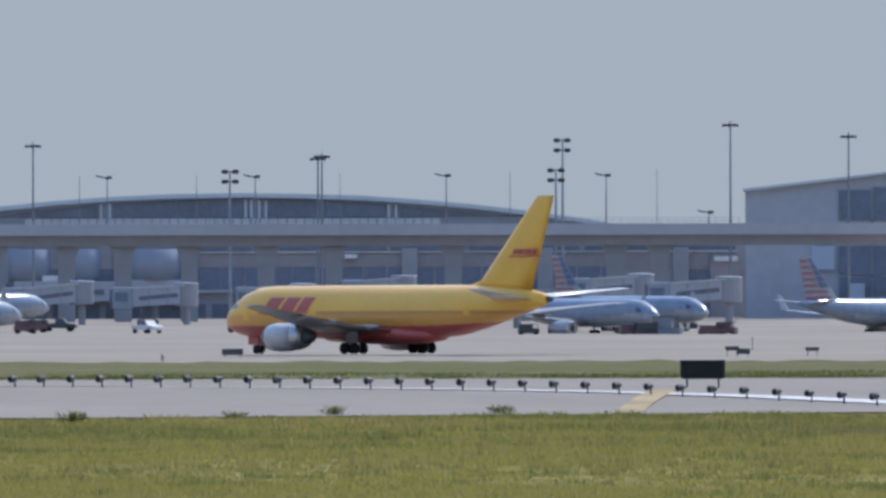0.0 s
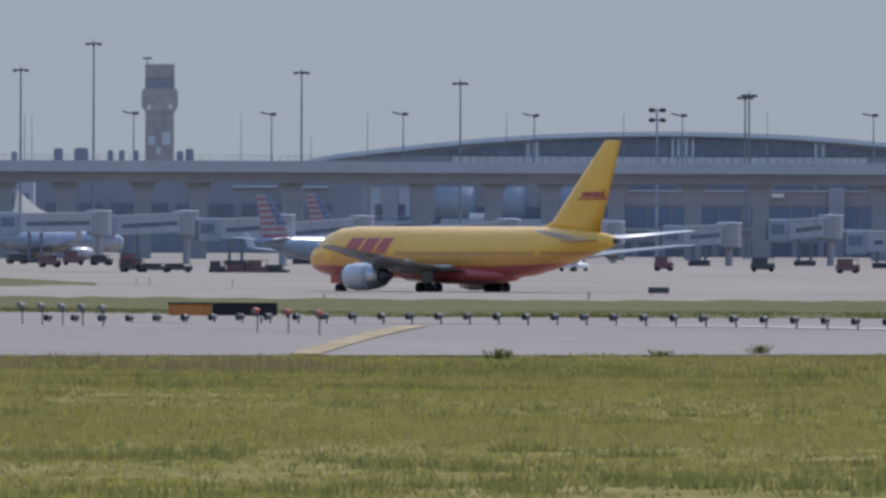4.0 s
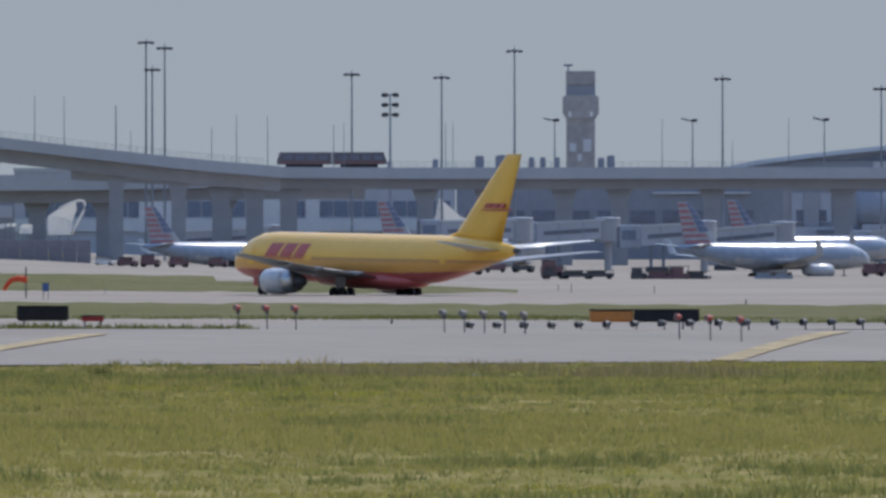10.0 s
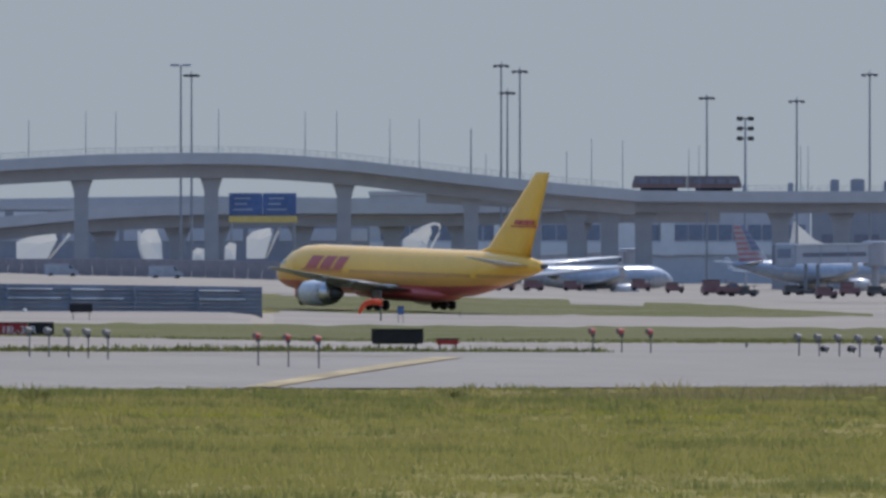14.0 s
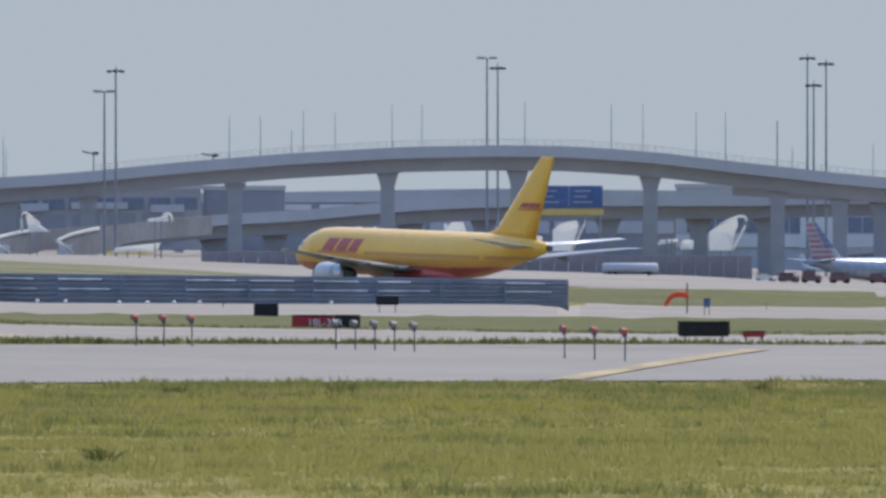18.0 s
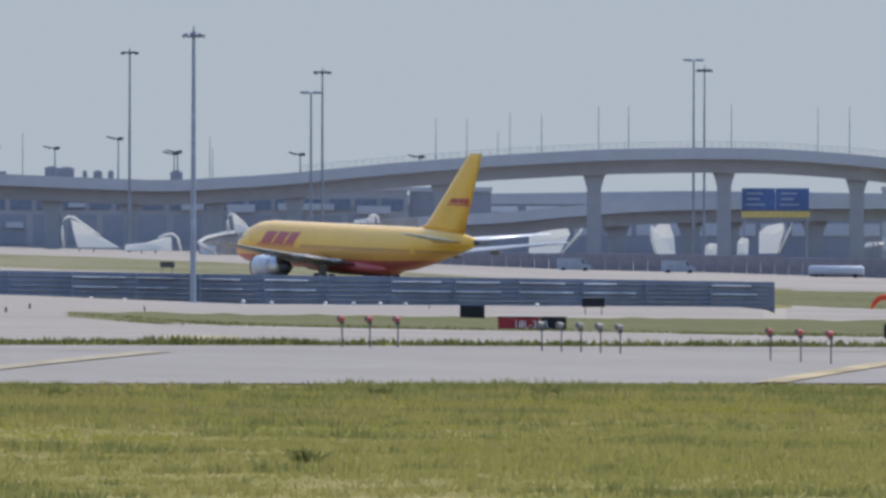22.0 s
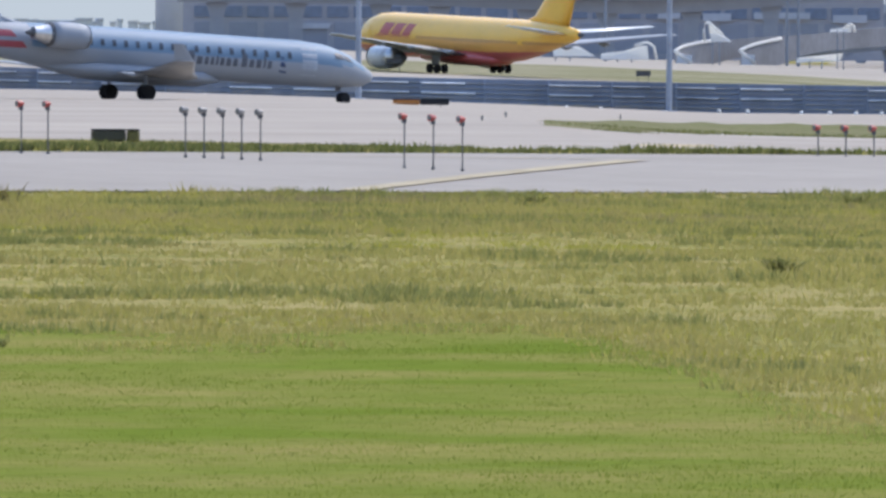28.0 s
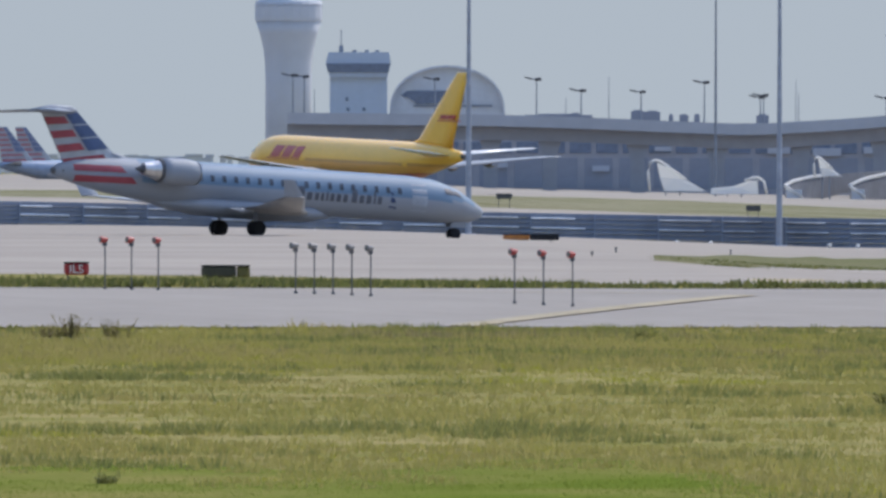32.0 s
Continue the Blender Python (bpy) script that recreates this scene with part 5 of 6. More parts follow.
def train():
    ob = thing("people_mover_train", stand(-158, 2624, 0, rise(285, 2620)), "dark two-car automated train standing on the viaduct", "train")
    for i, x0 in enumerate((-9.85, 0.0)):
        car = part("car_body", extrude_outline([(x0 + (0.5 if i == 0 else 0), 2.7), (x0, 1.2), (x0, 0.5), (x0 + 9.75, 0.5), (x0 + 9.75, 1.2), (x0 + (9.75 if i == 0 else 9.2), 2.7)], (0, 2.8)), TRAINMAT, ob, "dark car body")
        for k in range(4):
            part("window", slab(x0 + 1.2 + 2.1 * k, x0 + 2.7 + 2.1 * k, -0.06, 0.02, 1.3, 2.2, 0.02), TERMDARK, car)
        part("trim_band", slab(x0 + 0.4, x0 + 9.4, -0.04, 0.02, 0.65, 1.15), TRAINRED, car, "dull red band")
        part("bogie", slab(x0 + 1.5, x0 + 8.2, 0.4, 2.4, 0.0, 0.5, 0.05), BLACK, car)
    return ob


train()


def gantry_sign():
    d = 2440
    ob = thing("gantry_sign", stand(-909, d, 0, 0), "blue road sign with a yellow strip on a gantry", "road sign")
    k = d / FOCUS
    for s in (-1, 1):
        part("panel", slab((-29.5 + s * 30) * k, (29.5 + s * 30) * k, -0.2, 0, rise(328, d), rise(289, d), 0.05), SIGNBLUE, ob)
        for j, (x, w, v) in enumerate(((-20, 28, 297), (-20, 22, 307), (-22, 34, 317))):
            part("text_bar", slab((s * 30 + x) * k, (s * 30 + x + w) * k, -0.24, -0.19, rise(v + 2.4, d), rise(v, d)), GREY, ob)
    part("yellow_strip", slab(-60 * k, 61 * k, -0.2, 0, rise(341, d), rise(330, d), 0.05), SIGNYELLOW, ob)
    g = base_z(-909, d)
    for s in (-1, 1):
        part("post", tube([(s * 55 * k, 0.3, g), (s * 55 * k, 0.3, rise(292, d))], 0.22, 10), STEEL, ob)
    part("beam", slab(-58 * k, 58 * k, 0.1, 0.5, rise(312, d), rise(308, d)), STEEL, ob)


gantry_sign()


SHELLS = {          # membrane and rim as shares of width and height
    "peak": (((0, 0), (0, 0.55), (0.29, 0.76), (0.5, 0.86), (0.74, 0.95), (0.76, 0.72), (0.64, 0.38), (0.62, 0)), ((0.29, 0.76), (0.55, 0.9), (0.81, 1), (0.95, 0.97), (0.98, 0.88), (0.95, 0.72), (0.7, 0.2), (0.62, 0))),
    "leaf": (((0, 0), (0, 0.69), (0.2, 0.87), (0.45, 0.95), (0.71, 1), (0.75, 0.78), (0.55, 0)), ((0.97, 1), (0.93, 0.86), (0.58, 0.02))),
    "cowl": (((0.2, 0), (0.02, 0.5), (0.05, 0.85), (0.3, 1), (0.75, 1), (0.95, 0.6), (1, 0)), ((0, 0.95), (0, 0.5), (0.12, 0.22), (0.22, 0))),
    "slope": (((0.15, 0.92), (0.35, 0.75), (0.68, 0.35), (1, 0), (0.27, 0), (0.2, 0.45)), ((0.03, 0), (0.0, 0.6), (0.03, 0.9), (0.1, 1), (0.2, 0.98), (0.4, 0.72), (0.66, 0.38))),
    "arch": (((0, 0), (0.02, 0.35), (0.4, 0.48), (0.7, 0.8), (0.83, 0.8), (0.85, 0)), ((0.6, 0.8), (0.75, 0.98), (0.85, 1), (0.95, 0.75), (1, 0))),
    "wedge": (((0, 0), (0.04, 0.5), (1, 1), (0.92, 0.2)), None),
    "stub": (((0, 0), (0.05, 0.75), (0.4, 1), (1, 0.9), (0.95, 0)), None),
}


def shell(kind, b0, b1, v0, v1, d=2380):
    """A white membrane canopy with a tubular rim, on short posts beside the road."""
    g = base_z((b0 + b1) / 2, d)
    ob = thing("canopy_shell", stand(b0, d, 0, 0), "white membrane canopy shell with a tubular rim", "canopy", "white canopy shells")
    wide, zb, zt = (b1 - b0) * d / FOCUS, rise(v1, d), rise(v0, d)
    at = lambda u, w: (u * wide, zb + w * (zt - zb))
    membrane, rim = SHELLS[kind]
    bm = bmesh.new()
    # the membrane bulges away from its rim
    rings = []
    for off in (0.0, 0.12):
        rings.append([bm.verts.new((at(u, w)[0], off + 0.9 * math.sin(math.pi * min(1, max(0, w))) * (0.4 + u), at(u, w)[1])) for u, w in membrane])
    skin(bm, rings, False)
    for r in rings:
        mid = bm.verts.new(sum((v.co for v in r), Vector()) / len(r) + Vector((0, 0.35, 0)))
        for a, c in zip(r, r[1:] + r[:1]):
            bm.faces.new((a, c, mid))
    part("membrane", bm, CANVAS, ob, "white membrane")
    if rim:
        part("rim", tube([(at(u, w)[0], -0.1, at(u, w)[1]) for u, w in rim], 0.2, 8), CANVAS, ob, "white tubular rim", True)
    for u in (0.3, 0.55):
        part("post", tube([(u * wide, 0.3, g), (u * wide, 0.3, zb + 0.3)], 0.12, 6), STEEL, ob)


for args in (("leaf", -938, -878, 350, 405), ("peak", -661, -594, 343, 404), ("cowl", -1128, -1086, 353, 410), ("leaf", -1345, -1248, 361, 408), ("stub", -977, -956, 376, 407), ("stub", -1034, -1012, 386, 408), ("stub", -712, -688, 384, 402), ("wedge", -716, -752, 394, 383),
             ("slope", -2171, -2069, 342, 397), ("arch", -2061, -1961, 372, 402), ("slope", -1878, -1828, 336, 370), ("arch", -1655, -1611, 338, 352), ("wedge", -1716, -1631, 389, 407)):
    shell(*args)


def sail():
    d = 2700
    ob = thing("sail_canopy", stand(58, d, 0, 0), "pale triangular sail canopy beside the concourse", "canopy")
    k = d / FOCUS
    part("membrane", extrude_outline([(-38 * k, rise(394, d)), (-27 * k, rise(338, d)), (10 * k, rise(372, d)), (40 * k, rise(384, d)), (40 * k, rise(394, d))], (-0.2, 0.2)), CANVAS, ob)
    part("wall", slab(-38 * k, 42 * k, -0.3, 0.3, base_z(58, d), rise(393, d)), FACADE, ob)
    part("mast", tube([(-27 * k, 0.3, base_z(58, d)), (-27 * k, 0.3, rise(336, d))], 0.18, 8), STEEL, ob)


sail()


def curved_ramp():
    """Two roads curling down beside the shells, their walls ending in pale rounded noses."""
    for label, knots, d, tail in (("curved road ramp with dark side walls and a pale rim", [(-1929, 387), (-1915, 379), (-1880, 371), (-1834, 366), (-1760, 360), (-1690, 356)], 2420, 30), ("lower end of a curling road ramp with a pale rim", [(-1814, 386), (-1800, 379), (-1786, 374), (-1750, 366), (-1716, 360), (-1640, 350), (-1540, 342)], 2440, 26)):
        ob = thing("curved_ramp", Matrix(), label, "ramp", kind="structure")
        b0, b1 = knots[0][0], knots[-1][0]
        bm, rim, rings = bmesh.new(), [], []
        for i in range(31):
            b = b0 + (b1 - b0) * (i / 30) ** 1.6
            v = between(knots, b)[0]
            dd = d + 90 * (i / 30) ** 1.6
            m = stand(b, dd, 0, rise(v, dd))
            low = ease(0.3, 0.65, i / 30)
            g = (base_z(b, dd) - rise(v, dd)) * (1 - low) - 3.2 * low
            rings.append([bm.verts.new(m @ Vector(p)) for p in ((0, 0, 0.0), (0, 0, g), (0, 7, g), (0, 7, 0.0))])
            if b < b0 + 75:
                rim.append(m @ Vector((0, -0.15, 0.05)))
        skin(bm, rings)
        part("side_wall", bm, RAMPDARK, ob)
        # the rounded nose at the low end
        k = d / FOCUS
        nose = [stand(b0 + u, d - 0.4, 0, rise(between(knots, b0)[0] + w, d)).translation for u, w in ((tail, 22), (tail * 0.7, 14), (tail * 0.35, 8), (4, 4))]
        part("rim", tube(nose + rim, 0.3, 8), CANVAS, ob, "pale concrete rim", True)
        part("inner_wall", slab(3 * k, tail * k, -0.5, -0.2, base_z(b0, d), rise(between(knots, b0)[0] + 7, d)), FACADE_PALE, ob, "pale inner wall").matrix_basis = stand(b0, d, 0, 0)


curved_ramp()


def barrier_wall():
    ob = thing("retaining_wall", Matrix(), "dark panelled retaining wall along the road", "wall", kind="structure")
    d = 2330
    k = d / FOCUS
    for i in range(39):
        b = -1560 + 25 * i
        o = part("panel", slab(-12.2 * k, 12.2 * k, 0, 0.4, base_z(b, d), rise(405 + 8 * ease(-1200, -760, b), d), 0.03), RETAIN, ob)
        o.matrix_basis = stand(b + 12.5, d, 0, 0)


barrier_wall()

# ---- parked aircraft ----


def park(ob, b, d, turn, v=None):
    x, y = spot(b, d)
    ob.matrix_basis = pose(x, y, ground_z(x, y) if v is None else rise(v, d), 0, 0, turn)


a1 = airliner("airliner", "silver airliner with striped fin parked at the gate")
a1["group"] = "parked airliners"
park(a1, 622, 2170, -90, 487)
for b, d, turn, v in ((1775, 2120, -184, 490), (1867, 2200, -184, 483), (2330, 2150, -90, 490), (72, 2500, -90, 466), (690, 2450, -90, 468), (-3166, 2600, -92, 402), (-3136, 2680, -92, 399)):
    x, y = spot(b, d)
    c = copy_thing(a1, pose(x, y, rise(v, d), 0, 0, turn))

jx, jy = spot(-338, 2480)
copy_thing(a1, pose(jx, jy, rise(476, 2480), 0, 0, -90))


def jet_bridge(b0, b1, va, vb, d, label="grey ribbed jet bridge at the gate"):
    """A sloping tunnel from a round rotunda to a cab on legs."""
    mid = (b0 + b1) / 2
    k = d / FOCUS
    ob = thing("jet_bridge", stand(mid, d, 0, 0), label, "jet bridge", "jet bridges")
    x0, x1 = (b0 - mid) * k, (b1 - mid) * k
    za, zb = rise(va, d), rise(vb, d)
    g = base_z(mid, d)
    part("tunnel", extrude_outline([(x0, za - 3.0), (x1, zb - 3.0), (x1, zb), (x0, za)], (-1.6, 1.6)), FACADE, ob, "grey ribbed tunnel")
    # sunlight on the tunnel top is put in as a paler slab
    part("sunlit_roof_strip", extrude_outline([(x0 - 0.2, za + 0.02), (x1 + 0.2, zb + 0.02), (x1 + 0.2, zb + 0.28), (x0 - 0.2, za + 0.28)], (-1.9, 1.9)), FACADE_PALE, ob, "pale strip for the sunlit tunnel roof")
    n = max(3, int((x1 - x0) / 3.4))
    for i in range(1, n):
        x = x0 + (x1 - x0) * i / n
        z = za + (zb - za) * i / n
        part("rib", slab(x - 0.08, x + 0.08, -1.70, 1.7, z - 3.05, z + 0.01), GREY, ob)
    part("tunnel_window", extrude_outline([(x0 + 1.5, za - 1.9), (x1 - 1.5, zb - 1.9), (x1 - 1.5, zb - 1.2), (x0 + 1.5, za - 1.2)], (-1.66, -1.5)), TERMDARK, ob, "dark window strip")
    part("rotunda", tube([(x1, 0, g), (x1, 0, zb - 3.6), (x1, 0, zb - 3.45), (x1, 0, zb + 0.3)], [0.6, 0.6, 2.0, 2.0], 16), PIER, ob)
    part("rotunda_roof", tube([(x1, 0, zb + 0.3), (x1, 0, zb + 0.5), (x1, 0, zb + 0.6)], [2.15, 2.05, 0.2], 16), FACADE, ob)
    part("cab", slab(x0 - 3.0, x0 + 0.4, -2.0, 2.0, za - 3.5, za + 0.4, 0.2), GREY, ob)
    part("bellows", slab(x0 - 3.5, x0 - 2.95, -1.7, 1.7, za - 3.2, za + 0.1, 0.1), TERMDARK, ob, "dark folded bellows")
    part("cab_window", slab(x0 - 2.6, x0 - 0.4, -2.08, -1.9, za - 2.0, za - 0.5), SKYGLASS, ob)
    for s in (-1, 1):
        part("leg", slab(x0 + 3.0 + s * 1.0 - 0.25, x0 + 3.0 + s * 1.0 + 0.25, -0.3, 0.3, g, za - 3.0, 0.03), STEEL, ob)
    part("wheel_carriage", slab(x0 + 1.2, x0 + 4.8, -0.9, 0.9, g, g + 1.1, 0.15), DARK, ob)


for args in ((30, 175, 382, 380, 2400), (200, 330, 386, 380, 2420), (384, 500, 392, 386, 2360), (505, 640, 398, 388, 2420), (790, 900, 402, 392, 2500), (985, 1085, 402, 396, 2500), (1205, 1290, 402, 398, 2400), (1392, 1470, 390, 384, 2420), (1530, 1670, 410, 403, 2330), (1795, 1890, 388, 382, 2360), (1935, 2045, 396, 388, 2300), (-430, -260, 400, 392, 2720)):
    jet_bridge(*args)

# ---- blast fence ----


def blast_fence():
    d = 1450
    ob = thing("blast_fence", Matrix(), "long low dark blue steel blast fence with horizontal slats", "blast fence", kind="structure")
    # levels of top edge along the bearings
    top = [(-4300, 412), (-3250, 417), (-2700, 430), (-2300, 437), (-1850, 444), (-1300, 450), (-909, 455)]
    foot = FENCE_FOOT
    ends = [-4300 + 113.03 * i for i in range(31)]
    for i, (b0, b1) in enumerate(zip(ends, ends[1:])):
        for row in range(6):
            bm = bmesh.new()
            vs, lips = [], []
            for b in (b0 + 1, b1 - 1):
                t, f = between(top, b)[0], between(foot, b)[0]
                h0, h1 = f + (t - f) * row / 6, f + (t - f) * (row + 0.93) / 6
                x, y = spot(b, d)
                m0 = stand(b, d, 0, rise(h0, d))
                m1 = stand(b, d, 0, rise(h1, d))
                back = 0.16 * row
                lips.append(m1 @ Vector((0, back + 0.12, 0)))
                vs.append([m0 @ Vector((0, back, 0)), m1 @ Vector((0, back + 0.30, 0)), m1 @ Vector((0, back + 0.34, 0.02)), m0 @ Vector((0, back + 0.10, 0))])
            ra, rb = [[bm.verts.new(p) for p in v] for v in vs]
            skin(bm, [ra, rb])
            part("slat", bm, FENCE, ob)
            # broken sun glints along two slat rows, added as thin pale bars
            if row in (2, 4) and i % 5 != 3:
                bm = bmesh.new()
                e0, e1 = lips
                cutoff = e0.lerp(e1, random.uniform(0.5, 1.0))
                tube([e0, cutoff], 0.09, 4, bm)
                part("glint_bar", bm, FENCE_GLINT, ob, "pale bar for a sun glint on a slat")
        x, y = spot(b0, d)
        t = rise(between(top, b0)[0], d)
        z = ground_z(x, y) - 0.3
        part("post", extrude_outline([(0.05, z), (2.2, z), (1.25, t), (1.0, t)], (-0.07, 0.07), "x"), STEEL, ob).matrix_basis = stand(b0, d, 0, 0)
        f = rise(between(foot, (b0 + b1) / 2)[0], d)
        part("footing", slab(-56 * d / FOCUS, 56 * d / FOCUS, 0.05, 0.5, z - 0.4, f + 0.02), FENCE, ob).matrix_basis = stand((b0 + b1) / 2, d, 0, 0)


blast_fence()

# ---- signs ----


def sign_box(name, label, b0, b1, v0, v1, faces, d=None, text=None, category="sign"):
    """A rounded box sign on legs; faces are (share, material) from left to right."""
    d = d or reach((b0 + b1) / 2, v1 + 1)
    k = d / FOCUS
    mid = (b0 + b1) / 2
    ob = thing(name, stand(mid, d, random.uniform(-4, 4)), label, category)
    x, y = spot(mid, d)
    lo = rise(v1, d) - ground_z(x, y)
    hi = rise(v0, d) - ground_z(x, y)
    lo = max(lo, 0.05)
    t0 = 0.0
    for share, m in faces:
        w0, w1 = (b0 - mid + (b1 - b0) * t0) * k, (b0 - mid + (b1 - b0) * (t0 + share)) * k
        part("panel", slab(w0 + 0.01, w1 - 0.01, -0.12, 0.12, lo, hi, min(0.08, (hi - lo) / 5)), m, ob)
        t0 += share
    for s in (-0.35, 0.35):
        part("leg", tube([(s * (b1 - b0) * k, 0, -0.1), (s * (b1 - b0) * k, 0, lo + 0.05)], 0.04, 6), DARK, ob)
    part("cap_strip", slab((b0 - mid) * k, (b1 - mid) * k, -0.13, 0.13, hi - 0.03, hi + 0.02), SIGNBLACK, ob)
    if text:
        words, size, dx, dz = text
        cu = bpy.data.curves.new("lettering", "FONT")
        cu.body, cu.size, cu.extrude, cu.align_x = words, size, 0.006, "CENTER"
        t = new("lettering", cu)
        me = bpy.data.meshes.new_from_object(t)
        bpy.data.objects.remove(t)
        me.materials.append(WHITE)
        o = new("lettering", me)
        o.parent = ob
        o.matrix_basis = Matrix.Translation((dx, -0.145, lo + dz)) @ Matrix.Rotation(radians(90), 4, "X")
    return ob


sign_box("runway_sign_back", "black back of a runway sign at the pavement edge", 1958, 2038, 531, 563, ((1.0, SIGNBLACK),), 540)
sign_box("taxiway_sign", "low sign with orange-brown and black panels beside the overrun", 297, 492, 538, 560, ((0.40, SIGNORANGE), (0.6, SIGNBLACK)), 545)
sign_box("runway_sign_back", "black back of a runway sign on the grass strip", -717, -624, 530, 556, ((1.0, SIGNBLACK),), 560)
sign_box("small_red_sign", "small low red sign on the grass strip", -602, -562, 547, 557, ((1.0, SIGNRED),), 560)
sign_box("runway_sign_back", "black box sign beside the taxiway", -1467, -1423, 498, 521, ((1.0, SIGNBLACK),))
sign_box("runway_sign_back", "small black box sign in front of the blast fence", -1251, -1210, 485, 500, ((1.0, SIGNBLACK),), 1330)
sign_box("holding_sign", "red runway holding sign with white characters and black end", -1400, -1278, 518, 542, ((0.62, SIGNRED), (0.38, SIGNBLACK)), None, ("18L-36R", 0.52, -0.05, 0.11))
sign_box("holding_sign", "small red holding sign with white letters in the grass", -3205, -3160, 525, 547, ((1.0, SIGNRED),), 508, ("ILS", 0.42, 0.0, 0.06))
sign_box("taxiway_sign", "dark olive two-panel sign in the grass strip", -2962, -2875, 530, 552, ((0.72, mat("weathered_sign_back", (0.06, 0.058, 0.04), 0.7, size=0.6)), (0.28, mat("olive_panel", (0.13, 0.115, 0.035), 0.6, size=1))), 508)
sign_box("low_barrier", "low orange and dark barrier in front of the blast fence", -2428, -2328, 474, 484, ((0.48, SIGNORANGE), (0.52, SIGNBLACK)), 960, category="barrier")
sign_box("ground_sign", "low flat dark sign on the apron edge", 1147, 1185, 508, 518, ((1.0, DARK),), 1430)
sign_box("ground_sign", "low dark box sign on the infield", -1998, -1972, 422, 432, ((1.0, DARK),), 1700)
sign_box("ground_sign", "low dark box sign on the infield", -2440, -2412, 402, 411, ((1.0, DARK),), 1780)
sign_box("ground_sign", "small blue box by the taxiway", -671, -659, 489, 504, ((1.0, SIGNBLUE),), 1480)
for b, v0, v1 in ((2050, 506, 513), (2192, 508, 514), (2070, 510, 519)):
    sign_box("ground_sign", "low dark table-like marker on the apron edge", b - 12, b + 12, v0, v1, ((1.0, DARK),), 1420)
for b, v0, v1 in ((265 - 0, 493, 508), (412, 497, 510), (1041, 518, 530), (574, 522, 532), (1043, 521, 531), (2086, 490, 514), (-560, 498, 510), (-1521, 498, 506), (-2270, 505, 514), (-2228, 498, 508), (-2025, 502, 512), (-53, 556, 566), (242, 495, 505)):
    d = reach(b, v1)
    m = thing("edge_marker", stand(b, d), "thin dark edge marker post beside the pavement", "marker", "edge markers")
    part("post", tube([(0, 0, 0), (0, 0, (v1 - v0) * d / FOCUS)], 0.04, 6), DARK, m)
    part("cap", tube([(0, 0, (v1 - v0) * d / FOCUS - 0.1), (0, 0, (v1 - v0) * d / FOCUS + 0.06)], [0.06, 0.04], 8), DARK, m)
for b, v in ((-1705, 497), (-1655, 497), (-1608, 497), (-1563, 497), (-1330, 498), (-1800, 495), (-1850, 494), (-2060, 491), (-2120, 489), (-2650, 474), (-2760, 470), (-3000, 466)):
    m = thing("ground_lamp", stand(b, 1440, 0, rise(v + 4, 1440)), "small white lamp at the foot of the blast fence", "lamp", "fence foot lamps")
    part("base", tube([(0, 0, -0.3), (0, 0, 0.12)], 0.12, 8), GREY, m)
    part("globe", tube([(0, 0, 0.1), (0, 0, 0.22), (0, 0, 0.42), (0, 0, 0.52)], [0.1, 0.2, 0.2, 0.06], 10), WHITE, m)


def windsock():
    d = 1500
    k = d / FOCUS
    ob = thing("windsock", stand(-700, d), "orange-red drooping windsock on a dark pole", "windsock")
    x, y = spot(-700, d)
    z = lambda v: rise(v, d) - ground_z(x, y)
    part("pole", tube([(0, 0, -0.2), (0, 0, z(461))], 0.07, 8), DARK, ob)
    part("hoop", tube([(-0.2, 0, z(483)), (0.15, 0, z(483))], 0.32, 14), WINDSOCK, ob)
    part("sock", tube([(-0.1, 0, z(482)), (-0.9, 0, z(481)), (-1.5, 0, z(484)), (-1.9, 0, z(491)), (-2.25, 0, z(502))], [0.33, 0.3, 0.28, 0.24, 0.16], 12), WINDSOCK, ob, "drooping orange fabric sock", True)


windsock()

# ---- apron vehicles ----


def pickup(b, d, v, turn, material, label):
    ob = thing("pickup_truck", stand(b, d, turn, rise(v, d)), label, "pickup truck")
    part("body", extrude_outline([(-2.7, 0.5), (2.6, 0.5), (2.7, 0.9), (2.5, 1.15), (1.3, 1.25), (-2.7, 1.25)], (-0.95, 0.95)), material, ob)
    part("cabin", extrude_outline([(-0.6, 1.24), (1.3, 1.24), (0.7, 1.95), (-0.4, 1.95)], (-0.85, 0.85)), material, ob)
    part("side_window", extrude_outline([(-0.4, 1.3), (1.0, 1.3), (0.6, 1.85), (-0.3, 1.85)], (-0.88, 0.88)), GLASS, ob)
    for x in (-1.7, 1.7):
        for s in (-1, 1):
            part("wheel", tube([(x, s * 0.95 - 0.12, 0.38), (x, s * 0.95 + 0.12, 0.38)], 0.38, 14), BLACK, ob)
    part("beacon_bar", slab(-0.1, 0.3, -0.5, 0.5, 1.95, 2.1), SIGNORANGE, ob)


pickup(1015, 2150, 480, -55, WHITE, "white pickup truck parked on the apron")
pickup(860, 2250, 476, -10, DARK, "dark pickup truck parked beside the terminal")
pickup(-80, 2300, 470, 10, CARTRED, "dull red service truck near the parked airliners")


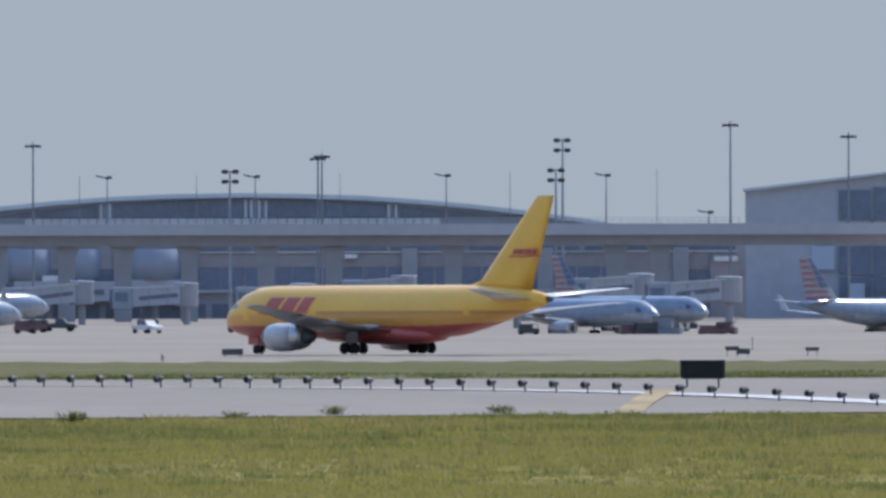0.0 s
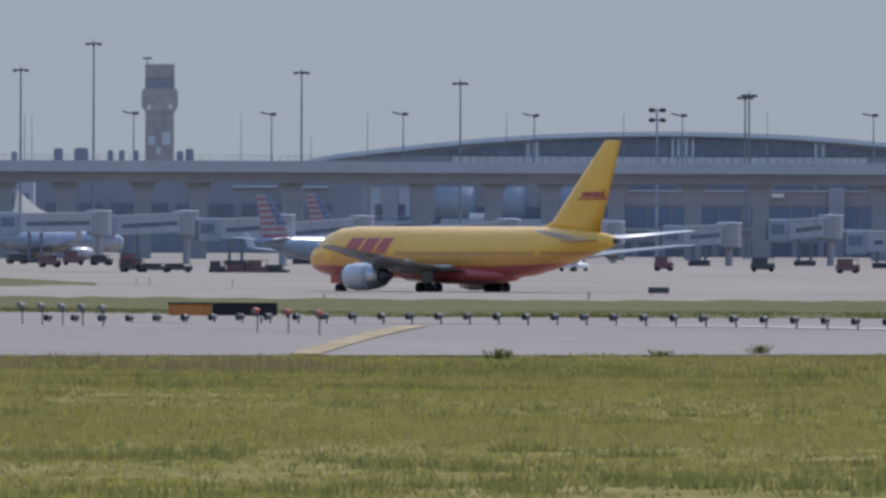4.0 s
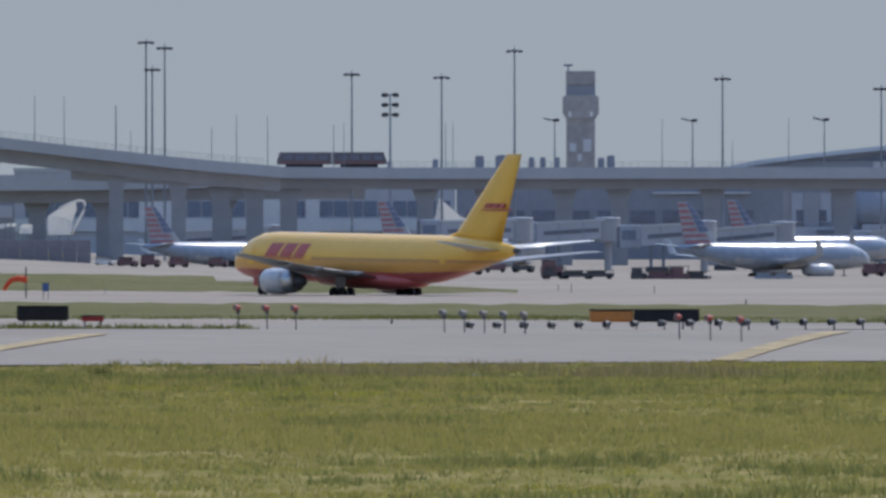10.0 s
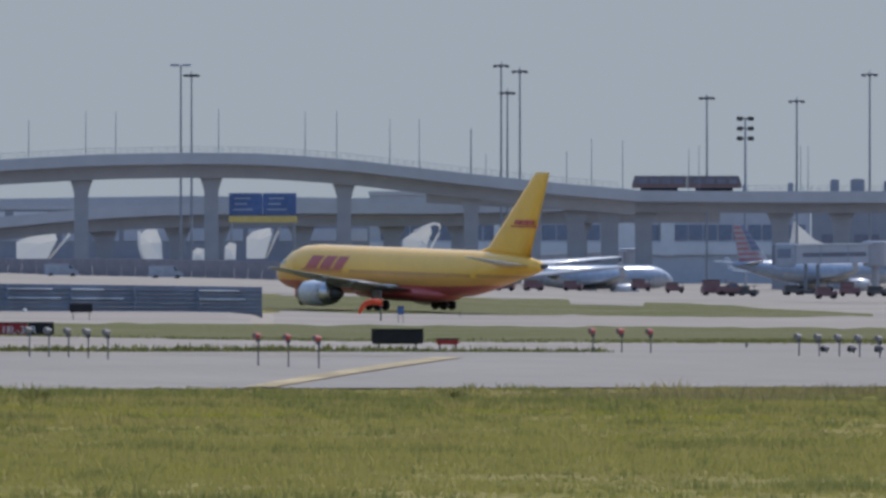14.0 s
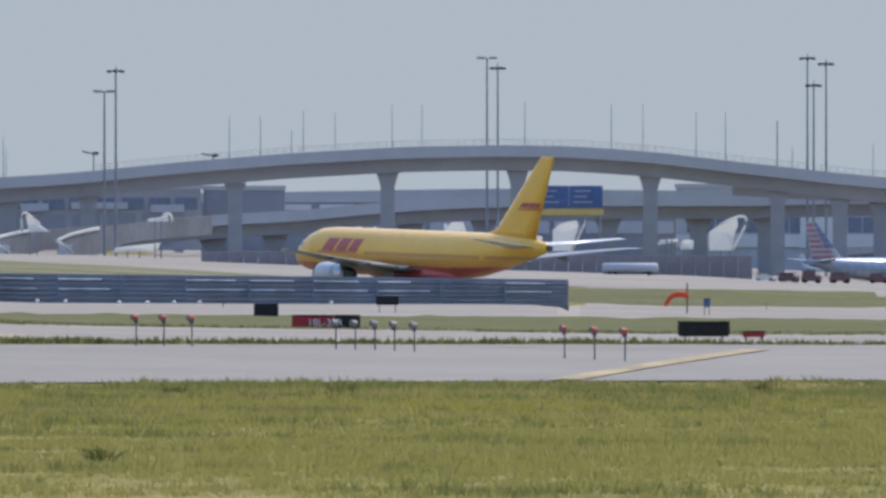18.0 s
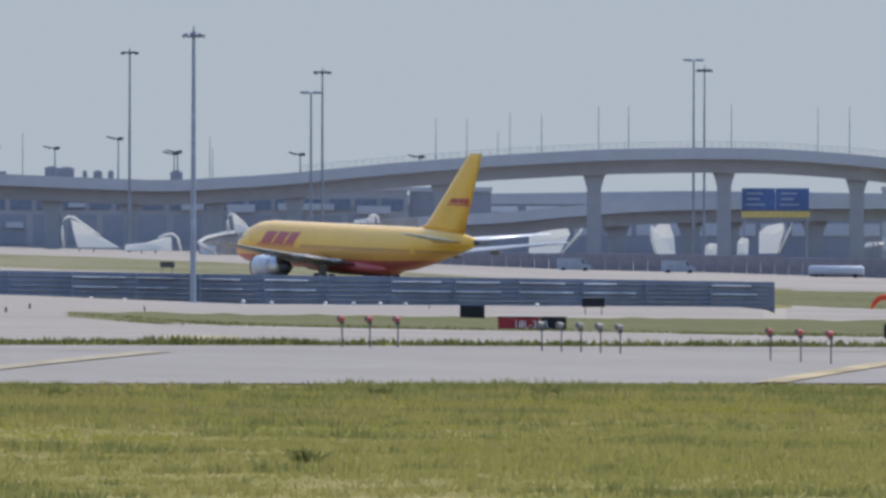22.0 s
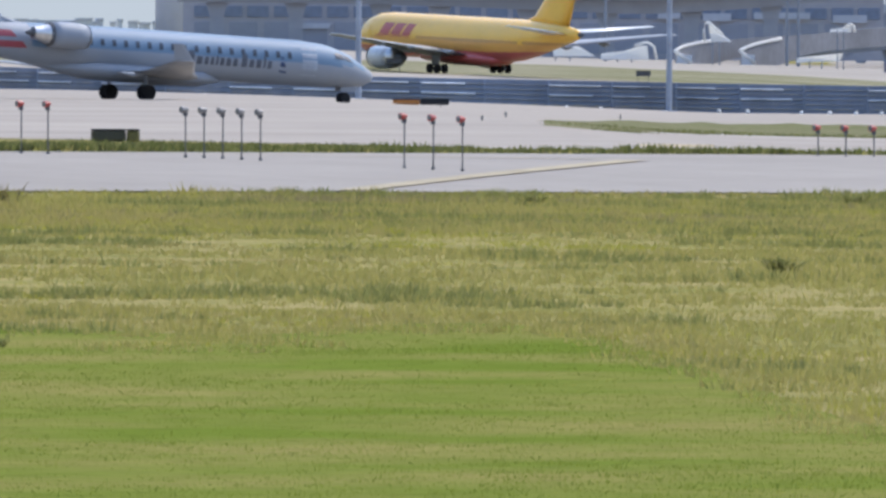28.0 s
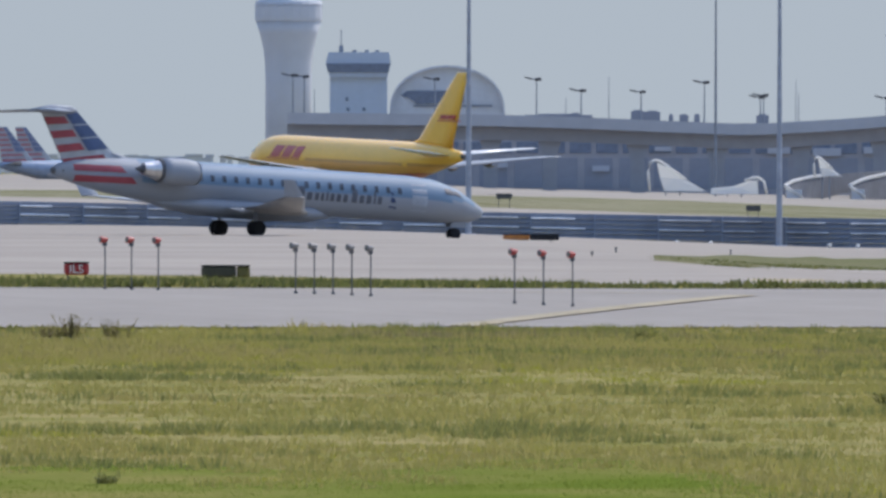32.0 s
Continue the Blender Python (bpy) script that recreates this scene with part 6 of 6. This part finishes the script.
def cart(b, v, d, w, h, material, label, name="baggage_cart"):
    ob = thing(name, stand(b, d, random.uniform(-20, 20), rise(v, d)), label, "service vehicle", "apron service vehicles")
    part("bed", slab(-w / 2, w / 2, -0.8, 0.8, 0.35, 0.35 + h * 0.45, 0.04), material, ob)
    part("superstructure", slab(-w * 0.45, w * 0.2, -0.7, 0.7, 0.35 + h * 0.45, h, 0.08), material, ob)
    part("canopy", slab(-w * 0.48, w * 0.48, -0.82, 0.82, h, h + 0.08, 0.02), DARK, ob)
    for s in (-0.42, 0.42):
        part("canopy_post", slab(w * s - 0.04, w * s + 0.04, -0.75, -0.67, 0.35, h), DARK, ob)
    for x in (-w * 0.35, w * 0.35):
        for s in (-1, 1):
            part("wheel", tube([(x, s * 0.78 - 0.1, 0.3), (x, s * 0.78 + 0.1, 0.3)], 0.3, 10), BLACK, ob)


rng = random.Random(5)
for b, v, w, h, m in ((235, 484, 3.5, 1.6, DARK), (275, 484, 4.2, 1.2, DARK), (315, 484, 4.0, 1.2, DARK), (385, 488, 2.2, 1.9, DARK), (425, 492, 4.0, 1.8, CARTRED), (455, 490, 3.0, 2.2, CARTRED), (490, 492, 3.4, 1.7, DARK), (88, 476, 3.0, 1.6, CARTRED), (130, 472, 3, 2.0, CARTRED), (180, 472, 3, 1.4, DARK), (610, 492, 3.2, 1.6, GREY),
                      (640, 490, 2.6, 1.4, GREY), (820, 478, 2.6, 1.6, CARTRED), (800, 480, 3.2, 1.8, CARTRED), (1905, 494, 5.0, 2.4, DARK), (1935, 498, 4.2, 3.6, STEEL), (1870, 490, 3, 1.8, CARTRED), (2015, 488, 4, 1.5, CARTRED), (2040, 487, 3, 1.9, CARTRED), (1175, 479, 2.6, 2.0, CARTRED), (1350, 480, 3.4, 2.0, DARK), (1500, 482, 3.2, 2.0, CARTRED),
                      (-110, 470, 4.0, 2.4, CARTRED), (-60, 472, 5.0, 1.6, DARK), (-180, 466, 3.0, 1.6, CARTRED), (-240, 462, 3.0, 1.8, CARTRED), (-360, 462, 3.0, 1.5, CARTRED), (-430, 462, 3.0, 1.6, CARTRED), (-480, 462, 3.0, 1.9, CARTRED), (-520, 462, 3.0, 1.6, CARTRED), (-560, 460, 3.0, 1.3, WHITE), (230, 478, 3.0, 2.2, CARTRED), (1690, 486, 3, 1.6, DARK), (30, 470, 2.8, 1.4, DARK)):
    kind = {CARTRED: "dull red", DARK: "dark", GREY: "grey", STEEL: "steel-grey", WHITE: "white"}[m]
    cart(b, v, 2080 if b > 0 else 2300, w, h, m, kind + " baggage cart or tug standing near a parked airliner")


def tanker():
    d = 2300
    ob = thing("tank_trailer", stand(-801, d, 0), "pale silver tank trailer parked below the retaining wall", "trailer")
    part("tank", tube([(-4.4, 0, 1.2), (-4.1, 0, 1.2), (4.1, 0, 1.2), (4.4, 0, 1.2)], [0.5, 0.85, 0.85, 0.5], 16), FACADE, ob, "", True)
    part("chassis", slab(-4.2, 4.2, -0.5, 0.5, 0.25, 0.5), DARK, ob)
    for x in (-3.2, -2.3, 3.0):
        part("wheel", tube([(x, -0.9, 0.35), (x, 0.9, 0.35)], 0.35, 12), BLACK, ob)


tanker()
for b, m, t in ((-1265, GREY, "grey van parked by the retaining wall"), (-1080, GREY, "grey van parked by the retaining wall")):
    d = 2290
    ob = thing("van", stand(b, d, rng.uniform(-12, 12)), t, "van", "parked vans")
    part("body", extrude_outline([(-2.6, 0.35), (2.6, 0.35), (2.6, 1.0), (1.9, 1.25), (1.3, 2.1), (-2.6, 2.1)], (-0.95, 0.95)), m, ob)
    part("windscreen", extrude_outline([(1.25, 1.3), (1.75, 1.3), (1.3, 1.95), (1.0, 1.95)], (-0.97, 0.97)), GLASS, ob)
    for x in (-1.7, 1.7):
        part("wheel", tube([(x, -0.97, 0.34), (x, 0.97, 0.34)], 0.34, 12), BLACK, ob)

# ---- grass ----


def tufts(name, label, material, count, near, far, b0, b1, height, keep, seed, width=0.022, blades=5, spread=0.22):
    """Many clumps of leaning blades over a stretch of ground; keep(x, y, b, d) gives the chance and a height factor."""
    rg = np.random.RandomState(seed)
    roots = []
    dists = np.sqrt(rg.uniform(near * near, far * far, count))
    for d, b, luck, tall in zip(dists, rg.uniform(b0, b1, count), rg.rand(count), rg.rand(count)):
        x, y = spot(b, d)
        if abs(y) < 30.2 and -420 < x < 275:
            continue
        f = keep(x, y, b, d)
        if f > 0 and luck <= f:
            roots.append((x, y, ground_z(x, y), height * (0.5 + 0.9 * tall) * (0.6 + 0.6 * min(1.6, f)), d))
    root = np.repeat(np.array(roots), blades, axis=0)
    n = len(root)
    a, t = rg.uniform(0, 2 * math.pi, n), rg.uniform(0, math.pi, n)
    r = spread * rg.rand(n)
    px, py, z, h = root[:, 0] + r * np.cos(a), root[:, 1] + r * np.sin(a), root[:, 2], root[:, 3]
    lean, hh = h * rg.uniform(0.1, 0.6, n), h * rg.uniform(0.55, 1.0, n)
    w = width * (0.7 + 0.8 * rg.rand(n)) * (1 + root[:, 4] / 260)
    co = np.empty((n, 3, 3))
    for k, sgn in ((0, -1), (1, 1)):
        co[:, k, 0], co[:, k, 1], co[:, k, 2] = px + sgn * np.cos(t) * w, py + sgn * np.sin(t) * w, z - 0.02
    co[:, 2, 0], co[:, 2, 1], co[:, 2, 2] = px + lean * np.cos(a), py + lean * np.sin(a), z + hh
    me = bpy.data.meshes.new(name)
    me.vertices.add(3 * n)
    me.vertices.foreach_set("co", co.ravel())
    me.loops.add(3 * n)
    me.loops.foreach_set("vertex_index", np.arange(3 * n))
    me.polygons.add(n)
    me.polygons.foreach_set("loop_start", np.arange(0, 3 * n, 3))
    me.update()
    me.materials.append(material)
    ob = new(name, me)
    return tagged(ob, label, "grass", kind="stuff")


def patchy(scale, cut, gain, off=0.0):
    """A chance that drifts over the field, with clumps a few metres wide in it."""
    return lambda x, y, b, d: max(0.0, (0.7 * noise.noise((x * scale + off, y * scale, off)) + 0.75 * noise.noise((x * 0.11 + off, y * 0.11, off)) + 0.5 * noise.noise((x * 0.34 + off, y * 0.34, off)) - cut) * gain)


def short_of_pad(f, south=0.0):
    return lambda x, y, b, d: f(x, y, b, d) + south * ease(-1300, -100, b) if y < -30.6 and d > LAWN(b) - 9 + 12 * noise.noise((x * 0.15, y * 0.15, 6.0)) else 0


LAWN = lambda b: 205 - 42 * ease(-2500, -1500, b) + 9 * math.sin(b * 0.0021) + 7 * math.sin(b * 0.0057 + 1)      # where the mown lawn in front ends


def lawn():
    bm = bmesh.new()
    rows = []
    for i in range(91):
        b = -5200 + 100 * i
        rows.append([bm.verts.new((*spot(b, 60 + (LAWN(b) + 4 * noise.noise((b * 0.01, 0, 5)) - 60) * k / 14), 0)) for k in range(15)])
    for r in rows:
        for v in r:
            v.co.z = ground_z(v.co.x, v.co.y) + 0.02
    for a, c in zip(rows, rows[1:]):
        for k in range(14):
            bm.faces.new((a[k], c[k], c[k + 1], a[k + 1]))
    tagged(part("lawn", bm, LUSHGROUND), "bright green freshly mown lawn", "lawn", kind="structure")


lawn()
B0, B1 = -4300, 2500
tufts("meadow_grass", "tufts of yellow-green meadow grass", BLADE, 130000, 150, 462, B0, B1, 0.10, short_of_pad(patchy(0.03, -0.6, 1.3, 3.0)), 1, 0.009, 8)
tufts("dry_grass", "patches of straw-coloured dry grass with seed heads", DRY, 65000, 250, 462, B0, B1, 0.11, short_of_pad(patchy(0.022, 0.02, 2.6, 17.0), -0.35), 2, 0.008, 9)
tufts("dark_grass", "darker green grass clumps", DARKBLADE, 90000, 170, 462, B0, B1, 0.15, short_of_pad(patchy(0.022, 0.2, 6.0, 31.0), 0.12), 3, 0.011, 9)
tufts("lawn_grass", "short bright green mown grass", LUSH, 52000, 95, 207, -4100, -1300, 0.04, lambda x, y, b, d: 0.85 + 0.7 * noise.noise((x * 0.1, y * 0.1, 27.0)) if d < LAWN(b) else 0, 4, 0.008, 6)
tufts("fresh_grass", "streaks of bright fresh grass on the lawn", BRIGHT, 16000, 95, 207, -4100, -1300, 0.05, lambda x, y, b, d: (noise.noise((x * 0.06, y * 0.06, 23.0)) - 0.05) * 2.5 if d < LAWN(b) else 0, 13, 0.008, 6)
tufts("fresh_grass", "patches of fresh yellow-green grass", BRIGHT, 60000, 160, 450, B0, B1, 0.08, short_of_pad(patchy(0.02, 0.05, 2.8, 51.0), -0.15), 9, 0.009, 8)
tufts("tall_grass", "scattered taller straw-coloured grass plumes", DRY, 9000, 300, 462, B0, B1, 0.26, short_of_pad(patchy(0.05, 0.05, 1.6, 71.0)), 10, 0.010, 16, 0.35)
tufts("tall_grass", "taller green grass clumps, thicker towards the pavement", DARKBLADE, 15000, 260, 462, B0, B1, 0.24, lambda x, y, b, d: max(0.0, noise.noise((x * 0.06, y * 0.06, 83.0)) + 0.7 * noise.noise((x * 0.21, y * 0.21, 85.0)) - 0.05) * (0.6 + 1.6 * ease(-110, -50, y)) if y < -31 else 0, 11, 0.011, 16, 0.45)
tufts("tan_grass", "band of tan dry grass along the edge of the mown lawn", TAN, 26000, 150, 250, B0, B1, 0.06, lambda x, y, b, d: (0.9 + 1.3 * noise.noise((x * 0.12, y * 0.12, 61.0))) * (1 - ease(10, 34, d - LAWN(b))) if d > LAWN(b) - 4 else 0, 15, 0.008, 7)
tufts("tan_grass", "tan dry patches in the mown lawn", TAN, 14000, 95, 207, -4100, -1300, 0.03, lambda x, y, b, d: (noise.noise((x * 0.13, y * 0.13, 67.0)) - 0.22) * 3 if d < LAWN(b) else 0, 16, 0.007, 6)
tufts("weed_stalks", "brown-grey dry weed stalks in drifts near the pavement", STALK, 26000, 300, 462, B0, B1, 0.30, lambda x, y, b, d: max(0.0, (noise.noise((x * 0.035, y * 0.035, 41.0)) + 0.8 * noise.noise((x * 0.14, y * 0.14, 44.0)) - 0.12) * 2.2) * ease(-100, -65, y) if y < -38 else 0, 14, 0.008, 14, 0.3)
tufts("edge_grass", "ragged green grass along the pavement edge", DARKBLADE, 16000, 355, 455, B0, B1, 0.09, lambda x, y, b, d: (0.7 + 1.0 * noise.noise((x * 0.2, y * 0.2, 2.0))) if -35.5 < y < -30.2 else 0, 5, 0.02)
tufts("edge_grass", "pale grass along the pavement edge", STRAW, 12000, 350, 455, B0, B1, 0.08, lambda x, y, b, d: (0.5 + 0.9 * noise.noise((x * 0.15, y * 0.15, 8.0))) if -42 < y < -30.2 else 0, 6, 0.02)


def far_edge_grass():
    """The ragged strip of taller grass beyond the overrun."""
    def keep(x, y, b, d):
        if b > -300 or not (30.4 < y < 36 + 14 * ease(-1900, -2900, b)):
            return 0
        return 0.75 + 1.1 * noise.noise((x * 0.12, y * 0.3, 4.0))
    tufts("verge_grass", "ragged green verge grass beyond the overrun", VERGE, 90000, 440, 545, B0, -280, 0.27, keep, 7, 0.03, 5, 0.3)
    tufts("verge_grass", "dry verge grass beyond the overrun", BLADE, 10000, 440, 545, B0, -280, 0.18, keep, 8, 0.03, 5, 0.3)


far_edge_grass()


def infield_fringe():
    """Longer grass on the near side of the infield strip."""
    knots = [(-2160, 522), (-2050, 532), (-1700, 540), (-1250, 546), (-1013, 551), (-700, 556), (-400, 557), (0, 559), (400, 562), (800, 564), (2500, 564)]
    edge = {k: reach(40 * k, between(knots, 40 * k)[0]) for k in range(-54, 64)}

    def keep(x, y, b, d):
        e = edge.get(int(b // 40))
        return 0.6 + 1.1 * noise.noise((x * 0.08, y * 0.08, 14.0)) if e and e < d < e + 40 else 0
    tufts("infield_fringe", "ragged olive grass fringe of the infield strip", VERGE, 60000, 520, 720, -2160, 2500, 0.16, keep, 12, 0.02, 5, 0.4)


infield_fringe()


def weeds():
    """Single taller weeds that stand out along the edge."""
    def stalks(b, d, h, n, label, leafage):
        x0, y0 = spot(b, d)
        ob = thing("weed_clump", pose(x0, y0, ground_z(x0, y0)), label, "weeds", "weed clumps")
        rg = random.Random(int(b))
        bm = bmesh.new()
        for i in range(n):
            a, r = rg.uniform(0, 6.28), rg.uniform(0, 0.35) * (h / 0.5) ** 0.5
            x, y = r * math.cos(a), r * math.sin(a)
            hh = h * rg.uniform(0.5, 1.0)
            tube([(x, y, -0.03), (x * 1.3, y * 1.3, hh * 0.6), (x * 1.9, y * 1.9, hh)], [0.012, 0.01, 0.004], 4, bm, False)
            for k in range(5):
                t = rg.uniform(0.2, 0.95)
                c = Vector((x * (1 + t * 0.8), y * (1 + t * 0.8), hh * t))
                q = Vector((rg.uniform(-1, 1), rg.uniform(-1, 1), rg.uniform(0.1, 0.9))) * 0.10
                s = Vector((-q.y, q.x, 0)).normalized() * 0.022
                bm.faces.new([bm.verts.new(p) for p in (c, c + q * 0.5 + s, c + q, c + q * 0.5 - s)])
        part("foliage", bm, leafage, ob)
    for b, d, h, n in ((883, 438, 0.38, 60), (-3190, 372, 0.72, 40), (-3115, 374, 0.6, 30), (-3235, 372, 0.45, 30), (-1310, 388, 0.4, 40), (-1610, 386, 0.3, 40), (-570, 396, 0.35, 50), (1345, 450, 0.35, 40), (1640, 455, 0.3, 40), (-2180, 380, 0.3, 40), (-1740, 260, 0.3, 30), (430, 420, 0.3, 30), (1170, 445, 0.25, 30), (-3135, 195, 0.13, 16), (-1785, 118, 0.10, 60), (-1860, 120, 0.09, 50)):
        if b < -3000 and d > 300:
            stalks(b, d, h, n, "dry brown weed stalks standing above the grass", STALK)
        else:
            stalks(b, d, h, n, "dark green weed clump standing above the grass", DARKBLADE)


weeds()


def slab_on_grass():
    for b, d, w in ((1460, 430, 1.6), (-2240 + 3500, 424, 1.2), (76, 405, 0.9), (-3200, 375, 2.4), (60, 400, 0.9)):
        ob = tagged(part("concrete_pad", slab(-w / 2, w / 2, -1.2, 1.2, -0.05, 0.05, 0.02), APRON), "small pale concrete pad in the grass", "pad", kind="structure")
        ob.matrix_basis = stand(b, d)


slab_on_grass()

# ---- what moves ----


def motions():
    rows = []
    for t, y, lift, nose_up in TAXI:
        rows.append((t, pose(697.0, y, ground_z(697.0, y) + lift, nose_up)))
    walk(freight, rows)


TAXI = ((0, 741.7, 0.2, -0.2), (2, 768.9, 0, 0), (4, 796.5, -0.1, -0.2), (7, 838.6, -0.3, 0.1), (9, 867.2, -0.3, 0.5), (13, 925.0, 0.2, 1.3), (16, 966.9, 0.5, 1.3), (19, 1008.7, 0.6, 1.3),
        (23, 1062.4, 0.1, 1.6), (26, 1101.0, 0.25, 1.7), (28, 1126.6, 0.4, 1.7), (30, 1152.2, 0.35, 1.7), (32, 1176.8, 0.35, 1.7))
motions()
